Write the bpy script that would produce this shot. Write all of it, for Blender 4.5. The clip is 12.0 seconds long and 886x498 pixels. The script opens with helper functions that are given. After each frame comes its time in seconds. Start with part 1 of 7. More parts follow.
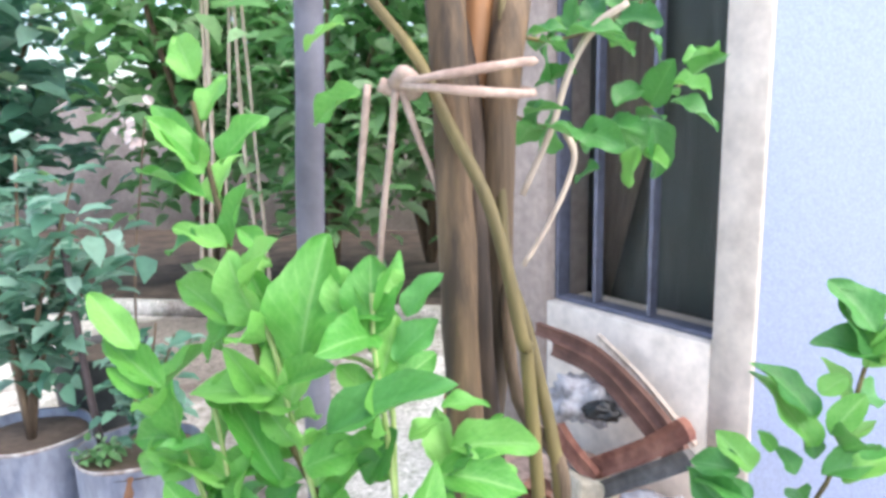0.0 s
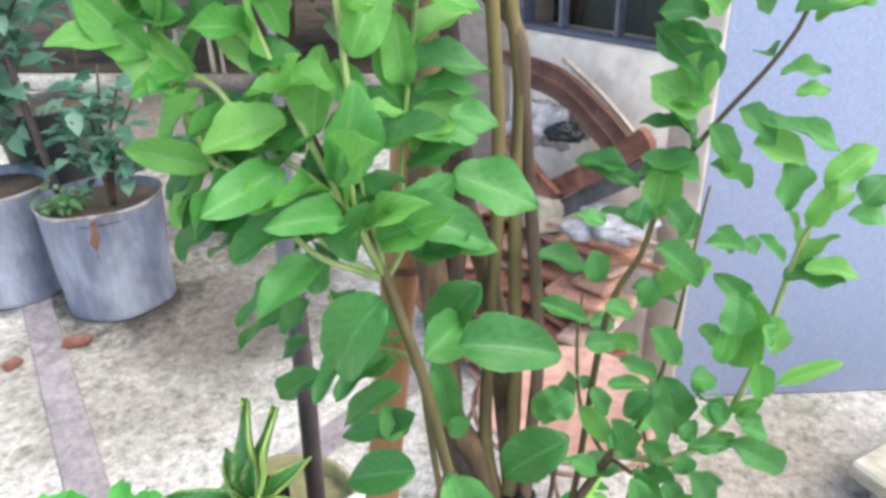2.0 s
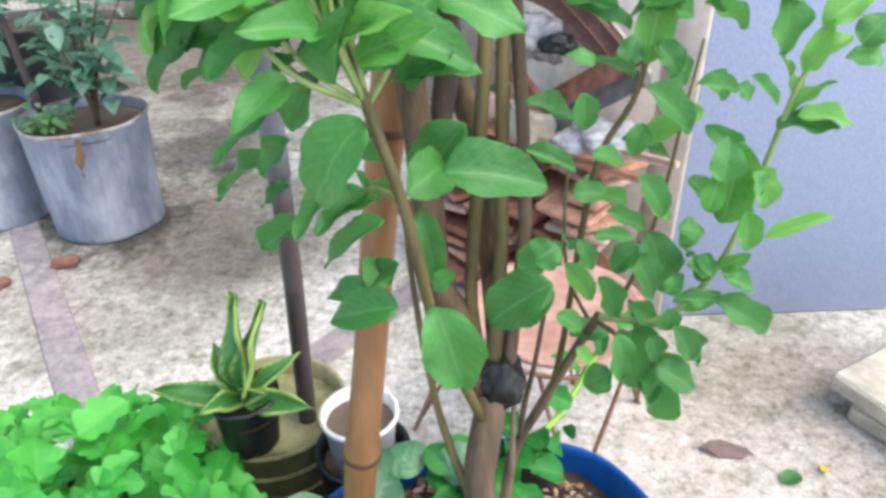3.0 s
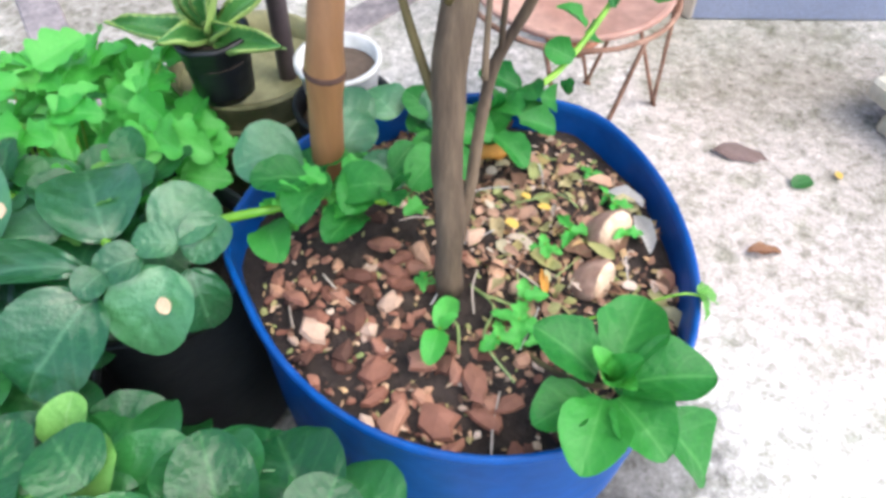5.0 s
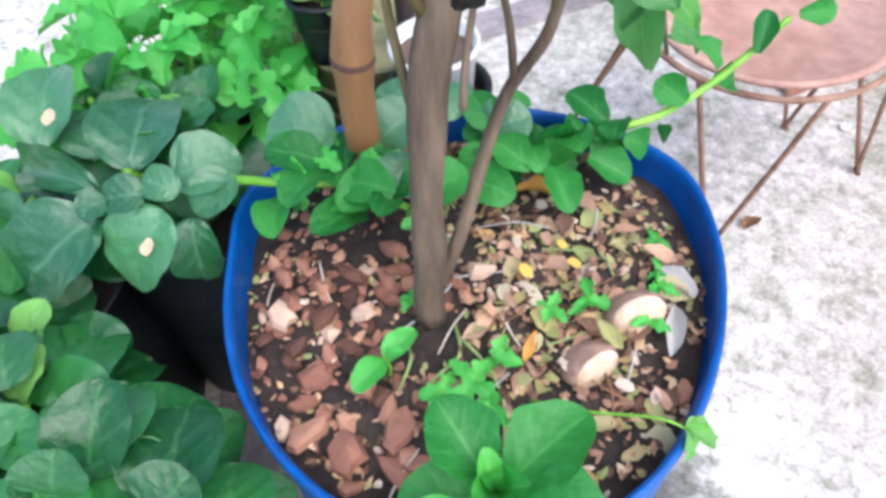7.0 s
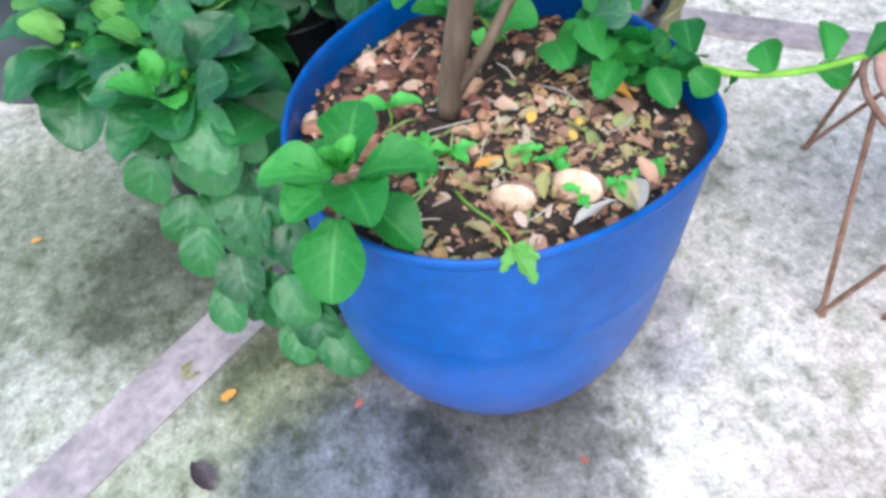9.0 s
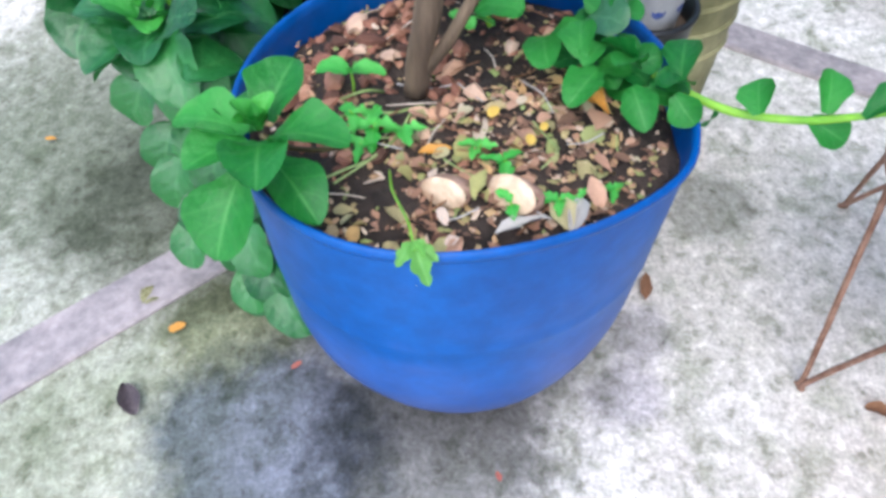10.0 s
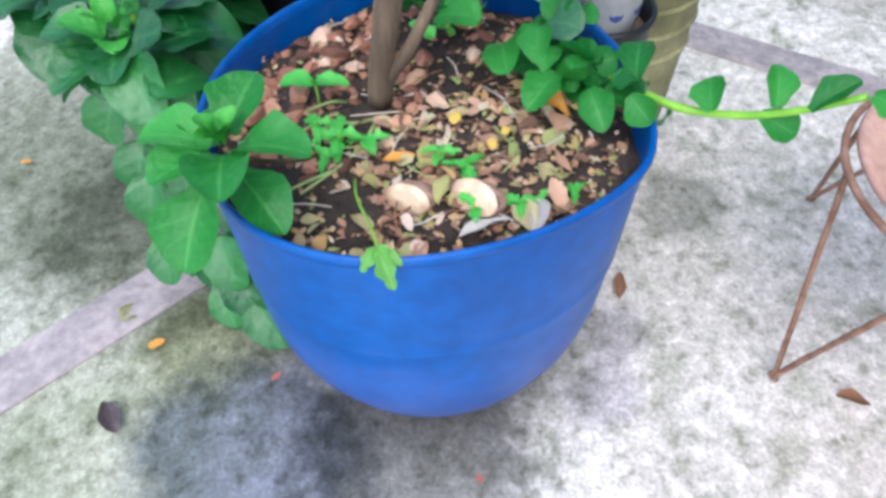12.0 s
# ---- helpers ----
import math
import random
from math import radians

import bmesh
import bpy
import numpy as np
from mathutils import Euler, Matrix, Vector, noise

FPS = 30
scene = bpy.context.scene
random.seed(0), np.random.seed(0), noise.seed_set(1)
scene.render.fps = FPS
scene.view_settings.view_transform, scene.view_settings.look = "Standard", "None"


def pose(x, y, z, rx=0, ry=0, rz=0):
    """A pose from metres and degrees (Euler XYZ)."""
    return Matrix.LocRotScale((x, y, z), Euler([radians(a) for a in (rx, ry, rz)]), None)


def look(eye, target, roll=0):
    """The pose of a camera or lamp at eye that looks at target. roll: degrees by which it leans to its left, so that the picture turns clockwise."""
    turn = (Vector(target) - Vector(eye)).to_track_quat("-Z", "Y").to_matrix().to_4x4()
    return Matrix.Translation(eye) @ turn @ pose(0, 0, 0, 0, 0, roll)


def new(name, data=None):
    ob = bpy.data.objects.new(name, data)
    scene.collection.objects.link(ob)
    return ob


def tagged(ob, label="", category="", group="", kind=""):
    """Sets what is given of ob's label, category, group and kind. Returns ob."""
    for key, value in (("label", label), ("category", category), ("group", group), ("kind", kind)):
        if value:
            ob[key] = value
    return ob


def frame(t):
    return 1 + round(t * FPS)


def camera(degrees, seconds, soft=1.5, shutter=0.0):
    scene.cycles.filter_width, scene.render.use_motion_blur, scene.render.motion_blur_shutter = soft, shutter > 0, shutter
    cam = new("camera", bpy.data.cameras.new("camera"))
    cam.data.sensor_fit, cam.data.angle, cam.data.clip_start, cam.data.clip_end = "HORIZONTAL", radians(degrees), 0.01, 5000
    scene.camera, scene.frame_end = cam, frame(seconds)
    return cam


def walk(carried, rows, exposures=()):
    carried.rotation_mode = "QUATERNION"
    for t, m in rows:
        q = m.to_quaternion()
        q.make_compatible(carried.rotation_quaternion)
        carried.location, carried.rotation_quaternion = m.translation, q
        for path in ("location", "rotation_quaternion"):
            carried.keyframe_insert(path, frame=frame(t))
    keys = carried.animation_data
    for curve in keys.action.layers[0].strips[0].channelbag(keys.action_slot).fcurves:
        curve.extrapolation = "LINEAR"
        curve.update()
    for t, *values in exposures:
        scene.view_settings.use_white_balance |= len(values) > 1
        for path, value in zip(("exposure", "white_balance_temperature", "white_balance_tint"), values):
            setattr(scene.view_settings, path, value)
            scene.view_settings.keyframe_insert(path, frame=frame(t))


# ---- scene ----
# ---- camera and walk ----
cam = camera(64.0, 12.0, soft=3.4)
PATH = [
    (0, (0.411, 0.292, 1.268), (0.088, 2.233, 0.909), -1.2),
    (0.5, (0.416, 0.296, 1.224), (0.161, 2.219, 0.738), -0.9),
    (1, (0.415, 0.29, 1.19), (0.159, 2.185, 0.604), -0.2),
    (1.5, (0.418, 0.284, 1.151), (0.181, 2.116, 0.384), -0.9),
    (2, (0.417, 0.281, 1.117), (0.202, 2.05, 0.21), -1.6),
    (2.5, (0.421, 0.276, 1.088), (0.215, 2.0, 0.096), -2.1),
    (3, (0.423, 0.261, 1.058), (0.234, 1.956, 0.013), -1.1),
    (3.5, (0.419, 0.242, 1.005), (0.293, 1.871, -0.149), -1.4),
    (3.7, (0.418, 0.234, 0.979), (0.35, 1.8, -0.263), -1.7),
    (5.3, (0.489, 0.258, 0.914), (0.209, 1.462, -0.659), -0.7),
    (5.5, (0.503, 0.262, 0.914), (0.157, 1.456, -0.652), -1.2),
    (6, (0.529, 0.270, 0.911), (0.093, 1.443, -0.648), -1.1),
    (6.5, (0.561, 0.311, 0.892), (0.059, 1.401, -0.709), -3.5),
    (6.7, (0.574, 0.347, 0.890), (0.000, 1.372, -0.728), -4.9),
    (8.3, (0.935, 0.462, 0.880), (-0.420, 0.837, -0.557), -4.1),
    (8.5, (0.946, 0.469, 0.867), (-0.303, 0.805, -0.659), -4.1),
    (9, (0.978, 0.513, 0.858), (-0.271, 0.735, -0.688), -5.1),
    (9.5, (0.962, 0.607, 0.839), (-0.242, 0.674, -0.756), -2.0),
    (10, (0.965, 0.655, 0.836), (-0.256, 0.662, -0.748), -0.4),
    (10.5, (0.971, 0.676, 0.834), (-0.265, 0.720, -0.737), 0.1),
    (11, (0.978, 0.679, 0.844), (-0.219, 0.728, -0.757), -1.5),
    (11.5, (0.980, 0.679, 0.839), (-0.261, 0.693, -0.729), -2.3),
    (12, (0.977, 0.676, 0.842), (-0.266, 0.711, -0.725), -1.6),
]
EXPOSURES = ((0.0, 1.6, 6600, 11), (0.5, 1.38, 6550, 9), (1.0, 1.3, 6550, 8), (2.5, 1.2, 6700, 7), (3.7, 1.2, 6650, 6), (6.0, 1.28, 6250, 12), (8.5, 1.1, 6000, 8), (12.0, 1.02, 6000, 8))
walk(cam, [(t, look(eye, target, roll)) for t, eye, target, roll in PATH], EXPOSURES)

# ---- world, sun and exposure ----
world = bpy.data.worlds.new("sky")
scene.world = world
world.use_nodes = True
wn = world.node_tree
sky = wn.nodes.new("ShaderNodeTexSky")
sky.sky_type, sky.sun_disc = "NISHITA", False
sky.sun_elevation, sky.sun_rotation = radians(58), radians(100)
sky.air_density, sky.dust_density = 1.0, 2.5
wn.nodes["Background"].inputs["Strength"].default_value = 0.15
wn.links.new(sky.outputs[0], wn.nodes["Background"].inputs["Color"])
sun = new("sun", bpy.data.lights.new("sun", "SUN"))
sun.data.energy, sun.data.angle, sun.data.color = 1.7, radians(95), (1.0, 0.96, 0.9)
sun.matrix_world = look((2.35, 0.34, 3.73), (0.3, 0.7, 0.4))


# ---- materials ----
class Mat:
    """A node material with a few shorthands."""

    def __init__(self, name, rough=0.6, metal=0.0, spec=0.5):
        self.m = bpy.data.materials.new(name)
        self.m.use_nodes = True
        self.t = self.m.node_tree
        self.b = self.t.nodes["Principled BSDF"]
        self.b.inputs["Roughness"].default_value = rough
        self.b.inputs["Metallic"].default_value = metal
        self.b.inputs["Specular IOR Level"].default_value = spec
        self.co = self.t.nodes.new("ShaderNodeTexCoord").outputs["Object"]

    def node(self, kind, **kw):
        n = self.t.nodes.new(kind)
        for k, v in kw.items():
            n.inputs[k].default_value = v
        return n

    def link(self, a, b):
        self.t.links.new(a, b)

    def world(self):
        self.co = self.t.nodes.new("ShaderNodeNewGeometry").outputs["Position"]

    def stretch(self, sx, sy, sz):
        n = self.node("ShaderNodeMapping", Scale=(sx, sy, sz))
        self.link(self.co, n.inputs["Vector"])
        return n.outputs[0]

    def noise(self, scale, detail=4.0, rough=0.6, co=None):
        n = self.node("ShaderNodeTexNoise", Scale=scale, Detail=detail, Roughness=rough)
        off = self.node("ShaderNodeMapping", Location=(7.313 + scale * 0.011, 3.171, 5.537))
        self.link(co or self.co, off.inputs["Vector"])
        self.link(off.outputs[0], n.inputs["Vector"])
        return n.outputs["Fac"]

    def ramp(self, fac, *stops):
        n = self.t.nodes.new("ShaderNodeValToRGB")
        e = n.color_ramp.elements
        while len(e) < len(stops):
            e.new(0.5)
        for s, (p, c) in zip(e, stops):
            s.position, s.color = p, (*c, 1) if len(c) == 3 else c
        self.link(fac, n.inputs["Fac"])
        return n.outputs["Color"]

    def mix(self, fac, a, b, how="MIX"):
        n = self.t.nodes.new("ShaderNodeMix")
        n.data_type, n.blend_type = "RGBA", how
        for k, v in ((0, fac), (6, a), (7, b)):
            if isinstance(v, (float, int)):
                n.inputs[k].default_value = v
            elif isinstance(v, tuple):
                n.inputs[k].default_value = (*v, 1)
            else:
                self.link(v, n.inputs[k])
        return n.outputs[2]

    def math(self, how, a, b=0.0):
        n = self.t.nodes.new("ShaderNodeMath")
        n.operation = how
        for k, v in ((0, a), (1, b)):
            if isinstance(v, (float, int)):
                n.inputs[k].default_value = v
            else:
                self.link(v, n.inputs[k])
        return n.outputs[0]

    def rand(self):
        return self.t.nodes.new("ShaderNodeObjectInfo").outputs["Random"]

    def island(self):
        return self.t.nodes.new("ShaderNodeNewGeometry").outputs["Random Per Island"]

    def colour(self, c):
        if isinstance(c, tuple):
            self.b.inputs["Base Color"].default_value = (*c, 1)
        else:
            self.link(c, self.b.inputs["Base Color"])
        return self

    def bump(self, h, strength=0.4, dist=0.002):
        n = self.node("ShaderNodeBump", Strength=strength, Distance=dist)
        self.link(h, n.inputs["Height"])
        self.link(n.outputs[0], self.b.inputs["Normal"])
        return self


def two_tone(name, dark, light, scale=8.0, rough=0.6, bump=0.3, dist=0.002, fine=60.0, metal=0.0, co=(1, 1, 1), lo=0.35, hi=0.65, spec=0.5):
    """A base with stains at one scale and grain at another."""
    m = Mat(name, rough, metal, spec)
    v = m.stretch(*co)
    big = m.ramp(m.noise(scale, 5, co=v), (lo, dark), (hi, light))
    grain = m.noise(fine, 3, co=v)
    g = m.ramp(grain, (0.3, (0.78, 0.78, 0.78)), (0.7, (1.1, 1.1, 1.1)))
    m.colour(m.mix(1.0, big, g, "MULTIPLY"))
    m.bump(grain, bump, dist)
    return m


def leaf_material(name, dark, light, vein, rough=0.45, gloss=0.5, glow=0.25, back=(0.3, 0.45, 0.12), pucker=0.25, ribs=0.1, count=44.0):
    """A leaf blade: midrib and side veins by its own map, each leaf a little different, light passing through."""
    m = Mat(name, rough, 0, gloss)
    uv = m.t.nodes.new("ShaderNodeTexCoord").outputs["UV"]
    sep = m.t.nodes.new("ShaderNodeSeparateXYZ")
    m.link(uv, sep.inputs[0])
    across = m.math("ABSOLUTE", m.math("SUBTRACT", sep.outputs[0], 0.5))
    side = m.math("SUBTRACT", sep.outputs[1], m.math("MULTIPLY", across, 0.75))
    wave = m.math("SINE", m.math("MULTIPLY", side, count))
    veins = m.ramp(wave, (0.8, (0, 0, 0)), (1.0, (0.3, 0.3, 0.3)))
    rib = m.ramp(across, (0.0, (1, 1, 1)), (0.045, (0, 0, 0)))
    lines = m.mix(1.0, veins, rib, "LIGHTEN")
    blotch = m.noise(14, 4)
    base = m.mix(m.ramp(m.math("ADD", m.math("MULTIPLY", blotch, 0.5), m.math("MULTIPLY", m.rand(), 0.55)), (0.25, (0, 0, 0)), (0.8, (1, 1, 1))), dark, light)
    col = m.mix(m.math("MULTIPLY", lines, 0.36), base, vein)
    m.colour(col)
    m.bump(m.math("ADD", m.math("MULTIPLY", wave, ribs), m.math("MULTIPLY", m.noise(9, 4), 2.2)), pucker, 0.002)
    tr = m.t.nodes.new("ShaderNodeBsdfTranslucent")
    m.link(m.mix(0.6, col, back), tr.inputs["Color"])
    sh = m.t.nodes.new("ShaderNodeMixShader")
    sh.inputs[0].default_value = glow
    m.link(m.b.outputs[0], sh.inputs[1])
    m.link(tr.outputs[0], sh.inputs[2])
    m.link(sh.outputs[0], m.t.nodes["Material Output"].inputs["Surface"])
    return m


def plain_random(name, stops, rough=0.7, island=False, bump=0.5, spec=0.4):
    """Pieces that differ in colour one by one."""
    m = Mat(name, rough, 0, spec)
    c = m.ramp(m.island() if island else m.rand(), *stops)
    g = m.ramp(m.noise(50, 4), (0.3, (0.6, 0.6, 0.6)), (0.7, (1.15, 1.15, 1.15)))
    m.colour(m.mix(1.0, c, g, "MULTIPLY"))
    m.bump(m.noise(90, 3), bump, 0.002)
    return m


# concrete yard: pale, pitted, with mossy patches and some shade put into the colour
concrete = Mat("concrete", 0.85, 0, 0.3)
concrete.world()
c_big = concrete.ramp(concrete.noise(2.2, 5), (0.33, (0.56, 0.545, 0.51)), (0.5, (0.66, 0.635, 0.605)))
c_mid = concrete.ramp(concrete.noise(17, 5, 0.7), (0.34, (0.66, 0.68, 0.6)), (0.52, (1.05, 1.03, 1.02)))
c_fine = concrete.mix(1.0, concrete.ramp(concrete.noise(62, 9, 0.8), (0.34, (0.68, 0.68, 0.65)), (0.47, (0.96, 0.96, 0.96)), (0.62, (1.05, 1.05, 1.05))), concrete.ramp(concrete.noise(170, 3, 0.6), (0.34, (0.78, 0.78, 0.76)), (0.5, (0.96, 0.96, 0.96)), (0.58, (1.02, 1.02, 1.02)), (0.66, (1.14, 1.14, 1.14))), "MULTIPLY")
c_spot = concrete.ramp(concrete.noise(48, 3, 0.58), (0.32, (0.6, 0.61, 0.56)), (0.43, (0.93, 0.93, 0.92)), (0.56, (1.02, 1.02, 1.02)), (0.67, (1.24, 1.24, 1.24)))
c_col = concrete.mix(1.0, concrete.mix(1.0, concrete.mix(1.0, c_big, c_mid, "MULTIPLY"), c_fine, "MULTIPLY"), c_spot, "MULTIPLY")
c_pit = concrete.ramp(concrete.noise(110, 6, 0.75), (0.3, (0.66, 0.66, 0.62)), (0.44, (1.0, 1.0, 1.0)), (0.6, (1.02, 1.02, 1.02)), (0.7, (1.2, 1.19, 1.17)))
c_col = concrete.mix(1.0, c_col, c_pit, "MULTIPLY")


def stain_shade(m, col, x, y, r, tint, amount, wob=7.0, ragged=2.2):
    """A ragged-edged tint round (x, y), for stains and for painted shade."""
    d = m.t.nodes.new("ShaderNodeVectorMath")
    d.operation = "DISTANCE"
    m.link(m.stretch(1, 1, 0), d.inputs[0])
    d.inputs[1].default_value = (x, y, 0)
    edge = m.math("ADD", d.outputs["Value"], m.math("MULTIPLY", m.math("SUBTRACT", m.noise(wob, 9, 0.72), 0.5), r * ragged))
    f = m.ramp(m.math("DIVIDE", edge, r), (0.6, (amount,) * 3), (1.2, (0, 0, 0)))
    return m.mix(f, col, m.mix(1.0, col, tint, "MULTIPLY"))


# the tub's shade on the floor round its foot, put into the colour
c_col = stain_shade(concrete, c_col, 0.44, 0.66, 0.275, (0.36, 0.36, 0.37), 0.9, 16.0, 0.5)
# bluish darker patch beside the tub
c_col = stain_shade(concrete, c_col, 0.62, 0.44, 0.185, (0.26, 0.30, 0.40), 0.95, 13.0, 0.9)
# shade at the tub's front foot, painted in as well
c_col = stain_shade(concrete, c_col, 0.63, 0.64, 0.19, (0.34, 0.35, 0.35), 0.95, 22.0, 1.5)
# lilac, grey and mossy stains of the floor itself
c_col = stain_shade(concrete, c_col, 0.47, 0.925, 0.055, (0.6, 0.59, 0.66), 0.8, 14.0, 1.0)
c_col = stain_shade(concrete, c_col, 0.56, 0.89, 0.06, (0.6, 0.59, 0.66), 0.8, 14.0, 1.0)
c_col = stain_shade(concrete, c_col, 0.24, 1.07, 0.09, (0.5, 0.52, 0.5), 0.85, 9.0, 1.2)
c_col = stain_shade(concrete, c_col, 0.45, 0.37, 0.12, (0.4, 0.44, 0.28), 0.9, 12.0, 1.4)
# shade below the spinach leaves, painted into the floor
c_col = stain_shade(concrete, c_col, 0.24, 0.27, 0.24, (0.36, 0.38, 0.34), 0.95, 9.0, 1.3)
# greenish mossy patches
c_col = stain_shade(concrete, c_col, 0.0, 0.06, 0.4, (0.42, 0.46, 0.40), 0.95, 8.0, 1.5)
c_col = stain_shade(concrete, c_col, 0.3, 0.0, 0.5, (0.68, 0.72, 0.66), 0.95, 12.0, 1.6)
c_col = stain_shade(concrete, c_col, 0.68, 0.24, 0.24, (0.66, 0.70, 0.6), 0.95, 10.0, 0.8)
# darker patch near the cans
c_col = stain_shade(concrete, c_col, -0.4, 2.1, 0.45, (0.4, 0.37, 0.35), 0.85, 3.0, 1.2)
# mossy rings at the can feet, with the cans' contact shade painted in
c_col = stain_shade(concrete, c_col, -0.8, 2.06, 0.27, (0.3, 0.31, 0.29), 0.95, 9.0)
c_col = stain_shade(concrete, c_col, -1.25, 2.1, 0.27, (0.3, 0.31, 0.29), 0.95, 9.0)
# darker and warmer patches over the rest of the yard
c_col = stain_shade(concrete, c_col, -0.9, 3.0, 0.8, (0.6, 0.57, 0.55), 0.9, 5.0)
c_col = stain_shade(concrete, c_col, -0.72, 2.66, 0.3, (0.3, 0.3, 0.31), 0.9, 4.0)
c_col = stain_shade(concrete, c_col, -1.4, 4.1, 1.3, (0.34, 0.3, 0.28), 0.92, 2.0)
c_col = stain_shade(concrete, c_col, -0.6, 1.8, 0.55, (0.6, 0.58, 0.56), 0.9, 7.0, 1.0)
c_col = stain_shade(concrete, c_col, 1.05, 1.2, 0.5, (0.84, 0.79, 0.77), 0.95, 5.0, 0.9)
c_col = stain_shade(concrete, c_col, 0.9, 1.62, 0.32, (0.6, 0.6, 0.54), 0.8, 4.0, 1.0)
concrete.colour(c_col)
concrete.bump(concrete.math("ADD", concrete.noise(95, 3), concrete.math("MULTIPLY", concrete.noise(17, 5), 1.5)), 0.55, 0.004)

band = two_tone("pink_cement", (0.25, 0.225, 0.235), (0.43, 0.37, 0.38), 26, 0.85, 0.5, 0.002, 80)
blue_plastic = two_tone("blue_plastic", (0.001, 0.068, 0.29), (0.002, 0.094, 0.38), 5, 0.4, 0.12, 0.0006, 45, spec=0.28)
# pale scuffs and dried splashes low on the tub
bp = blue_plastic
sc = bp.ramp(bp.noise(11, 6, 0.7, bp.stretch(1, 1, 2.2)), (0.52, (0, 0, 0)), (0.74, (0.22, 0.22, 0.22)))
old = bp.b.inputs["Base Color"].links[0].from_socket
bz = bp.t.nodes.new("ShaderNodeSeparateXYZ")
bp.link(bp.co, bz.inputs[0])
dust = bp.math("MULTIPLY", bp.ramp(bz.outputs[2], (0.04, (0.85, 0.85, 0.85)), (0.23, (0, 0, 0))), bp.ramp(bp.noise(7, 6, 0.65), (0.3, (0.15, 0.15, 0.15)), (0.62, (0.8, 0.8, 0.8))))
bp.colour(bp.mix(dust, bp.mix(sc, old, (0.085, 0.125, 0.40)), (0.15, 0.155, 0.36)))
soil_m = two_tone("potting_soil", (0.016, 0.011, 0.009), (0.055, 0.038, 0.03), 30, 0.95, 0.9, 0.006, 110)
chip_m = plain_random("wood_chip", ((0.0, (0.06, 0.03, 0.02)), (0.25, (0.14, 0.06, 0.04)), (0.5, (0.27, 0.115, 0.075)), (0.75, (0.38, 0.18, 0.12)), (0.92, (0.5, 0.28, 0.17)), (1.0, (0.58, 0.42, 0.32))), 0.8)
litter_m = plain_random("leaf_litter", ((0.0, (0.2, 0.11, 0.07)), (0.15, (0.42, 0.23, 0.15)), (0.4, (0.68, 0.42, 0.29)), (0.55, (0.36, 0.40, 0.15)), (0.7, (0.68, 0.41, 0.18)), (0.85, (0.5, 0.46, 0.26)), (1.0, (0.74, 0.58, 0.49))), 0.75)
crumb_m = plain_random("crumbs", ((0.0, (0.08, 0.045, 0.03)), (0.25, (0.28, 0.15, 0.10)), (0.5, (0.48, 0.27, 0.17)), (0.62, (0.26, 0.34, 0.11)), (0.8, (0.6, 0.37, 0.2)), (1.0, (0.66, 0.52, 0.42))), 0.8, True)
pale_chip = two_tone("pale_wood", (0.62, 0.4, 0.24), (0.82, 0.66, 0.46), 25, 0.7, 0.5, 0.002, 90)
bamboo_m = two_tone("bamboo", (0.26, 0.12, 0.05), (0.46, 0.23, 0.10), 9, 0.5, 0.3, 0.001, 70, co=(1, 1, 0.15))
bark_m = two_tone("grey_brown_bark", (0.07, 0.045, 0.03), (0.22, 0.155, 0.10), 26, 0.8, 0.8, 0.003, 110, co=(1, 1, 0.16))
brown_bark = two_tone("brown_olive_bark", (0.04, 0.026, 0.015), (0.18, 0.115, 0.062), 55, 0.7, 0.8, 0.002, 160, co=(1, 1, 0.06))
# dark colour standing in for the shade in the gap between stems
gap_shade_bark = two_tone("stem_gap_shade", (0.022, 0.016, 0.013), (0.085, 0.058, 0.042), 50, 0.85, 0.8, 0.002, 150, co=(1, 1, 0.08))
olive_bark = two_tone("olive_stem", (0.055, 0.042, 0.016), (0.19, 0.15, 0.055), 22, 0.65, 0.4, 0.001, 90, co=(1, 1, 0.2))
shoot_m = two_tone("green_shoot", (0.22, 0.32, 0.09), (0.40, 0.50, 0.20), 14, 0.5, 0.2, 0.001, 80)
thick_green = two_tone("fleshy_green_stem", (0.12, 0.34, 0.02), (0.26, 0.52, 0.05), 14, 0.35, 0.15, 0.001, 60)
leaf_mid = leaf_material("shrub_leaf", (0.03, 0.155, 0.032), (0.09, 0.32, 0.072), (0.22, 0.46, 0.18), 0.42, 0.5, 0.25, (0.16, 0.42, 0.1))
leaf_young = leaf_material("young_leaf", (0.06, 0.27, 0.042), (0.22, 0.51, 0.12), (0.40, 0.64, 0.28), 0.45, 0.4, 0.32, (0.28, 0.62, 0.14))
leaf_heart = leaf_material("heart_leaf", (0.02, 0.22, 0.025), (0.08, 0.40, 0.055), (0.16, 0.48, 0.12), 0.42, 0.4, 0.2, (0.1, 0.45, 0.06), 0.35, 0.16, 26.0)
leaf_pale = leaf_material("pale_shoot_leaf", (0.12, 0.38, 0.07), (0.28, 0.56, 0.17), (0.46, 0.66, 0.32), 0.45, 0.45, 0.34, (0.4, 0.66, 0.2))
leaf_spin = leaf_material("glossy_leaf", (0.006, 0.075, 0.018), (0.030, 0.185, 0.042), (0.10, 0.30, 0.10), 0.33, 0.65, 0.12, (0.05, 0.32, 0.04), 0.42, 0.2, 26.0)
# lighter copy of the glossy leaf, the sky's sheen put into its colour
leaf_sheen = leaf_material("sky_sheen_leaf", (0.014, 0.10, 0.032), (0.075, 0.25, 0.10), (0.16, 0.36, 0.19), 0.28, 0.9, 0.12, (0.06, 0.32, 0.05), 0.42, 0.2, 26.0)
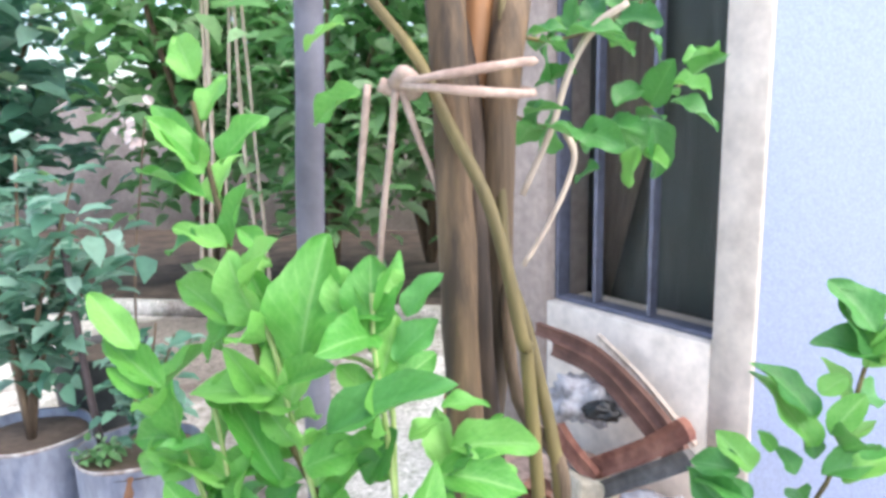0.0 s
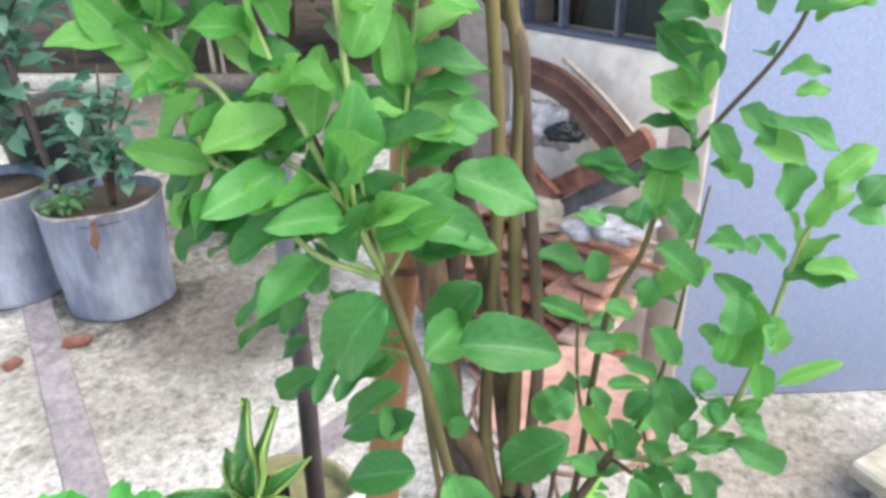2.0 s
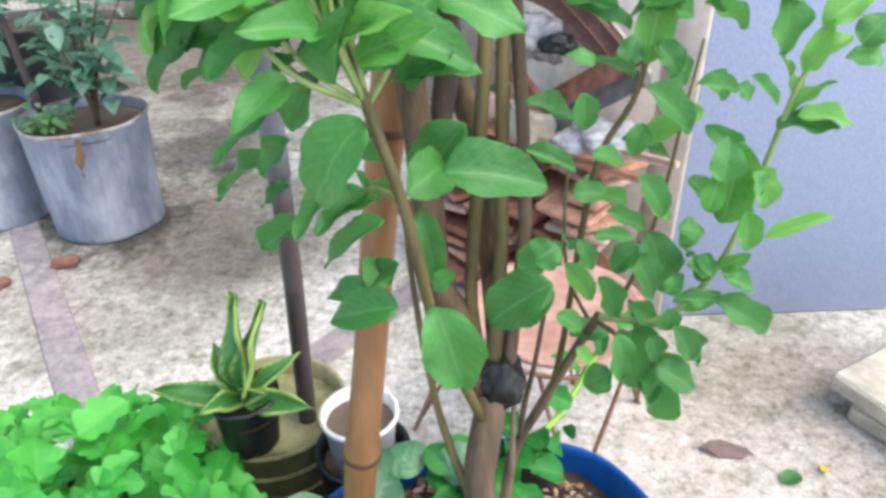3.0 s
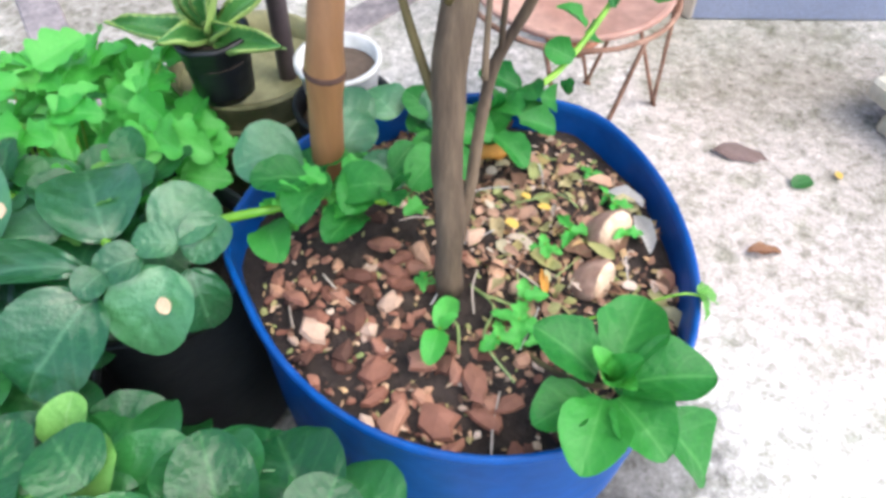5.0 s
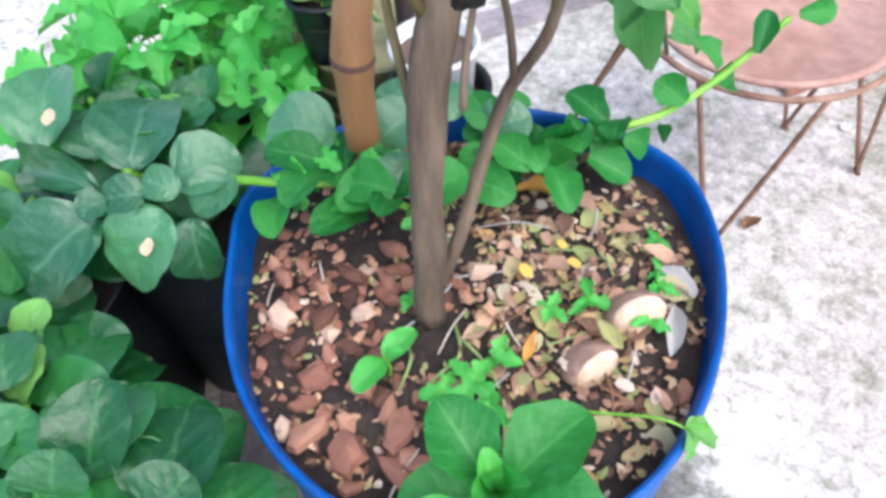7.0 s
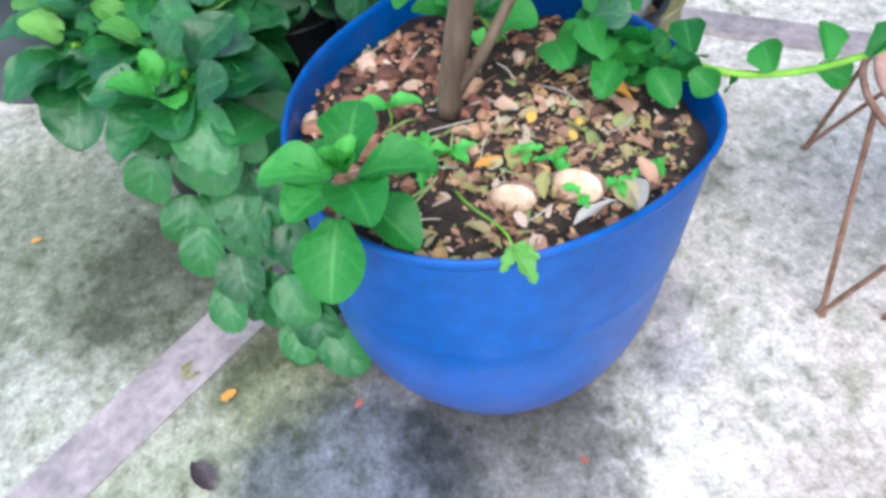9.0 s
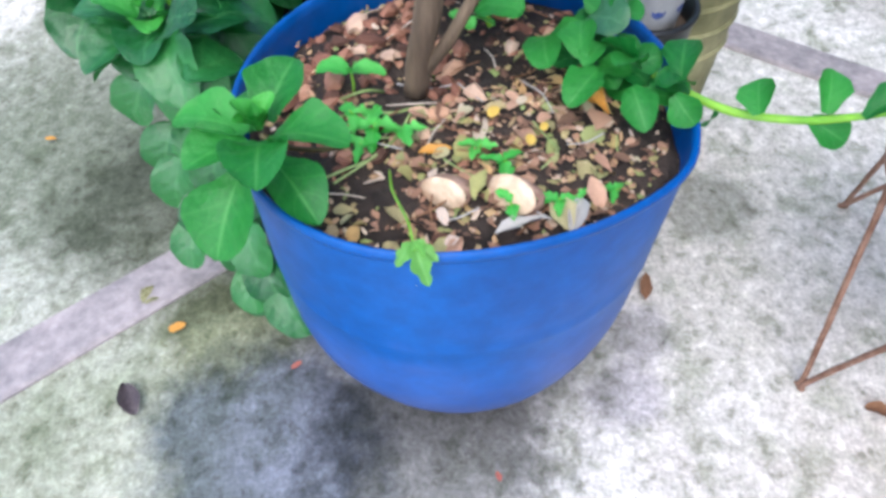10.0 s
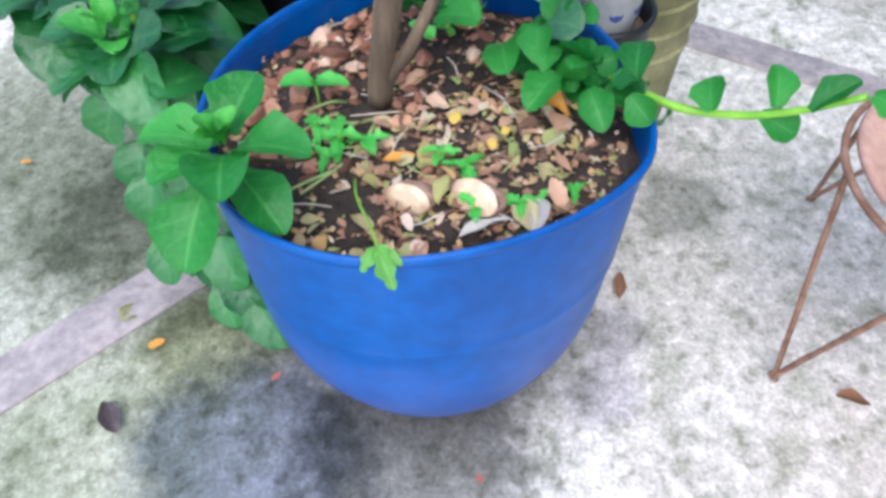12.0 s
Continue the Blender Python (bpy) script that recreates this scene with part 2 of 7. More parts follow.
leaf_vine = leaf_material("vine_leaf", (0.008, 0.125, 0.020), (0.040, 0.27, 0.040), (0.14, 0.42, 0.11), 0.42, 0.35, 0.16, (0.07, 0.40, 0.05), 0.38, 0.16, 26.0)
leaf_lobed = leaf_material("lobed_leaf", (0.05, 0.40, 0.05), (0.135, 0.58, 0.105), (0.22, 0.6, 0.18), 0.45, 0.45, 0.26, (0.2, 0.58, 0.1))
cream = two_tone("cream_plaster", (0.70, 0.62, 0.545), (0.77, 0.69, 0.61), 3, 0.85, 0.15, 0.0006, 20)
blue_paint = two_tone("pale_blue_paint", (0.485, 0.555, 0.78), (0.50, 0.57, 0.795), 1.2, 0.45, 0.05, 0.0003, 260)
# darker copy of the wall's plaster: shade beside the window put into the colour
pier_shade_m = two_tone("shaded_plaster", (0.36, 0.295, 0.265), (0.45, 0.375, 0.34), 4, 0.9, 0.3, 0.001, 40)
alu = two_tone("grey_aluminium", (0.10, 0.11, 0.15), (0.18, 0.19, 0.26), 6, 0.45, 0.1, 0.0005, 60, 0.3)
inside_m = two_tone("dim_room", (0.3, 0.3, 0.29), (0.4, 0.4, 0.38), 2, 0.9, 0.1, 0.001, 20)
curtain_m = two_tone("brown_curtain", (0.17, 0.13, 0.105), (0.27, 0.215, 0.175), 10, 0.9, 0.2, 0.001, 60, co=(1, 1, 0.1))
clay = plain_random("fired_clay", ((0.0, (0.2, 0.085, 0.06)), (0.3, (0.38, 0.16, 0.10)), (0.6, (0.50, 0.25, 0.16)), (0.85, (0.5, 0.33, 0.26)), (1.0, (0.55, 0.42, 0.35))), 0.85, bump=0.7)
grey_tile = two_tone("weathered_grey_tile", (0.05, 0.05, 0.05), (0.16, 0.15, 0.145), 16, 0.85, 0.6, 0.003, 60)
red_block = two_tone("dull_red_clay", (0.15, 0.055, 0.04), (0.33, 0.15, 0.105), 18, 0.85, 0.7, 0.004, 50)
brown_clay = two_tone("dark_brown_clay", (0.09, 0.045, 0.035), (0.2, 0.10, 0.075), 12, 0.8, 0.4, 0.002, 60)
zinc = two_tone("dusty_galvanised", (0.19, 0.22, 0.31), (0.46, 0.50, 0.60), 7, 0.5, 0.25, 0.0012, 40, 0.25, co=(1, 1, 0.4))
rim_m = two_tone("stained_rim", (0.18, 0.13, 0.10), (0.48, 0.46, 0.47), 22, 0.6, 0.3, 0.001, 60, 0.2)
black_bag = two_tone("black_polythene", (0.006, 0.007, 0.008), (0.016, 0.018, 0.02), 12, 0.38, 0.5, 0.003, 30)
dark_bag = two_tone("dark_blue_grey_polythene", (0.010, 0.014, 0.018), (0.026, 0.034, 0.042), 9, 0.45, 0.4, 0.003, 30)
slate_bag = two_tone("slate_grey_polythene", (0.06, 0.07, 0.085), (0.12, 0.135, 0.155), 9, 0.5, 0.4, 0.003, 30)
grey_tub = two_tone("dark_grey_plastic", (0.035, 0.04, 0.045), (0.07, 0.075, 0.08), 6, 0.6, 0.2, 0.001, 40)
white_plastic = two_tone("white_plastic", (0.62, 0.62, 0.6), (0.78, 0.78, 0.76), 6, 0.4, 0.1, 0.0006, 50)
mossy = two_tone("mossy_yellow_plastic", (0.15, 0.145, 0.06), (0.36, 0.34, 0.18), 10, 0.7, 0.4, 0.002, 50)
rust = two_tone("rusty_wire", (0.2, 0.10, 0.065), (0.42, 0.25, 0.18), 30, 0.75, 0.5, 0.001, 120, 0.3)
pink_plate = two_tone("faded_pink_plate", (0.42, 0.22, 0.17), (0.58, 0.36, 0.29), 7, 0.6, 0.25, 0.001, 50)
rope_m = two_tone("jute_cord", (0.34, 0.24, 0.20), (0.52, 0.40, 0.34), 30, 0.9, 0.7, 0.001, 140)
dry_twig = two_tone("dry_twig", (0.44, 0.36, 0.29), (0.68, 0.58, 0.49), 20, 0.85, 0.5, 0.001, 90, co=(1, 1, 0.3))
pipe_m = two_tone("brown_pipe", (0.05, 0.035, 0.04), (0.10, 0.075, 0.08), 9, 0.5, 0.2, 0.001, 60)
pipe_grey = two_tone("grey_pipe", (0.09, 0.09, 0.115), (0.17, 0.17, 0.21), 6, 0.6, 0.2, 0.001, 40)
brown_leaf = two_tone("dead_leaf", (0.16, 0.07, 0.035), (0.32, 0.16, 0.08), 30, 0.7, 0.4, 0.001, 80)
dull_leaf = two_tone("dull_dead_leaf", (0.13, 0.085, 0.075), (0.27, 0.185, 0.165), 30, 0.75, 0.4, 0.001, 80)
grey_leaf = two_tone("bleached_leaf", (0.36, 0.33, 0.31), (0.6, 0.57, 0.54), 30, 0.7, 0.4, 0.001, 80)
orange_leaf = two_tone("orange_leaf", (0.5, 0.2, 0.03), (0.7, 0.36, 0.06), 25, 0.6, 0.3, 0.001, 80)
yellow_petal = two_tone("yellow_petal", (0.58, 0.36, 0.05), (0.74, 0.52, 0.12), 60, 0.5, 0.2, 0.001, 80)
red_petal = two_tone("red_petal", (0.28, 0.06, 0.045), (0.42, 0.14, 0.10), 30, 0.5, 0.2, 0.001, 80)
slab_m = two_tone("cream_tile", (0.40, 0.36, 0.28), (0.60, 0.56, 0.46), 12, 0.7, 0.2, 0.001, 50)
bag_white = two_tone("white_sack", (0.20, 0.19, 0.20), (0.50, 0.50, 0.54), 26, 0.85, 0.8, 0.006, 40)
petal_m = two_tone("pinkish_white_petal", (0.62, 0.50, 0.48), (0.8, 0.70, 0.68), 30, 0.6, 0.2, 0.001, 80)
earth = two_tone("dark_earth", (0.06, 0.045, 0.035), (0.16, 0.115, 0.085), 4, 0.95, 0.7, 0.01, 40)


# ---- mesh helpers ----
def mesh_of(bm, name, smooth=True):
    me = bpy.data.meshes.new(name)
    bm.to_mesh(me)
    bm.free()
    if smooth:
        for p in me.polygons:
            p.use_smooth = True
    return me


def part(name, data, material, parent=None, label="", smooth=True):
    """Links a bmesh or a shared mesh as ONE object under a thing or a part."""
    me = mesh_of(data, name, smooth) if isinstance(data, bmesh.types.BMesh) else data
    if not me.materials:
        me.materials.append(material.m)
    ob = new(name, me)
    if parent is not None:
        ob.parent = parent
    return tagged(ob, label)


def thing(name, label, category, group="", kind="", at=(0, 0, 0)):
    ob = new(name)
    ob.location = at
    ob.empty_display_size = 0.05
    return tagged(ob, label, category, group, kind)


def spline(points, n):
    """Points along a Catmull-Rom curve through the given ones, n to a stretch."""
    p = [Vector(q) for q in points]
    p = [2 * p[0] - p[1]] + p + [2 * p[-1] - p[-2]]
    out = []
    for i in range(1, len(p) - 2):
        for k in range(n):
            t = k / n
            a, b, c, d = p[i - 1:i + 3]
            out.append(0.5 * (2 * b + (c - a) * t + (2 * a - 5 * b + 4 * c - d) * t * t + (3 * b - a - 3 * c + d) * t ** 3))
    return out + [p[-2]]


def tube(points, r0, r1, sides=8, n=5, bm=None, rough=0.0, nodes=()):
    """A swept round stem, tapered from r0 to r1; nodes: fractions of its length with a thicker ring."""
    bm = bm or bmesh.new()
    pts = spline(points, n)
    up = Vector((0.31, 0.93, 0.2))
    rings = []
    for i, p in enumerate(pts):
        d = (pts[min(i + 1, len(pts) - 1)] - pts[max(i - 1, 0)]).normalized()
        x = d.cross(up)
        if x.length < 0.05:
            x = d.cross(Vector((1, 0, 0)))
        x.normalize()
        y = d.cross(x)
        f = i / (len(pts) - 1)
        r = r0 + (r1 - r0) * f
        r *= 1 + sum(0.16 * math.exp(-((f - q) * 60) ** 2) for q in nodes)
        ring = []
        for k in range(sides):
            a = 2 * math.pi * k / sides
            w = 1 + rough * noise.noise(Vector((p.x * 40 + math.cos(a), p.y * 40 + math.sin(a), p.z * 25)))
            ring.append(bm.verts.new(p + (x * math.cos(a) + y * math.sin(a)) * r * w))
        rings.append(ring)
    for a, b in zip(rings, rings[1:]):
        for k in range(sides):
            bm.faces.new((a[k], a[(k + 1) % sides], b[(k + 1) % sides], b[k]))
    bm.faces.new(rings[0][::-1])
    bm.faces.new(rings[-1])
    return bm


def lathe(profile, segs=40, centre=(0, 0), bend=None):
    """A turned body from (radius, height) pairs; bend(angle, radius, height) may shift a point outward."""
    bm = bmesh.new()
    rings = []
    for r, z in profile:
        ring = []
        for k in range(segs):
            a = 2 * math.pi * k / segs
            q = r + (bend(a, r, z) if bend and r > 1e-4 else 0)
            ring.append(bm.verts.new((centre[0] + q * math.cos(a), centre[1] + q * math.sin(a), z)))
        rings.append(ring)
    for a, b in zip(rings, rings[1:]):
        for k in range(segs):
            bm.faces.new((a[k], a[(k + 1) % segs], b[(k + 1) % segs], b[k]))
    bmesh.ops.remove_doubles(bm, verts=bm.verts, dist=1e-5)
    bmesh.ops.recalc_face_normals(bm, faces=bm.faces)
    return bm


def box(size, bevel=0.003, m=None, bm=None, jitter=0.0, segs=1):
    """A box with softened edges, its foot at the origin."""
    own = bmesh.new()
    bmesh.ops.create_cube(own, size=1)
    bmesh.ops.scale(own, vec=size, verts=own.verts)
    bmesh.ops.translate(own, vec=(0, 0, size[2] / 2), verts=own.verts)
    if bevel:
        bmesh.ops.bevel(own, geom=own.edges, offset=bevel, segments=segs, affect="EDGES", profile=0.6)
    if jitter:
        for v in own.verts:
            v.co += noise.noise_vector(v.co * 17) * jitter
    if m is not None:
        own.transform(m)
    if bm is None:
        return own
    me = bpy.data.meshes.new("tmp")
    own.to_mesh(me)
    own.free()
    bm.from_mesh(me)
    bpy.data.meshes.remove(me)
    return bm


# ---- leaves ----
def blade(shape, seed, along=20, half=3):
    """A leaf of length 1 along y and width 1 across x, folded on its midrib, curling and waving; its own map for the veins."""
    rnd = random.Random(seed)
    fold, droop, wave, twist = rnd.uniform(0.12, 0.55), rnd.uniform(0.02, 0.42), rnd.uniform(0.04, 0.1), rnd.uniform(-0.6, 0.6)
    ph = rnd.uniform(0, 6)
    if shape in ("round", "spoon"):
        fold, twist, droop, wave = fold * 0.22, twist * 0.35, droop * 0.5, wave * 0.3
    bm = bmesh.new()
    uv = bm.loops.layers.uv.new("leaf")
    rows = []
    for i in range(along + 1):
        v = 0.5 - 0.5 * math.cos(math.pi * i / along)
        if shape == "ovate":
            w = math.sin(math.pi * v ** 0.88) ** 0.62 * (1 - 0.05 * v) * (1 + (0.024 if i % 2 else -0.014))
            w *= 1.02 + 0.012 * math.sin(v * 29 + ph) + 0.018 * math.sin(v * 11 + 2 * ph)
        elif shape == "round":
            w = max(0.0, 1 - (2 * (v - 0.5)) ** 2) ** 0.46 * (1.02 + 0.1 * (0.5 - v))
        elif shape == "spoon":
            w = (0.3 + 0.7 * min(1.0, v / 0.5) ** 0.9) * max(0.0, 1 - max(0.0, (v - 0.46) / 0.54) ** 2.1) ** 0.52 * (1 + 0.03 * math.sin(v * 17 + ph))
        elif shape == "lance":
            w = math.sin(math.pi * v ** 0.8) ** 0.9
        else:
            w = max(0.0, math.sin(math.pi * min(1, v ** 0.8))) ** 0.6 * (0.62 + 0.42 * abs(math.sin(v * 8.2 + 0.4)))
        w = max(w, 0.03)
        row = []
        for k in range(-half, half + 1):
            u = k / half
            x = 0.5 * u * w
            z = fold * abs(x) + wave * math.sin(v * 11 + ph + u) * abs(u) ** 2 - droop * v * v + twist * x * v
            if shape == "spoon":
                z += 0.9 * x * x - 0.22 * v * v + 0.1 * v + 0.014 * math.sin(v * 19 + ph) * abs(u)
            if shape == "round":
                z += 0.45 * x * x - 0.35 * (v - 0.5) ** 2 + 0.022 * math.sin(v * 12 + ph) * math.cos(u * 5) + 0.018 * math.sin(v * 21 + u * 6 + ph)
            row.append(bm.verts.new((x, v * (1 - 0.12 * droop), z)))
        rows.append(row)
    for i, (a, b) in enumerate(zip(rows, rows[1:])):
        for k in range(2 * half):
            f = bm.faces.new((a[k], a[k + 1], b[k + 1], b[k]))
            for lp, (kk, ii) in zip(f.loops, ((k, i), (k + 1, i), (k + 1, i + 1), (k, i + 1))):
                lp[uv].uv = (kk / (2 * half), 0.5 - 0.5 * math.cos(math.pi * ii / along))
    return bm


BLADES = {}


def blade_mesh(shape, material, seed):
    key = (shape, material.m.name, seed)
    if key not in BLADES:
        me = mesh_of(blade(shape, seed * 7 + len(shape)), shape + "_leaf")
        me.materials.append(material.m)
        BLADES[key] = me
    return BLADES[key]


LR = random.Random(5)


def leaf(parent, base, tip, width, shape="ovate", material=None, face=(0, -0.55, 0.8), stalk=None, name="leaf"):
    """A leaf from its foot to its tip, turned to face the given way, with a short stalk from the stem where asked."""
    base, tip, face = Vector(base), Vector(tip), Vector(face)
    y = tip - base
    ln = max(y.length, 1e-4)
    y.normalize()
    x = y.cross(face)
    if x.length < 0.1:
        x = y.cross(Vector((0.3, 0.2, 1)))
    x.normalize()
    z = x.cross(y)
    m = Matrix((x, y, z)).transposed().to_4x4()
    m.translation = base
    ob = part(name, blade_mesh(shape, material or leaf_mid, LR.randrange(7)), material or leaf_mid, parent)
    ob.matrix_basis = m @ Matrix.Diagonal((width, ln, ln * 0.9, 1))
    return ob


def whorl(parent, stem, count, size, shape, material, rnd, start=0.15, spread=0.75, rise=0.3, ratio=0.6, face=(0, -0.5, 0.85)):
    """Leaves in turn along a stem given by points."""
    pts = spline(stem, 8)
    for i in range(count):
        f = start + (1 - start) * (i + rnd.random() * 0.6) / count
        k = min(int(f * (len(pts) - 1)), len(pts) - 2)
        p, d = pts[k], (pts[k + 1] - pts[k]).normalized()
        a = i * 2.4 + rnd.uniform(-0.5, 0.5)
        out = Vector((math.cos(a), math.sin(a), 0))
        out = (out - d * out.dot(d)).normalized() * spread + d * rise + Vector((0, 0, rnd.uniform(-0.25, 0.2)))
        ln = size * rnd.uniform(0.7, 1.15)
        b = p + out.normalized() * ln * 0.14
        leaf(parent, b, b + out.normalized() * ln, ln * ratio * rnd.uniform(0.85, 1.15), shape, material, Vector(face) + Vector((rnd.uniform(-0.8, 0.8), rnd.uniform(-0.6, 0.6), rnd.uniform(-0.2, 0.3))))


# ---- the yard and its walls ----
def sheet(name, m, label, category, edge=60.0):
    """Ground: fine near the subject, one sheet out to the horizon."""
    bm = bmesh.new()
    cuts = [-edge, -20, -6, -2] + [-1.2 + 0.12 * i for i in range(32)] + [3.2, 6, 20, edge]
    grid = [[bm.verts.new((x, y, 0.0015 * noise.noise(Vector((x * 1.7, y * 1.7, 0))) if abs(x) < 5 and abs(y) < 5 else 0)) for x in cuts] for y in cuts]
    for a, b in zip(grid, grid[1:]):
        for k in range(len(a) - 1):
            bm.faces.new((a[k], a[k + 1], b[k + 1], b[k]))
    return tagged(part(name, bm, m), label, category, kind="structure")


sheet("ground", concrete, "pale pitted concrete yard with mossy stains and painted-in shade", "ground")


def floor_band(points, width):
    """A band of pinkish cement let into the concrete, a few millimetres proud, in lengths with open joints."""
    a, b = Vector((*points[0], 0)), Vector((*points[1], 0))
    ln = (b - a).length
    turn = math.degrees(math.atan2(b.y - a.y, b.x - a.x))
    top = thing("floor_band", "flat pinkish cement band let into the concrete yard", "paving band", kind="structure", at=(a.x, a.y, 0))
    n = max(1, round(ln / 1.5))
    for i in range(n):
        bm = box((ln / n - 0.002, width * (0.98 + 0.02 * (i % 2)), 0.016), 0.004, jitter=0.003)
        ob = part("band_piece", bm, band, top, smooth=False)
        ob.matrix_basis = pose(0, 0, 0, 0, 0, turn) @ pose(ln * (i + 0.5) / n, 0, -0.0085)
    return top


floor_band(((0.737, -0.189), (-1.15, 2.115)), 0.086)
floor_band(((-0.36, 0.97), (0.2, 1.79)), 0.085)

CORNER = Vector((0.787, 1.695, 0))
ALONG = Vector((-0.71, 0.704, 0)).normalized()
WALL_TURN = math.degrees(math.atan2(ALONG.y, ALONG.x))
to_wall = pose(*CORNER, 0, 0, WALL_TURN)  # x along the wall, y outward to the yard
W0, W1, SILL, HEAD, WALL_END, WALL_TOP = 0.093, 0.575, 0.80, 1.95, 0.90, 2.9


def wall_piece(bm, x0, x1, z0, z1, depth=0.16):
    box((x1 - x0, depth, z1 - z0), 0.004, Matrix.Translation(((x0 + x1) / 2, -depth / 2, z0)), bm)


bm = bmesh.new()
for x0, x1, z0, z1 in ((0.0, W0, 0, WALL_TOP), (W0, W1, 0, SILL), (W0, W1, HEAD, WALL_TOP)):
    wall_piece(bm, x0, x1, z0, z1)
wall_w = tagged(part("wall_west", bm, cream), "cream plastered house wall with a window opening", "wall", kind="structure")
wall_w.matrix_basis = to_wall
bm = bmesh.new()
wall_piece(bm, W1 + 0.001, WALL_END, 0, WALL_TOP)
wall_p = tagged(part("wall_pier", bm, pier_shade_m), "pinkish-grey pier beside the window, its shade painted in", "wall", kind="structure")
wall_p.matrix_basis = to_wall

bm = box((3.6, 0.16, 2.9), 0.006)
wall_s = tagged(part("wall_south", bm, blue_paint), "pale blue painted smooth wall", "wall", kind="structure")
wall_s.matrix_basis = pose(CORNER.x, CORNER.y, 0, 0, 0, 7.5) @ Matrix.Translation((1.804, 0.083, 0))

END = CORNER + ALONG * WALL_END + Vector((0.704, 0.71, 0)) * 0.95
bm = box((0.14, 0.86, 2.9), 0.004, Matrix.Translation((WALL_END - 0.07, -0.594, 0)))
wall_e = tagged(part("wall_end", bm, cream), "plain cream plastered end wall of the house", "wall", kind="structure")
wall_e.matrix_basis = to_wall
bm = box((3.4, 0.16, 2.9), 0.006)
wall_n = tagged(part("wall_north", bm, cream), "plain cream plastered back wall of the house", "wall", kind="structure")
wall_n.matrix_basis = pose(END.x, END.y, 0, 0, 0, 7.5) @ Matrix.Translation((1.72, 0.1, 0))
bm = bmesh.new()
turn = Matrix.Rotation(radians(7.5), 3, "Z")
plan = [CORNER + turn @ Vector((0.01, 0.01, 0)), CORNER + turn @ Vector((3.6, 0.01, 0)), END + turn @ Vector((3.4, 0.1, 0)), END + turn @ Vector((0.0, 0.1, 0)), CORNER + ALONG * WALL_END]
low, high = [bm.verts.new((p.x, p.y, 2.905)) for p in plan], [bm.verts.new((p.x, p.y, 3.0)) for p in plan]
bm.faces.new(low[::-1])
bm.faces.new(high)
for k in range(5):
    bm.faces.new((low[k], low[(k + 1) % 5], high[(k + 1) % 5], high[k]))
tagged(part("roof", bm, concrete, smooth=False), "flat concrete roof slab of the house", "roof", kind="structure")

# the room behind the window, closed all round
bm = bmesh.new()
for x0, x1, y0, y1, z0, z1 in ((0.05, 0.75, -0.8, -0.75, 0.2, 2.6), (0.03, 0.05, -0.75, -0.165, 0.2, 2.6), (0.73, 0.75, -0.75, -0.165, 0.2, 2.6), (0.05, 0.73, -0.75, -0.165, 2.55, 2.6), (0.05, 0.73, -0.75, -0.165, 0.2, 0.25)):
    box((x1 - x0, y1 - y0, z1 - z0), 0, Matrix.Translation(((x0 + x1) / 2, (y0 + y1) / 2, z0)), bm)
room = tagged(part("wall_inner", bm, inside_m), "dim unlit room walls behind the window", "wall", kind="structure")
room.matrix_basis = to_wall


def make_window():
    win = thing("window_1", "aluminium-framed window with dark panes", "window", kind="structure")
    win.matrix_basis = to_wall
    bm = bmesh.new()
    f, y = 0.012, -0.055
    for x0, x1, z0, z1 in ((W0, W0 + f, SILL, HEAD), (W1 - f, W1, SILL, HEAD), (W0 + f, W1 - f, SILL, SILL + f), (W0 + f, W1 - f, HEAD - f, HEAD)):
        box((x1 - x0, 0.05, z1 - z0), 0.003, Matrix.Translation(((x0 + x1) / 2, y, z0)), bm)
    sash = part("window_frame", bm, alu, win, smooth=False)
    posts = (0.285, 0.45)
    for x in posts:
        part("mullion", box((0.011, 0.03, HEAD - SILL - 2 * f), 0.003, Matrix.Translation((x, y, SILL + f))), alu, sash, smooth=False)
    edges = (W0 + f, *posts, W1 - f)
    for a, b in zip(edges, edges[1:]):
        g = part("pane", box((b - a - 0.02, 0.005, HEAD - SILL - 2 * f), 0, Matrix.Translation(((a + b) / 2, y - 0.012, SILL + f))), glass_m, sash, smooth=False)
        g.visible_shadow = False
    cur = bmesh.new()
    rows = [[cur.verts.new((W1 - 0.005 - (0.001 if z < 0.8 else 0.0135) * i, -0.19 + 0.01 * math.sin(i * 1.3), z)) for i in range(15)] for z in (SILL - 0.1, 1.3, HEAD + 0.1)]
    for a, b in zip(rows, rows[1:]):
        for k in range(14):
            cur.faces.new((a[k], a[k + 1], b[k + 1], b[k]))
    bmesh.ops.solidify(cur, geom=cur.faces[:], thickness=0.003)
    part("curtain", cur, curtain_m, win, "dusty brown curtain drawn aside")
    net = bmesh.new()
    rows = [[net.verts.new((W0 + 0.01 + (W1 - W0 - 0.02) * i / 40, -0.235 + 0.0035 * math.sin(i * 0.7), z)) for i in range(41)] for z in (SILL - 0.1, 1.3, HEAD + 0.1)]
    for a, b in zip(rows, rows[1:]):
        for k in range(40):
            net.faces.new((a[k], a[k + 1], b[k + 1], b[k]))
    part("inner_curtain", net, net_m, win, "dull grey-green curtain behind the panes")
    return win


net_m = two_tone("grey_green_curtain", (0.06, 0.07, 0.06), (0.10, 0.11, 0.10), 8, 0.9, 0.2, 0.001, 60, co=(1, 1, 0.1))
glass_m = Mat("window_glass", 0.06, 0, 0.5)
glass_m.colour((0.93, 0.95, 0.95))
glass_m.b.inputs["Transmission Weight"].default_value = 1.0
glass_m.b.inputs["IOR"].default_value = 1.12
make_window()


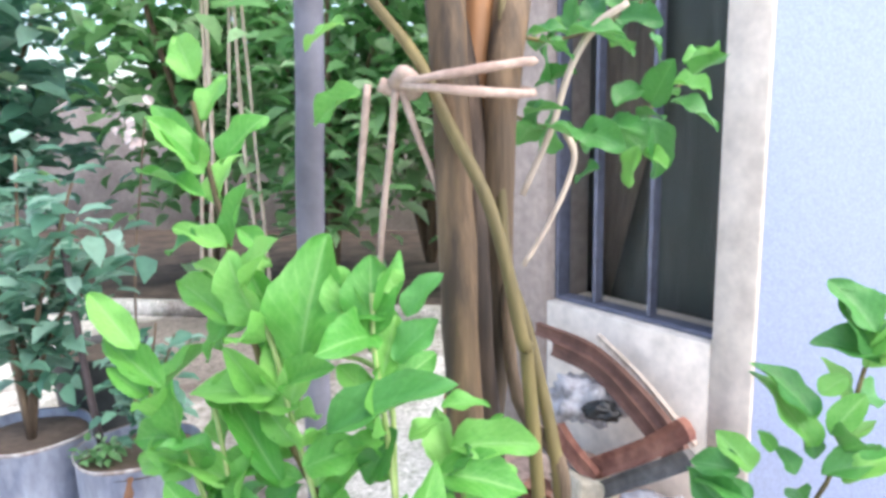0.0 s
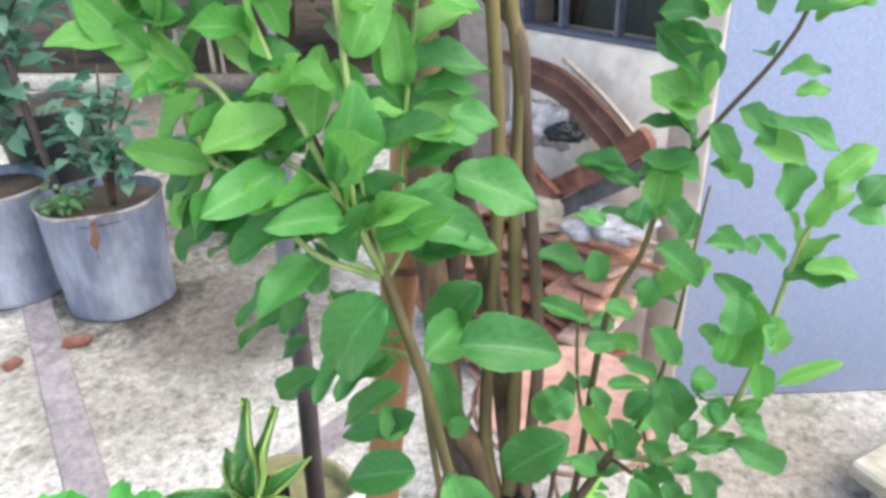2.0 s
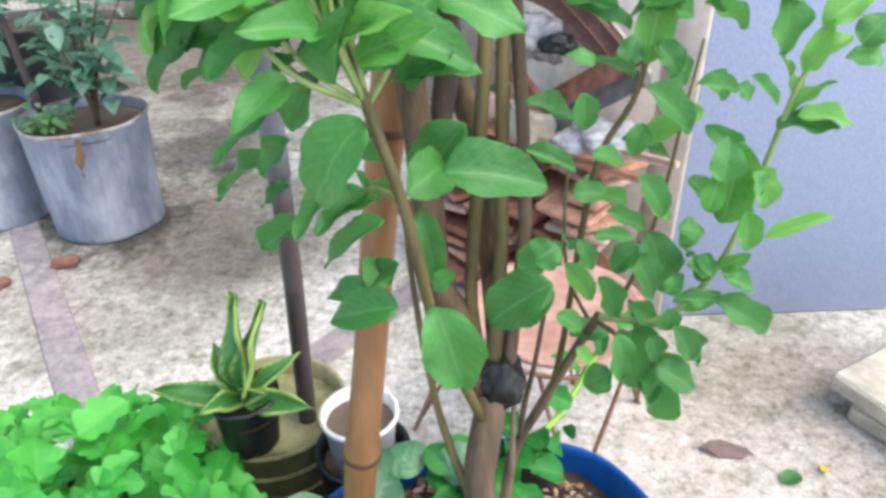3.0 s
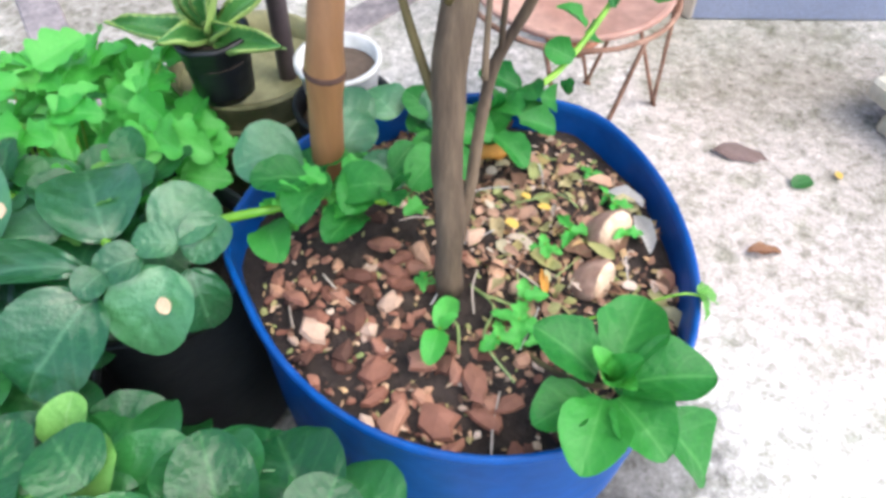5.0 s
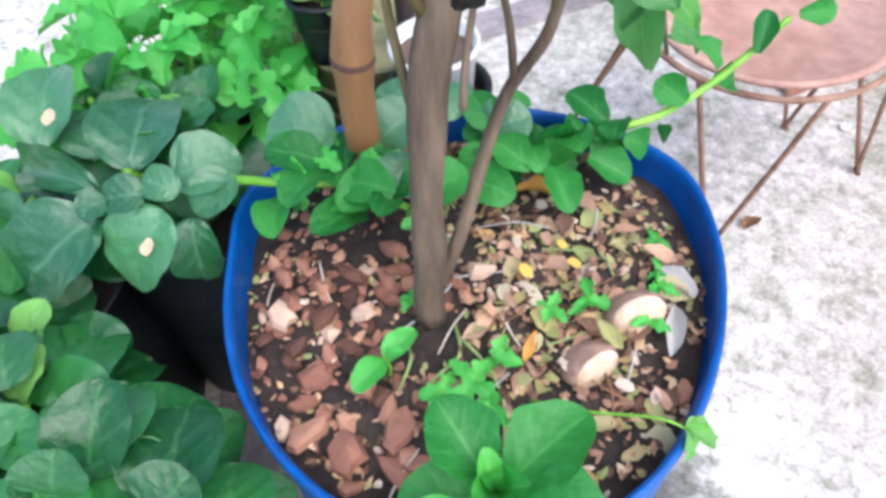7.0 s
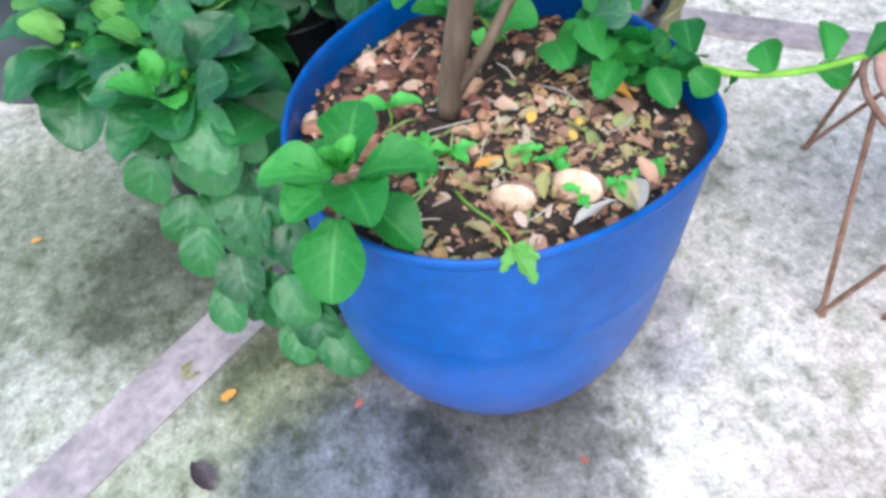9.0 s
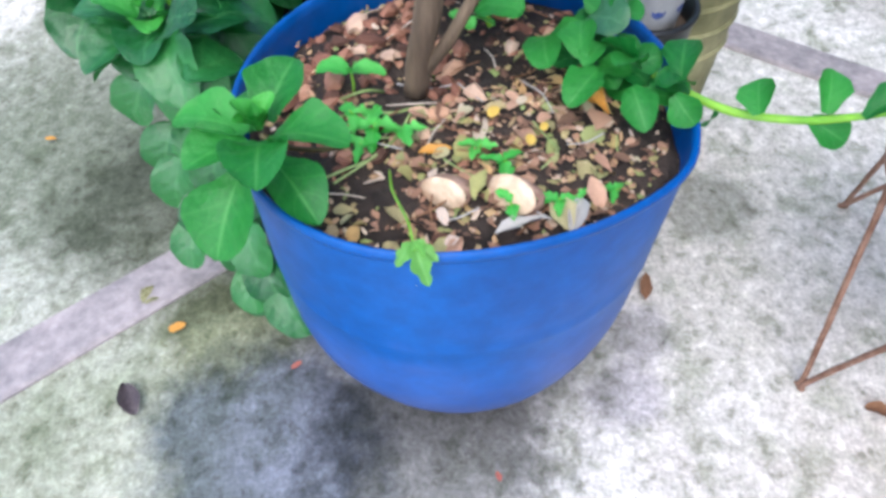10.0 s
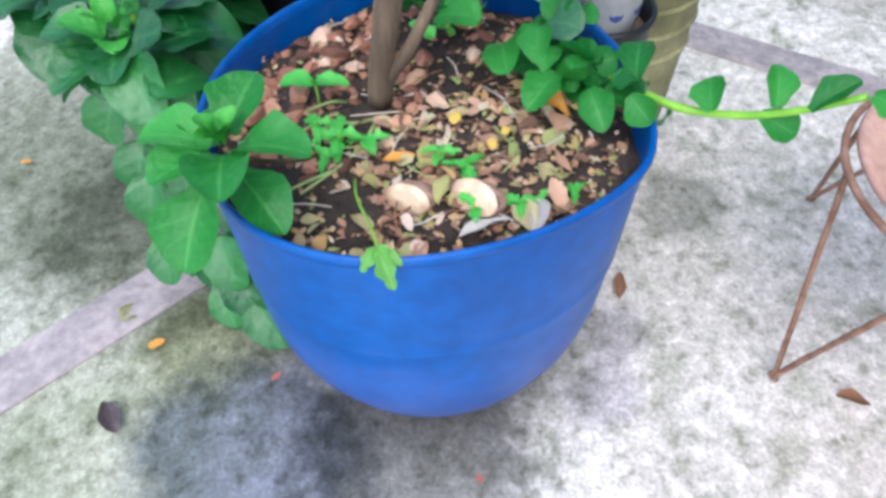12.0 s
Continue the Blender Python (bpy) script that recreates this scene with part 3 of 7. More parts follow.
# ---- the blue tub ----
TUB = (0.423, 0.676)


def tub_bend(a, r, z):
    """Out of round, most of all at the rim: drawn out to blunt corners, pressed in between them."""
    f = max(0.0, min(1.0, (z - 0.06) / 0.33))
    return f * (-0.0035 * math.sin(2 * a) - 0.0072 * math.cos(3 * a) - 0.003 * math.sin(4 * a) + 0.0015 * math.cos(2 * a) + 0.006 * math.exp(-((a - 1.06) / 0.22) ** 2) + 0.012 * math.exp(-((a - 3.3) / 0.2) ** 2))


def make_tub():
    top = thing("plastic_tub", "bright blue plastic tub planter standing on the concrete", "tub", at=(*TUB, 0))
    outer = [(0.0, 0.002), (0.13, 0.002), (0.146, 0.003), (0.156, 0.006), (0.163, 0.012), (0.1685, 0.02), (0.178, 0.04), (0.187, 0.06), (0.1945, 0.08), (0.201, 0.1), (0.2052, 0.12), (0.2078, 0.14), (0.2095, 0.165), (0.2105, 0.2), (0.211, 0.23), (0.2122, 0.236), (0.2127, 0.243), (0.212, 0.25), (0.2122, 0.26), (0.2128, 0.33), (0.2135, 0.386)]
    body = part("body", lathe(outer, 72, bend=tub_bend), blue_plastic, top)
    rim = [(0.2135, 0.386), (0.2165, 0.388), (0.218, 0.393), (0.2168, 0.3985), (0.214, 0.4), (0.211, 0.397), (0.21, 0.389)]
    part("rim", lathe(rim, 72, bend=tub_bend), blue_plastic, body, "rounded rolled rim of the tub")
    inner = [(0.21, 0.389), (0.209, 0.37), (0.206, 0.34), (0.203, 0.3)]
    part("inner_wall", lathe(inner, 72, bend=tub_bend), blue_plastic, body)
    return top


make_tub()


def soil_height(x, y):
    d = math.hypot(x, y)
    return 0.370 + 0.013 * noise.noise(Vector((x * 14, y * 14, 3))) + 0.007 * noise.noise(Vector((x * 55, y * 55, 8))) + 0.006 * math.exp(-(d / 0.05) ** 2) - 0.012 * max(0, (d - 0.15) / 0.05)


def make_soil():
    bm = bmesh.new()
    rings = []
    for i in range(22):
        r = 0.2085 * i / 21
        rings.append([bm.verts.new(((r + tub_bend(2 * math.pi * k / 56, 1, 0.4) * i / 21) * math.cos(2 * math.pi * k / 56), (r + tub_bend(2 * math.pi * k / 56, 1, 0.4) * i / 21) * math.sin(2 * math.pi * k / 56), soil_height(r * math.cos(2 * math.pi * k / 56), r * math.sin(2 * math.pi * k / 56)))) for k in range(56)])
    for a, b in zip(rings, rings[1:]):
        for k in range(56):
            bm.faces.new((a[k], a[(k + 1) % 56], b[(k + 1) % 56], b[k]))
    bmesh.ops.remove_doubles(bm, verts=bm.verts, dist=1e-5)
    ob = part("mulched_soil", bm, soil_m)
    ob.location = (*TUB, 0)
    return tagged(ob, "dark moist potting soil strewn with wood chips and leaf litter", "soil")


soil = make_soil()


def flake(seed, sx, sy, sz):
    """A split chip of bark: an uneven many-sided slab, domed on top, with broken edges."""
    rnd = random.Random(seed)
    bm = bmesh.new()
    n = rnd.choice((7, 8, 9))
    lo, hi = [], []
    for k in range(n):
        a = 2 * math.pi * (k + rnd.uniform(-0.3, 0.3)) / n
        r = rnd.uniform(0.62, 1.1)
        x, y = 0.5 * sx * r * math.cos(a), 0.5 * sy * r * math.sin(a)
        lo.append(bm.verts.new((x, y, rnd.uniform(-0.3, 0.1) * sz)))
        hi.append(bm.verts.new((x * 0.86, y * 0.86, sz * rnd.uniform(0.5, 0.95))))
    c = bm.verts.new((rnd.uniform(-0.1, 0.1) * sx, rnd.uniform(-0.1, 0.1) * sy, sz * rnd.uniform(0.9, 1.5)))
    for k in range(n):
        j = (k + 1) % n
        bm.faces.new((lo[k], lo[j], hi[j], hi[k]))
        bm.faces.new((hi[k], hi[j], c))
    return bm


BARE = ((-0.114, 0.017, 0.05), (-0.05, 0.03, 0.04), (0.012, -0.066, 0.032), (0.185, 0.03, 0.035), (0.03, 0.175, 0.035), (0.11, -0.09, 0.035), (0.14, -0.06, 0.025), (0.043, -0.185, 0.03))


def is_bare(x, y):
    """Open dark soil by the stem and along parts of the rim."""
    return any(math.hypot(x - a, y - b) < r * (0.75 + 0.5 * noise.noise(Vector((x * 60, y * 60, 1)))) for a, b, r in BARE)


def make_chips():
    rnd = random.Random(11)
    shapes = [mesh_of(flake(i, 0.026 + 0.006 * (i % 3), 0.017 + 0.005 * (i % 2), 0.006), "chip", False) for i in range(12)]
    for me in shapes:
        me.materials.append(chip_m.m)
    litter = [mesh_of(blade("ovate" if i % 2 else "lance", 40 + i, 4, 1), "scrap") for i in range(6)]
    for me in litter:
        me.materials.append(litter_m.m)

    def chip(x, y, s, turn, lift=0.0):
        ob = part("wood_chip", rnd.choice(shapes), chip_m, soil)
        ob.matrix_basis = pose(x, y, soil_height(x, y) + 0.001 + lift, rnd.uniform(-18, 18), rnd.uniform(-18, 18), turn) @ Matrix.Diagonal((s, s, min(s, 1.2), 1))

    # the big split pieces lie towards the front
    for x, y, s in ((0.34, 0.677, 1.25), (0.421, 0.502, 1.75), (0.298, 0.568, 1.3), (0.335, 0.584, 1.2), (0.36, 0.605, 1.05), (0.361, 0.537, 1.35), (0.445, 0.536, 1.4), (0.453, 0.655, 1.1), (0.425, 0.69, 1.15), (0.323, 0.634, 1.2), (0.272, 0.60, 1.0), (0.385, 0.497, 1.3), (0.40, 0.55, 1.2), (0.31, 0.61, 1.1), (0.33, 0.55, 1.0), (0.46, 0.51, 1.0), (0.36, 0.655, 1.0), (0.50, 0.60, 0.9)):
        chip(x - TUB[0], y - TUB[1], s, rnd.uniform(0, 360), 0.003)
    for i in range(560):
        a, r = rnd.uniform(0, 6.283), 0.197 * math.sqrt(rnd.random())
        x, y = r * math.cos(a), r * math.sin(a)
        heap = x * 0.72 + y * 0.7 > -0.005  # leaf litter lies over the back and right of the tub
        if is_bare(x, y) and rnd.random() < 0.88:
            continue
        if heap and rnd.random() < 0.75:
            ob = part("leaf_scrap", rnd.choice(litter), litter_m, soil)
            s = rnd.choice((0.010, 0.014, 0.018, 0.024, 0.032))
            ob.matrix_basis = pose(x, y, soil_height(x, y) + rnd.uniform(0.003, 0.009), rnd.uniform(-25, 25), rnd.uniform(-25, 25), rnd.uniform(0, 360)) @ Matrix.Diagonal((s * rnd.uniform(0.4, 0.8), s, s, 1))
        elif not heap or rnd.random() < 0.5:
            chip(x, y, rnd.choice((0.3, 0.4, 0.5, 0.6, 0.75, 0.9)), rnd.uniform(0, 360))


def make_litter():
    """Crumbled leaf and bark bits too small to count, strewn thickest over the back and right of the tub."""
    rnd = random.Random(77)
    verts, faces = [], []
    for i in range(3000):
        a, r = rnd.uniform(0, 6.283), 0.203 * math.sqrt(rnd.random())
        x, y = r * math.cos(a), r * math.sin(a)
        front = x * 0.72 + y * 0.7 < -0.01
        if front and rnd.random() < 0.62 or is_bare(x, y) and rnd.random() < 0.8:
            continue
        s, t, tilt = rnd.uniform(0.002, 0.005) if front else rnd.uniform(0.002, 0.0065), rnd.uniform(0, 6.283), rnd.uniform(-0.5, 0.5)
        z = soil_height(x, y) + rnd.uniform(0.0, 0.004)
        u, v = Vector((math.cos(t), math.sin(t), tilt)) * s, Vector((-math.sin(t), math.cos(t), rnd.uniform(-0.4, 0.4))) * s * rnd.uniform(0.3, 0.85)
        p, o = Vector((x, y, z)), len(verts)
        q = [p + u * rnd.uniform(-1.1, -0.8), p + v * 0.9 + u * rnd.uniform(-0.5, 0), p + v + u * rnd.uniform(0.2, 0.7), p + u, p - v + u * rnd.uniform(-0.3, 0.4)]
        verts += q + [p + Vector((0, 0, s * 0.25))]
        faces += [(o + k, o + (k + 1) % 5, o + 5) for k in range(5)]
    me = bpy.data.meshes.new("crumbs")
    me.from_pydata(verts, [], faces)
    tagged(part("crumbled_litter", me, crumb_m, soil), "crumbled dry leaf and bark bits", kind="stuff")


def on_soil(x, y, lift=0.0):
    return Vector((x, y, soil_height(x - TUB[0], y - TUB[1]) + lift))


def make_stub(x, y, size, face, label):
    """A short stub of branch, flattened, its brown bark behind a pale slanting cut."""
    top = thing("wood_offcut", label, "wood offcut", "pale offcuts in the tub", at=on_soil(x, y, 0.012))
    n = Vector(face).normalized()
    side = n.cross(Vector((0, 0, 1))).normalized()
    up = side.cross(n)
    rnd = random.Random(int(x * 1000))
    bm = bmesh.new()
    rings = []
    for k, (back, r) in enumerate(((0.0, 0.93), (0.10, 1.02), (0.5, 0.98), (0.95, 0.86), (1.25, 0.5), (1.3, 0.05))):
        ring = []
        for i in range(20):
            a = 2 * math.pi * i / 20
            q = r * (1 + 0.07 * math.sin(2 * a + x * 50) + 0.05 * math.sin(5 * a + k) + rnd.uniform(-0.02, 0.02))
            ring.append(bm.verts.new(side * math.cos(a) * q * size * 0.62 + up * math.sin(a) * q * size * 0.42 - n * back * size * 0.75 + Vector((0, 0, -0.2 * back * size))))
        rings.append(ring)
    for a, b in zip(rings, rings[1:]):
        for i in range(20):
            bm.faces.new((a[i], a[(i + 1) % 20], b[(i + 1) % 20], b[i]))
    part("bark", bm, stub_bark, top, "dull pinkish-brown bark")
    cut = bmesh.new()
    loops = [[cut.verts.new(side * math.cos(2 * math.pi * i / 20) * q * size * 0.62 + up * math.sin(2 * math.pi * i / 20) * q * size * 0.42 + n * h * size) for i in range(20)] for q, h in ((0.95, 0.0), (0.86, 0.06), (0.45, 0.075), (0.02, 0.08))]
    for a, b in zip(loops, loops[1:]):
        for i in range(20):
            cut.faces.new((a[i], a[(i + 1) % 20], b[(i + 1) % 20], b[i]))
    part("cut_face", cut, cut_m, top, "pale cream cut face")
    return top


cut_m = two_tone("cut_wood", (0.52, 0.34, 0.22), (0.74, 0.58, 0.42), 55, 0.75, 0.4, 0.001, 120)
stub_bark = two_tone("stub_bark", (0.30, 0.16, 0.11), (0.52, 0.33, 0.25), 40, 0.8, 0.6, 0.002, 110)
make_stub(0.562, 0.716, 0.040, (0.62, -0.5, 0.55), "short branch stub with a pale cream cut lying on the mulch")
make_stub(0.553, 0.658, 0.036, (0.8, -0.35, 0.35), "short brownish branch stub with a pale cut lying on the mulch")


def fallen(name, x, y, z, size, ratio, turn, m, label, shape="ovate", tilt=8):
    ob = part(name, mesh_of(blade(shape, int(abs(x) * 1000) + 3, 7, 2), name), m)
    ob.matrix_basis = pose(x, y, z, tilt, 5, turn) @ Matrix.Diagonal((size * ratio, size, size * (0.3 if size < 0.03 else 0.7), 1))
    return tagged(ob, label, name.replace("_", " "))


def make_fallen():
    p = on_soil(0.405, 0.79, 0.014)
    fallen("dead_leaf", *p, 0.06, 0.3, -65, orange_leaf, "curled orange dead leaf lying on the mulch", "lance")
    p = on_soil(0.50, 0.635, 0.010)
    fallen("dead_leaf", *p, 0.032, 0.3, 10, orange_leaf, "small orange dead leaf lying on the mulch", "lance")
    p = on_soil(0.597, 0.700, 0.012)
    fallen("dead_leaf", *p, 0.05, 0.3, 20, grey_leaf, "bleached grey dead leaf lying on the mulch", "lance")
    p = on_soil(0.592, 0.765, 0.012)
    fallen("dead_leaf", *p, 0.042, 0.4, 70, grey_leaf, "bleached grey dead leaf lying against the rim", "ovate")
    for x, y, s in ((0.468, 0.702, 0.019), (0.498, 0.738, 0.017), (0.477, 0.751, 0.014)):
        fallen("yellow_petal", *on_soil(x, y, 0.012), s * 0.8, 0.7, x * 900, yellow_petal, "small yellow petal lying on the mulch", "round")
    for x, y, s, r, turn, m, lab, sh in (
        (0.84, 1.037, 0.06, 0.42, -80, brown_leaf, "dry brown leaf lying on the concrete", "ovate"),
        (0.80, 1.272, 0.11, 0.3, -95, dull_leaf, "long dry brown leaf lying on the concrete", "lance"),
        (0.935, 1.2, 0.045, 0.7, -60, leaf_mid, "green leaf fallen on the concrete", "round"),
        (0.584, 1.185, 0.045, 0.5, -20, brown_leaf, "small curled brown leaf lying on the concrete", "ovate"),
        (0.461, 0.285, 0.024, 0.6, 30, orange_leaf, "orange petal lying on the concrete", "lobed"),
        (0.416, 0.239, 0.036, 0.75, 60, mossy, "small dull green leaf lying on the concrete", "ovate"),
        (0.521, 0.458, 0.017, 0.45, 40, red_petal, "tiny red petal lying on the concrete", "ovate"),
        (0.673, 0.723, 0.014, 0.5, 110, red_petal, "tiny red petal lying on the concrete", "ovate"),
        (0.082, -0.008, 0.02, 0.5, 0, orange_leaf, "tiny orange petal lying on the concrete", "ovate"),
        (0.583, 0.27, 0.05, 0.55, 120, pipe_m, "dark rotting leaf lying on the concrete", "ovate"),
        (0.419, 0.94, 0.045, 0.4, 80, brown_leaf, "dark dry leaf scrap beside the tub", "lance"),
        (1.02, 1.23, 0.018, 0.8, 0, yellow_petal, "tiny yellow petal lying on the concrete", "round"),
        (0.658, 1.475, 0.02, 0.9, 0, white_plastic, "small white scrap lying on the concrete", "round"),
    ):
        fallen("fallen_leaf" if "leaf" in lab else "fallen_petal" if "petal" in lab else "white_scrap", x, y, 0.008, s, r, turn, m, lab, sh, 3)


make_fallen()


# ---- cans, pots and bags ----
def can(x, y, r, h, label, wob):
    top = thing("metal_can", label, "can", "old paint cans", at=(x, y, 0))
    dent = lambda a, q, z: 0.006 * math.sin(2 * a + wob) + 0.004 * math.sin(5 * a + wob * 2 + z * 9)
    prof = [(0, 0.004), (r * 0.85, 0.004), (r * 0.87, 0.008), (r * 0.875, 0.02), (r * 0.88, 0.05), (r * 0.93, h * 0.5), (r * 0.985, h - 0.02), (r, h - 0.012), (r * 1.008, h - 0.004), (r, h), (r * 0.985, h - 0.004), (r * 0.97, h - 0.05), (r * 0.95, h - 0.09)]
    body = part("body", lathe(prof, 48, bend=dent), zinc, top)
    part("rim", lathe([(r * 0.99, h - 0.012), (r * 1.012, h - 0.009), (r * 1.016, h - 0.003), (r * 1.008, h + 0.002), (r * 0.988, h)], 48, bend=dent), rim_m, body, "rust-stained rolled rim")
    d = bmesh.new()
    bmesh.ops.create_circle(d, cap_ends=True, segments=32, radius=r * 0.975)
    bmesh.ops.subdivide_edges(d, edges=d.edges[:], cuts=2)
    bmesh.ops.translate(d, vec=(0, 0, h - 0.03), verts=d.verts)
    part("soil_fill", d, earth, top, "dry brown soil in the can", smooth=False)
    return top


can(-0.80, 2.06, 0.168, 0.35, "dented grey galvanised can with a shrub, standing on the concrete", 0.4)
can(-1.185, 2.1, 0.175, 0.36, "dented grey galvanised can beside another, standing on the concrete", 2.0)


def pot(name, x, y, r, h, m, label, fill=earth, flare=0.8, lip=0.004, lean=(0, 0)):
    top = thing(name, label, name.split("_")[-1], at=(x, y, 0))
    top.rotation_euler = (radians(lean[0]), radians(lean[1]), 0)
    crease = lambda a, q, z: 0.02 * r * math.sin(7 * a + z * 30) + 0.03 * r * math.sin(3 * a + 1)
    bendy = crease if "bag" in name else None
    part("body", lathe([(0, 0.003), (r * flare * 0.96, 0.003), (r * flare, 0.012), (r * (flare + 1) / 2, h * 0.5), (r, h - 0.01), (r + lip, h - 0.004), (r + lip, h), (r - 0.003, h), (r * 0.95, h - 0.04)], 36, bend=bendy), m, top)
    d = bmesh.new()
    bmesh.ops.create_circle(d, cap_ends=True, segments=28, radius=r * 0.965)
    bmesh.ops.translate(d, vec=(0, 0, h - 0.03), verts=d.verts)
    part("soil_fill", d, fill, top, "brown soil", smooth=False)
    return top


# ---- the shrub ----
shrub = thing("shrub", "leafy young shrub with a forked grey-brown stem growing in the tub", "shrub", at=(0, 0, 0))
part("trunk", tube(((0.411, 0.631, 0.375), (0.410, 0.643, 0.450), (0.406, 0.656, 0.520), (0.406, 0.669, 0.590), (0.412, 0.684, 0.665)), 0.0128, 0.0128, 12, rough=0.25), bark_m, shrub)
part("branch", tube(((0.412, 0.684, 0.665), (0.395, 0.700, 0.738), (0.398, 0.720, 0.842), (0.401, 0.736, 0.972), (0.391, 0.744, 1.108), (0.388, 0.737, 1.127), (0.368, 0.748, 1.207), (0.336, 0.766, 1.269), (0.313, 0.784, 1.311), (0.274, 0.794, 1.359)), 0.0055, 0.0042, 8, rough=0.15), olive_bark, shrub)
part("branch", tube(((0.412, 0.684, 0.665), (0.416, 0.708, 0.780), (0.413, 0.736, 0.919), (0.413, 0.755, 1.015), (0.393, 0.774, 1.109), (0.372, 0.789, 1.185), (0.370, 0.822, 1.351)), 0.006, 0.004, 8, rough=0.15), olive_bark, shrub)
# set before the stake and coloured dark as the shaded gap between stems
part("branch", tube(((0.412, 0.684, 0.665), (0.372, 0.698, 0.728), (0.361, 0.710, 0.791), (0.374, 0.757, 0.923), (0.361, 0.791, 1.045), (0.354, 0.780, 1.147), (0.350, 0.796, 1.25), (0.335, 0.83, 1.34), (0.318, 0.862, 1.41)), 0.008, 0.0095, 10, rough=0.2), gap_shade_bark, shrub)
part("branch", tube(((0.424, 0.684, 0.662), (0.430, 0.704, 0.758), (0.432, 0.717, 0.823), (0.418, 0.748, 0.979), (0.412, 0.759, 1.033), (0.377, 0.790, 1.088), (0.373, 0.835, 1.313), (0.374, 0.851, 1.396)), 0.005, 0.005, 8, rough=0.15), bark_m, shrub)
part("branch", tube(((0.404, 0.684, 0.665), (0.391, 0.696, 0.721), (0.370, 0.699, 0.760), (0.365, 0.707, 0.802), (0.350, 0.729, 0.912), (0.353, 0.737, 0.975), (0.347, 0.751, 1.072), (0.340, 0.775, 1.215), (0.332, 0.802, 1.350), (0.325, 0.818, 1.428)), 0.0085, 0.0145, 12, rough=0.2), brown_bark, shrub)
part("branch", tube(((0.420, 0.684, 0.665), (0.398, 0.748, 0.830), (0.360, 0.784, 0.961), (0.365, 0.812, 1.102), (0.368, 0.802, 1.252), (0.375, 0.833, 1.353)), 0.0075, 0.0135, 12, rough=0.2), brown_bark, shrub)
part("branch", tube(((0.406, 0.674, 0.645), (0.378, 0.626, 0.768), (0.376, 0.603, 0.807), (0.365, 0.597, 0.875), (0.346, 0.608, 0.929), (0.334, 0.615, 0.965), (0.318, 0.619, 0.983), (0.289, 0.632, 1.051), (0.253, 0.646, 1.119), (0.221, 0.666, 1.218), (0.203, 0.678, 1.281)), 0.0042, 0.0016, 8, rough=0.15), olive_bark, shrub)
part("branch", tube(((0.346, 0.608, 0.929), (0.333, 0.620, 0.990), (0.325, 0.636, 1.068), (0.318, 0.648, 1.131), (0.279, 0.651, 1.144)), 0.0024, 0.0013, 8, rough=0.15), shoot_m, shrub)
part("branch", tube(((0.411, 0.642, 0.40), (0.418, 0.663, 0.436), (0.423, 0.679, 0.472), (0.428, 0.706, 0.532), (0.435, 0.720, 0.568), (0.456, 0.730, 0.612), (0.472, 0.718, 0.668), (0.490, 0.692, 0.740)), 0.0068, 0.0035, 8, rough=0.15), bark_m, shrub)
part("branch", tube(((0.404, 0.662, 0.550), (0.387, 0.670, 0.590), (0.367, 0.684, 0.655), (0.352, 0.700, 0.740), (0.345, 0.712, 0.800)), 0.0042, 0.002, 8, rough=0.15), olive_bark, shrub)
part("branch", tube(((0.438, 0.722, 0.575), (0.440, 0.712, 0.625), (0.445, 0.690, 0.690), (0.452, 0.700, 0.750)), 0.003, 0.0016, 8, rough=0.15), bark_m, shrub)
part("branch", tube(((0.464, 0.724, 0.640), (0.468, 0.714, 0.700), (0.477, 0.702, 0.849), (0.498, 0.712, 0.898), (0.510, 0.720, 0.942), (0.536, 0.728, 0.980), (0.579, 0.739, 1.037), (0.603, 0.755, 1.113), (0.614, 0.758, 1.128)), 0.0028, 0.0012, 8, rough=0.15), olive_bark, shrub)
part("branch", tube(((0.490, 0.690, 0.740), (0.536, 0.682, 0.749), (0.572, 0.692, 0.802), (0.596, 0.712, 0.900), (0.610, 0.719, 0.937)), 0.003, 0.0015, 8, rough=0.15), shoot_m, shrub)
part("branch", tube(((0.490, 0.689, 0.736), (0.530, 0.683, 0.706), (0.547, 0.676, 0.668)), 0.002, 0.001, 8, rough=0.15), olive_bark, shrub)
leaf(shrub, (0.305, 0.624, 1.009), (0.244, 0.623, 1.003), 0.020)
leaf(shrub, (0.258, 0.621, 0.993), (0.217, 0.613, 0.957), 0.024, "ovate", leaf_young)
leaf(shrub, (0.307, 0.614, 0.961), (0.233, 0.612, 0.950), 0.023)
leaf(shrub, (0.328, 0.620, 0.991), (0.331, 0.613, 0.957), 0.022, "ovate", leaf_young)
leaf(shrub, (0.380, 0.638, 0.979), (0.429, 0.635, 0.966), 0.031)
leaf(shrub, (0.352, 0.606, 0.970), (0.405, 0.605, 0.963), 0.025)
leaf(shrub, (0.345, 0.588, 0.930), (0.316, 0.579, 0.886), 0.037, "round", leaf_mid)
leaf(shrub, (0.386, 0.592, 0.900), (0.443, 0.593, 0.904), 0.031)
leaf(shrub, (0.362, 0.577, 0.824), (0.316, 0.576, 0.818), 0.027)
leaf(shrub, (0.384, 0.568, 0.832), (0.404, 0.557, 0.775), 0.035)
leaf(shrub, (0.449, 0.616, 0.818), (0.405, 0.610, 0.792), 0.030)
leaf(shrub, (0.289, 0.626, 0.920), (0.244, 0.620, 0.888), 0.018)
leaf(shrub, (0.343, 0.622, 0.999), (0.378, 0.625, 1.015), 0.020)
leaf(shrub, (0.380, 0.625, 1.016), (0.406, 0.625, 1.013), 0.017)
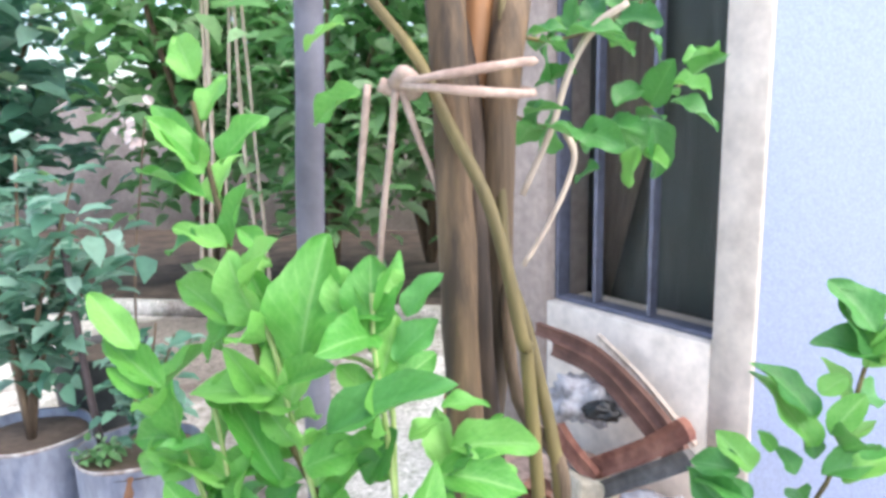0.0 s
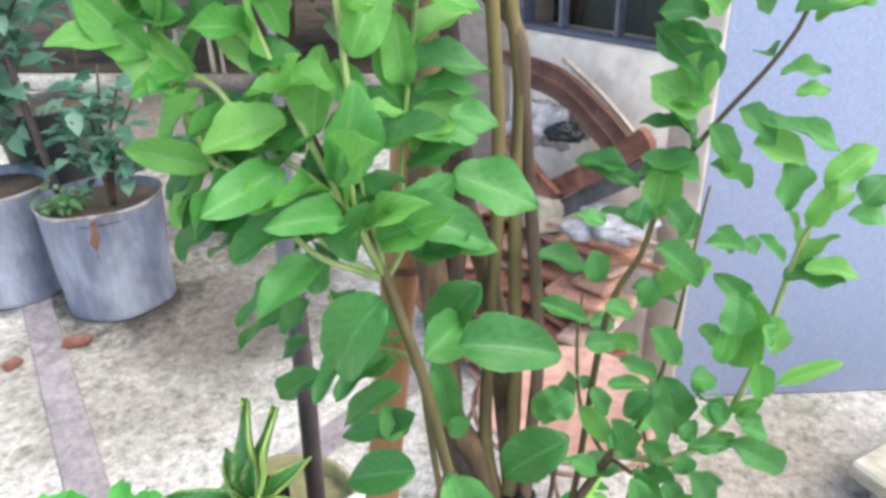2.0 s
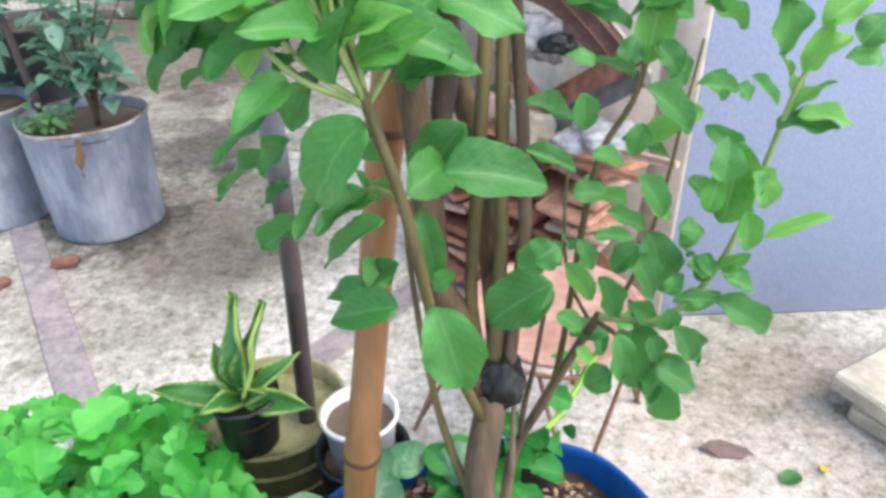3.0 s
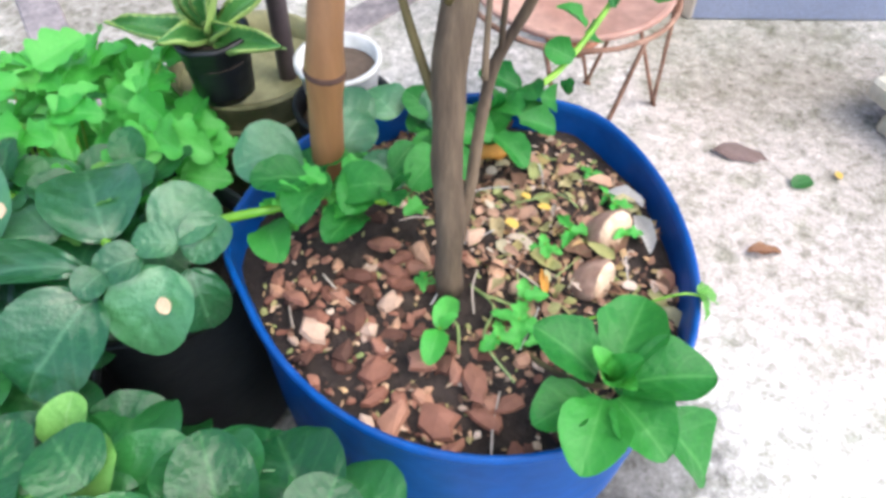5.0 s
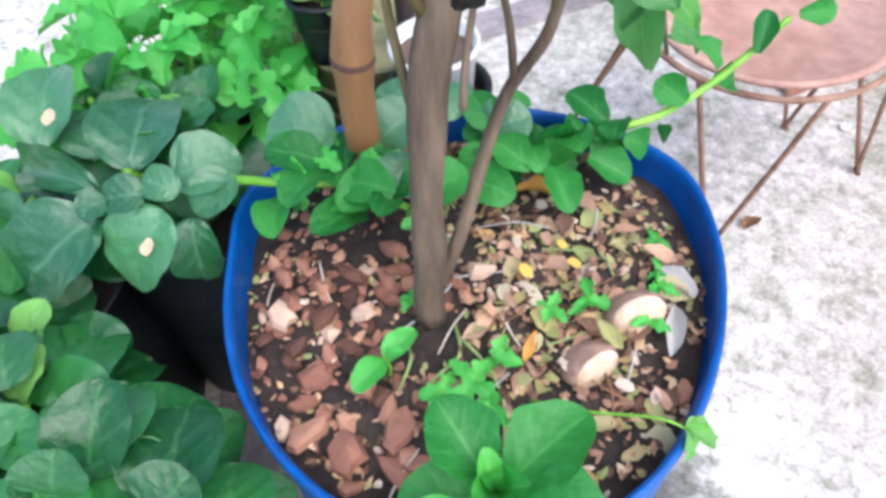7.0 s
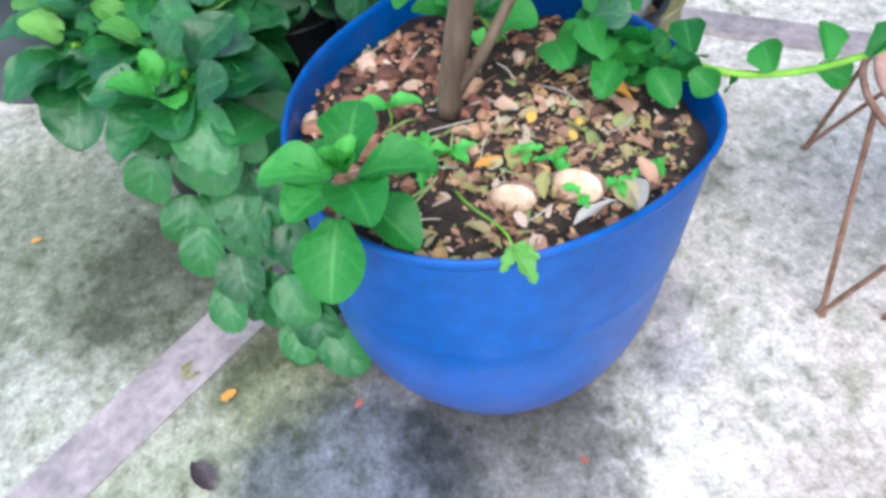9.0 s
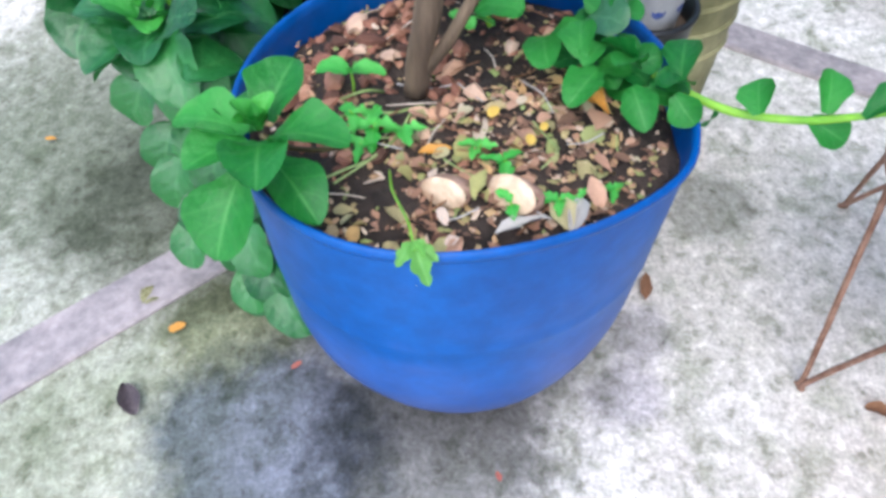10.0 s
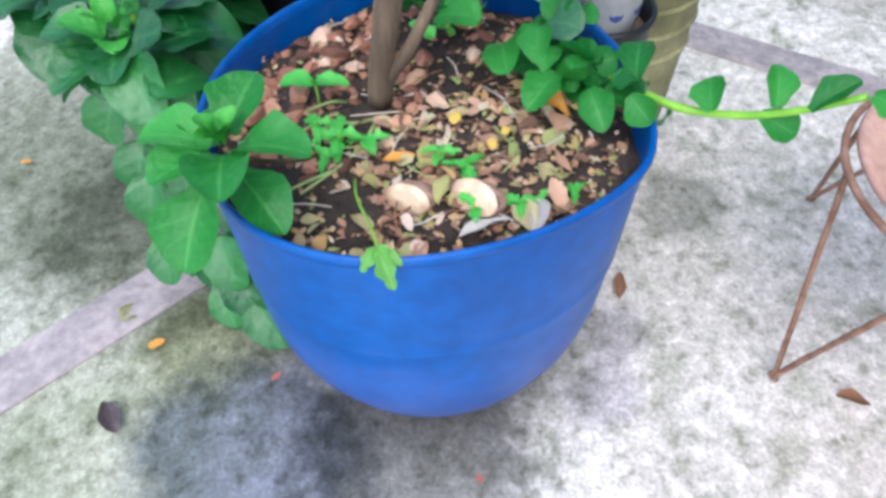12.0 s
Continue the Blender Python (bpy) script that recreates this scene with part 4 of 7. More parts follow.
leaf(shrub, (0.285, 0.645, 0.864), (0.261, 0.642, 0.850), 0.015)
leaf(shrub, (0.353, 0.596, 0.869), (0.307, 0.590, 0.842), 0.018)
leaf(shrub, (0.254, 0.624, 1.009), (0.282, 0.627, 1.023), 0.022)
leaf(shrub, (0.333, 0.626, 1.019), (0.323, 0.631, 1.044), 0.019, "ovate", leaf_young)
leaf(shrub, (0.394, 0.653, 0.903), (0.359, 0.645, 0.864), 0.027)
leaf(shrub, (0.392, 0.613, 0.957), (0.362, 0.611, 0.943), 0.022)
leaf(shrub, (0.307, 0.638, 0.930), (0.292, 0.633, 0.904), 0.025)
leaf(shrub, (0.365, 0.660, 0.842), (0.376, 0.649, 0.786), 0.021)
leaf(shrub, (0.345, 0.632, 0.799), (0.331, 0.636, 0.818), 0.021)
leaf(shrub, (0.387, 0.652, 0.799), (0.372, 0.649, 0.786), 0.014)
leaf(shrub, (0.353, 0.635, 0.815), (0.323, 0.632, 0.798), 0.017)
leaf(shrub, (0.294, 0.640, 0.840), (0.255, 0.637, 0.823), 0.015)
leaf(shrub, (0.275, 0.649, 0.883), (0.228, 0.643, 0.854), 0.016)
leaf(shrub, (0.330, 0.676, 0.769), (0.285, 0.674, 0.761), 0.023)
leaf(shrub, (0.429, 0.702, 0.900), (0.474, 0.700, 0.889), 0.022)
leaf(shrub, (0.541, 0.701, 0.896), (0.493, 0.697, 0.874), 0.021, "ovate", leaf_young)
leaf(shrub, (0.566, 0.698, 0.878), (0.566, 0.685, 0.817), 0.025, "ovate", leaf_young)
leaf(shrub, (0.591, 0.685, 0.814), (0.632, 0.689, 0.833), 0.012, "ovate", leaf_young)
leaf(shrub, (0.598, 0.701, 0.894), (0.638, 0.701, 0.895), 0.015, "ovate", leaf_young)
leaf(shrub, (0.563, 0.676, 0.769), (0.612, 0.672, 0.751), 0.019)
leaf(shrub, (0.515, 0.685, 0.817), (0.536, 0.676, 0.771), 0.027)
leaf(shrub, (0.508, 0.692, 0.848), (0.531, 0.687, 0.825), 0.016, "ovate", leaf_young)
leaf(shrub, (0.491, 0.711, 0.944), (0.458, 0.714, 0.959), 0.014)
leaf(shrub, (0.523, 0.715, 0.963), (0.487, 0.713, 0.956), 0.022)
leaf(shrub, (0.531, 0.721, 0.997), (0.497, 0.722, 1.002), 0.018, "ovate", leaf_young)
leaf(shrub, (0.610, 0.716, 0.968), (0.558, 0.721, 0.994), 0.020)
leaf(shrub, (0.581, 0.715, 0.963), (0.588, 0.708, 0.928), 0.028)
leaf(shrub, (0.533, 0.714, 0.959), (0.565, 0.712, 0.951), 0.012, "ovate", leaf_young)
leaf(shrub, (0.642, 0.708, 0.928), (0.621, 0.708, 0.932), 0.020)
leaf(shrub, (0.486, 0.679, 0.783), (0.504, 0.672, 0.750), 0.018)
leaf(shrub, (0.460, 0.680, 0.791), (0.484, 0.675, 0.765), 0.018, "ovate", leaf_young)
leaf(shrub, (0.501, 0.671, 0.745), (0.526, 0.660, 0.688), 0.023)
leaf(shrub, (0.528, 0.667, 0.726), (0.544, 0.654, 0.661), 0.024)
leaf(shrub, (0.528, 0.667, 0.726), (0.565, 0.661, 0.697), 0.021, "ovate", leaf_young)
leaf(shrub, (0.492, 0.664, 0.712), (0.489, 0.660, 0.688), 0.020)
leaf(shrub, (0.550, 0.671, 0.747), (0.565, 0.665, 0.716), 0.017)
leaf(shrub, (0.604, 0.711, 0.946), (0.631, 0.717, 0.975), 0.019, "ovate", leaf_young)
leaf(shrub, (0.516, 0.708, 0.929), (0.530, 0.704, 0.912), 0.020)
leaf(shrub, (0.541, 0.706, 0.919), (0.558, 0.703, 0.905), 0.015)
leaf(shrub, (0.575, 0.694, 0.861), (0.596, 0.689, 0.835), 0.019, "ovate", leaf_young)
leaf(shrub, (0.537, 0.693, 0.853), (0.554, 0.690, 0.842), 0.014)
leaf(shrub, (0.559, 0.704, 0.912), (0.571, 0.703, 0.905), 0.012)
leaf(shrub, (0.546, 0.686, 0.818), (0.536, 0.683, 0.806), 0.013, "ovate", leaf_young)
leaf(shrub, (0.566, 0.680, 0.790), (0.593, 0.678, 0.779), 0.015)
leaf(shrub, (0.439, 0.654, 0.809), (0.453, 0.656, 0.821), 0.025)
leaf(shrub, (0.499, 0.689, 0.837), (0.476, 0.691, 0.844), 0.015, "ovate", leaf_young)
leaf(shrub, (0.558, 0.681, 0.794), (0.548, 0.679, 0.785), 0.015)
part("branch", tube(((0.492, 0.714, 0.712), (0.517, 0.731, 0.744), (0.533, 0.743, 0.805), (0.542, 0.756, 0.869), (0.550, 0.767, 0.924)), 0.0022, 0.001, 8, rough=0.15), olive_bark, shrub)
part("branch", tube(((0.490, 0.714, 0.711), (0.468, 0.723, 0.754), (0.462, 0.734, 0.808), (0.464, 0.741, 0.847)), 0.0018, 0.001, 8, rough=0.15), olive_bark, shrub)
part("branch", tube(((0.518, 0.728, 0.730), (0.530, 0.720, 0.691), (0.544, 0.713, 0.656)), 0.0018, 0.001, 8, rough=0.15), olive_bark, shrub)
leaf(shrub, (0.500, 0.685, 0.916), (0.539, 0.681, 0.895), 0.020)
leaf(shrub, (0.488, 0.688, 0.929), (0.492, 0.691, 0.947), 0.016)
leaf(shrub, (0.504, 0.690, 0.941), (0.523, 0.687, 0.925), 0.015)
leaf(shrub, (0.462, 0.684, 0.912), (0.470, 0.680, 0.888), 0.017)
leaf(shrub, (0.530, 0.686, 0.918), (0.557, 0.686, 0.920), 0.009)
leaf(shrub, (0.560, 0.687, 0.924), (0.580, 0.683, 0.907), 0.010)
leaf(shrub, (0.553, 0.674, 0.860), (0.555, 0.680, 0.888), 0.022)
leaf(shrub, (0.571, 0.675, 0.867), (0.580, 0.672, 0.852), 0.015)
leaf(shrub, (0.472, 0.677, 0.875), (0.494, 0.677, 0.873), 0.014)
leaf(shrub, (0.430, 0.677, 0.877), (0.464, 0.675, 0.866), 0.015)
leaf(shrub, (0.461, 0.672, 0.849), (0.482, 0.673, 0.853), 0.015)
leaf(shrub, (0.483, 0.670, 0.839), (0.512, 0.668, 0.831), 0.010)
leaf(shrub, (0.477, 0.666, 0.822), (0.506, 0.667, 0.825), 0.011)
leaf(shrub, (0.530, 0.668, 0.829), (0.548, 0.668, 0.829), 0.018)
leaf(shrub, (0.502, 0.664, 0.811), (0.527, 0.658, 0.779), 0.022)
leaf(shrub, (0.506, 0.665, 0.817), (0.487, 0.662, 0.798), 0.018)
leaf(shrub, (0.467, 0.666, 0.820), (0.480, 0.662, 0.798), 0.013)
leaf(shrub, (0.441, 0.665, 0.817), (0.433, 0.660, 0.788), 0.021)
leaf(shrub, (0.538, 0.663, 0.807), (0.558, 0.662, 0.801), 0.014)
leaf(shrub, (0.528, 0.659, 0.784), (0.536, 0.662, 0.799), 0.012)
leaf(shrub, (0.532, 0.658, 0.780), (0.562, 0.659, 0.784), 0.011)
leaf(shrub, (0.529, 0.657, 0.774), (0.533, 0.653, 0.754), 0.017)
leaf(shrub, (0.534, 0.654, 0.761), (0.558, 0.649, 0.734), 0.018)
leaf(shrub, (0.564, 0.661, 0.797), (0.586, 0.660, 0.792), 0.013)
leaf(shrub, (0.498, 0.653, 0.753), (0.509, 0.645, 0.714), 0.023)
leaf(shrub, (0.497, 0.647, 0.724), (0.476, 0.645, 0.714), 0.020)
leaf(shrub, (0.519, 0.653, 0.753), (0.531, 0.649, 0.733), 0.017)
leaf(shrub, (0.526, 0.648, 0.731), (0.557, 0.645, 0.716), 0.022)
leaf(shrub, (0.456, 0.655, 0.766), (0.477, 0.653, 0.757), 0.015)
leaf(shrub, (0.426, 0.654, 0.760), (0.453, 0.659, 0.783), 0.028)
leaf(shrub, (0.501, 0.674, 0.862), (0.528, 0.670, 0.838), 0.018)
leaf(shrub, (0.502, 0.681, 0.895), (0.495, 0.677, 0.873), 0.015)
leaf(shrub, (0.469, 0.688, 0.929), (0.452, 0.689, 0.937), 0.014)
leaf(shrub, (0.569, 0.670, 0.842), (0.576, 0.665, 0.815), 0.019, "ovate", leaf_young)
leaf(shrub, (0.470, 0.642, 0.748), (0.481, 0.640, 0.739), 0.011, "ovate", leaf_young)
leaf(shrub, (0.546, 0.670, 0.841), (0.552, 0.675, 0.867), 0.015, "ovate", leaf_young)
leaf(shrub, (0.568, 0.738, 1.082), (0.539, 0.745, 1.117), 0.026)
leaf(shrub, (0.585, 0.731, 1.043), (0.621, 0.735, 1.065), 0.018, "ovate", leaf_young)
leaf(shrub, (0.558, 0.731, 1.046), (0.550, 0.735, 1.063), 0.013)
leaf(shrub, (0.525, 0.731, 1.046), (0.496, 0.733, 1.054), 0.018)
leaf(shrub, (0.527, 0.727, 1.025), (0.512, 0.721, 0.993), 0.026, "ovate", leaf_young)
leaf(shrub, (0.569, 0.733, 1.056), (0.565, 0.737, 1.076), 0.013)
leaf(shrub, (0.627, 0.709, 0.937), (0.640, 0.713, 0.955), 0.021)
leaf(shrub, (0.598, 0.746, 1.120), (0.614, 0.750, 1.141), 0.017, "ovate", leaf_young)
leaf(shrub, (0.613, 0.742, 1.101), (0.633, 0.740, 1.092), 0.016)
leaf(shrub, (0.525, 0.718, 0.980), (0.490, 0.720, 0.989), 0.017)
leaf(shrub, (0.579, 0.722, 1.002), (0.600, 0.723, 1.006), 0.011, "ovate", leaf_young)
leaf(shrub, (0.530, 0.719, 0.983), (0.550, 0.713, 0.955), 0.021)
leaf(shrub, (0.483, 0.713, 0.956), (0.452, 0.715, 0.966), 0.016)
leaf(shrub, (0.507, 0.714, 0.961), (0.503, 0.707, 0.923), 0.025, "ovate", leaf_young)
leaf(shrub, (0.273, 0.640, 1.138), (0.282, 0.654, 1.212), 0.037, "ovate", leaf_young, (0, -1, 0.2))
leaf(shrub, (0.314, 0.643, 1.156), (0.310, 0.652, 1.199), 0.030, "ovate", leaf_young, (0, -1, 0.2))
leaf(shrub, (0.234, 0.644, 1.160), (0.199, 0.650, 1.189), 0.017, "ovate", leaf_young)
leaf(shrub, (0.296, 0.614, 1.112), (0.361, 0.621, 1.143), 0.026)
leaf(shrub, (0.209, 0.671, 1.293), (0.196, 0.676, 1.322), 0.020, "ovate", leaf_young)
leaf(shrub, (0.212, 0.661, 1.247), (0.181, 0.670, 1.290), 0.016, "ovate", leaf_young)
leaf(shrub, (0.227, 0.661, 1.246), (0.246, 0.667, 1.277), 0.013, "ovate", leaf_young)
leaf(shrub, (0.217, 0.658, 1.228), (0.172, 0.662, 1.251), 0.011, "ovate", leaf_young)
leaf(shrub, (0.262, 0.789, 1.336), (0.227, 0.787, 1.325), 0.021, "ovate", leaf_young)
leaf(shrub, (0.275, 0.780, 1.288), (0.234, 0.777, 1.274), 0.015, "ovate", leaf_young)
leaf(shrub, (0.177, 0.641, 1.144), (0.144, 0.648, 1.178), 0.019, "ovate", leaf_young)
leaf(shrub, (0.213, 0.653, 1.207), (0.191, 0.652, 1.200), 0.018)
leaf(shrub, (0.230, 0.652, 1.201), (0.196, 0.655, 1.216), 0.016, "ovate", leaf_young)
leaf(shrub, (0.253, 0.652, 1.198), (0.236, 0.655, 1.213), 0.013, "ovate", leaf_young)
leaf(shrub, (0.243, 0.650, 1.189), (0.263, 0.643, 1.156), 0.016, "ovate", leaf_young)
leaf(shrub, (0.231, 0.644, 1.161), (0.214, 0.640, 1.139), 0.016, "ovate", leaf_young)
leaf(shrub, (0.241, 0.640, 1.140), (0.225, 0.633, 1.103), 0.016, "ovate", leaf_young)
leaf(shrub, (0.264, 0.637, 1.123), (0.254, 0.643, 1.153), 0.016, "ovate", leaf_young)
leaf(shrub, (0.301, 0.645, 1.166), (0.326, 0.646, 1.172), 0.018, "ovate", leaf_young)
leaf(shrub, (0.326, 0.641, 1.143), (0.347, 0.645, 1.167), 0.020)
leaf(shrub, (0.332, 0.645, 1.166), (0.350, 0.650, 1.190), 0.017)
leaf(shrub, (0.208, 0.631, 1.096), (0.172, 0.632, 1.100), 0.016, "ovate", leaf_young)
leaf(shrub, (0.239, 0.627, 1.073), (0.181, 0.632, 1.098), 0.019, "ovate", leaf_young)
leaf(shrub, (0.308, 0.638, 1.128), (0.295, 0.640, 1.142), 0.016, "ovate", leaf_young)
leaf(shrub, (0.320, 0.650, 1.190), (0.327, 0.648, 1.178), 0.015, "ovate", leaf_young)
leaf(shrub, (0.265, 0.627, 1.075), (0.224, 0.639, 1.133), 0.018, "ovate", leaf_young)
leaf(shrub, (0.346, 0.656, 1.072), (0.397, 0.656, 1.071), 0.030, "ovate", leaf_young)
leaf(shrub, (0.284, 0.611, 1.095), (0.314, 0.614, 1.110), 0.025, "ovate", leaf_young)
leaf(shrub, (0.194, 0.637, 1.123), (0.152, 0.643, 1.156), 0.019, "ovate", leaf_young)
leaf(shrub, (0.255, 0.629, 1.086), (0.209, 0.627, 1.075), 0.016, "ovate", leaf_young)
leaf(shrub, (0.327, 0.634, 1.108), (0.309, 0.628, 1.078), 0.023)
leaf(shrub, (0.351, 0.636, 1.121), (0.376, 0.637, 1.126), 0.014, "ovate", leaf_young)
leaf(shrub, (0.350, 0.668, 1.082), (0.401, 0.671, 1.093), 0.021, "ovate", leaf_young)
leaf(shrub, (0.351, 0.658, 1.032), (0.400, 0.660, 1.039), 0.023)
leaf(shrub, (0.253, 0.625, 1.064), (0.197, 0.624, 1.059), 0.020)
leaf(shrub, (0.275, 0.627, 1.076), (0.240, 0.620, 1.041), 0.019)
leaf(shrub, (0.283, 0.620, 1.042), (0.307, 0.622, 1.051), 0.022)
leaf(shrub, (0.309, 0.612, 1.002), (0.266, 0.614, 1.009), 0.023)
leaf(shrub, (0.287, 0.628, 1.078), (0.304, 0.623, 1.056), 0.015, "ovate", leaf_young)
leaf(shrub, (0.274, 0.635, 1.116), (0.245, 0.636, 1.122), 0.017, "ovate", leaf_young)
leaf(shrub, (0.236, 0.635, 1.116), (0.218, 0.637, 1.124), 0.015, "ovate", leaf_young)
leaf(shrub, (0.312, 0.635, 1.116), (0.307, 0.640, 1.139), 0.014, "ovate", leaf_young)
leaf(shrub, (0.334, 0.633, 1.103), (0.351, 0.635, 1.116), 0.014, "ovate", leaf_young)
leaf(shrub, (0.252, 0.610, 0.991), (0.226, 0.607, 0.977), 0.020)
leaf(shrub, (0.346, 0.654, 1.009), (0.395, 0.653, 1.005), 0.034)
leaf(shrub, (0.294, 0.632, 0.899), (0.268, 0.628, 0.879), 0.020)
leaf(shrub, (0.263, 0.616, 0.968), (0.218, 0.610, 0.940), 0.029)
leaf(shrub, (0.568, 0.735, 1.063), (0.539, 0.744, 1.111), 0.028, "ovate", leaf_young)
leaf(shrub, (0.607, 0.745, 1.115), (0.587, 0.754, 1.161), 0.029)
leaf(shrub, (0.532, 0.731, 1.046), (0.514, 0.736, 1.072), 0.016, "ovate", leaf_young)
leaf(shrub, (0.578, 0.736, 1.071), (0.599, 0.742, 1.099), 0.018, "ovate", leaf_young)
leaf(shrub, (0.532, 0.728, 1.029), (0.500, 0.731, 1.043), 0.021)
leaf(shrub, (0.572, 0.741, 1.095), (0.588, 0.744, 1.109), 0.015, "ovate", leaf_young)
leaf(shrub, (0.545, 0.734, 1.059), (0.538, 0.736, 1.072), 0.012, "ovate", leaf_young)
leaf(shrub, (0.604, 0.749, 1.134), (0.584, 0.756, 1.169), 0.028)
leaf(shrub, (0.609, 0.746, 1.120), (0.567, 0.748, 1.129), 0.023)
leaf(shrub, (0.568, 0.738, 1.080), (0.538, 0.745, 1.117), 0.026, "ovate", leaf_young)
leaf(shrub, (0.573, 0.731, 1.047), (0.621, 0.735, 1.065), 0.021)
leaf(shrub, (0.529, 0.723, 1.003), (0.500, 0.732, 1.048), 0.024)
leaf(shrub, (0.523, 0.720, 0.988), (0.498, 0.725, 1.016), 0.028, "ovate", leaf_young)
leaf(shrub, (0.569, 0.725, 1.014), (0.600, 0.726, 1.018), 0.011)
leaf(shrub, (0.528, 0.712, 0.952), (0.492, 0.716, 0.968), 0.022)
leaf(shrub, (0.558, 0.716, 0.972), (0.593, 0.715, 0.964), 0.029, "ovate", leaf_young)
part("branch", tube(((0.431, 0.670, 0.588), (0.431, 0.677, 0.625), (0.430, 0.696, 0.672)), 0.003, 0.002, 8, rough=0.15), bark_m, shrub)
part("branch", tube(((0.361, 0.927, 1.273), (0.416, 0.963, 1.256), (0.480, 1.005, 1.265), (0.540, 1.033, 1.307)), 0.002, 0.001, 8, rough=0.15), olive_bark, shrub)
leaf(shrub, (0.507, 0.894, 1.309), (0.540, 0.917, 1.327), 0.016, "ovate", leaf_young)
leaf(shrub, (0.499, 0.890, 1.292), (0.538, 0.910, 1.292), 0.014, "ovate", leaf_young)
leaf(shrub, (0.481, 0.885, 1.266), (0.502, 0.895, 1.215), 0.026)
leaf(shrub, (0.473, 0.881, 1.244), (0.462, 0.893, 1.206), 0.019, "ovate", leaf_young)
leaf(shrub, (0.442, 0.877, 1.226), (0.420, 0.896, 1.220), 0.020)
leaf(shrub, (0.481, 0.898, 1.332), (0.497, 0.914, 1.311), 0.022)
leaf(shrub, (0.414, 0.899, 1.335), (0.386, 0.921, 1.347), 0.020, "ovate", leaf_young)
leaf(shrub, (0.424, 0.893, 1.303), (0.387, 0.911, 1.296), 0.020)
leaf(shrub, (0.455, 0.887, 1.275), (0.479, 0.912, 1.302), 0.022)
leaf(shrub, (0.495, 0.877, 1.226), (0.475, 0.901, 1.243), 0.015, "ovate", leaf_young)
leaf(shrub, (0.451, 0.884, 1.262), (0.425, 0.901, 1.243), 0.020)
leaf(shrub, (0.397, 0.888, 1.281), (0.382, 0.903, 1.253), 0.018)
leaf(shrub, (0.468, 0.896, 1.319), (0.452, 0.919, 1.335), 0.016, "ovate", leaf_young)
whorl(shrub, ((0.368, 0.846, 1.272), (0.415, 0.884, 1.258), (0.472, 0.925, 1.266), (0.526, 0.953, 1.303)), 16, 0.042, "ovate", leaf_mid, random.Random(61), 0.1, 0.8, 0.3, 0.62, (0.0, -0.45, 0.8))
part("branch", tube(((0.369, 0.858, 1.332), (0.405, 0.888, 1.329), (0.451, 0.921, 1.345), (0.499, 0.948, 1.378)), 0.002, 0.001, 8, rough=0.15), olive_bark, shrub)
whorl(shrub, ((0.369, 0.858, 1.332), (0.405, 0.888, 1.329), (0.451, 0.921, 1.345), (0.499, 0.948, 1.378)), 16, 0.042, "ovate", leaf_mid, random.Random(62), 0.1, 0.8, 0.3, 0.62, (0.0, -0.45, 0.8))
part("branch", tube(((0.346, 0.608, 0.929), (0.320, 0.609, 0.987), (0.291, 0.622, 1.048), (0.270, 0.634, 1.108), (0.255, 0.643, 1.156), (0.233, 0.650, 1.188)), 0.0018, 0.0014, 8, rough=0.15), shoot_m, shrub)
whorl(shrub, ((0.346, 0.608, 0.929), (0.320, 0.609, 0.987), (0.291, 0.622, 1.048), (0.270, 0.634, 1.108), (0.255, 0.643, 1.156), (0.233, 0.650, 1.188)), 20, 0.042, "ovate", leaf_young, random.Random(31), 0.1, 0.8, 0.3, 0.52, (0.0, -0.45, 0.8))
part("branch", tube(((0.346, 0.608, 0.929), (0.332, 0.607, 0.976), (0.331, 0.618, 1.032), (0.324, 0.631, 1.095), (0.315, 0.641, 1.146), (0.313, 0.648, 1.178)), 0.0018, 0.0014, 8, rough=0.15), shoot_m, shrub)
whorl(shrub, ((0.346, 0.608, 0.929), (0.332, 0.607, 0.976), (0.331, 0.618, 1.032), (0.324, 0.631, 1.095), (0.315, 0.641, 1.146), (0.313, 0.648, 1.178)), 12, 0.04, "ovate", leaf_young, random.Random(32), 0.1, 0.8, 0.3, 0.52, (0.0, -0.45, 0.8))
part("branch", tube(((0.346, 0.608, 0.929), (0.308, 0.604, 0.962), (0.266, 0.618, 1.029), (0.232, 0.621, 1.045), (0.207, 0.630, 1.092), (0.176, 0.638, 1.132)), 0.0018, 0.0014, 8, rough=0.15), shoot_m, shrub)
whorl(shrub, ((0.346, 0.608, 0.929), (0.308, 0.604, 0.962), (0.266, 0.618, 1.029), (0.232, 0.621, 1.045), (0.207, 0.630, 1.092), (0.176, 0.638, 1.132)), 12, 0.042, "ovate", leaf_young, random.Random(33), 0.1, 0.8, 0.3, 0.52, (0.0, -0.45, 0.8))
part("branch", tube(((0.346, 0.608, 0.929), (0.307, 0.602, 0.950), (0.279, 0.609, 0.987), (0.253, 0.613, 1.004), (0.223, 0.636, 1.121)), 0.0018, 0.0014, 8, rough=0.15), shoot_m, shrub)
whorl(shrub, ((0.346, 0.608, 0.929), (0.307, 0.602, 0.950), (0.279, 0.609, 0.987), (0.253, 0.613, 1.004), (0.223, 0.636, 1.121)), 13, 0.042, "ovate", leaf_mid, random.Random(34), 0.1, 0.8, 0.3, 0.52, (0.0, -0.45, 0.8))
part("branch", tube(((0.346, 0.608, 0.929), (0.332, 0.605, 0.966), (0.321, 0.608, 0.979), (0.286, 0.613, 1.003), (0.259, 0.615, 1.017)), 0.0018, 0.0014, 8, rough=0.15), shoot_m, shrub)
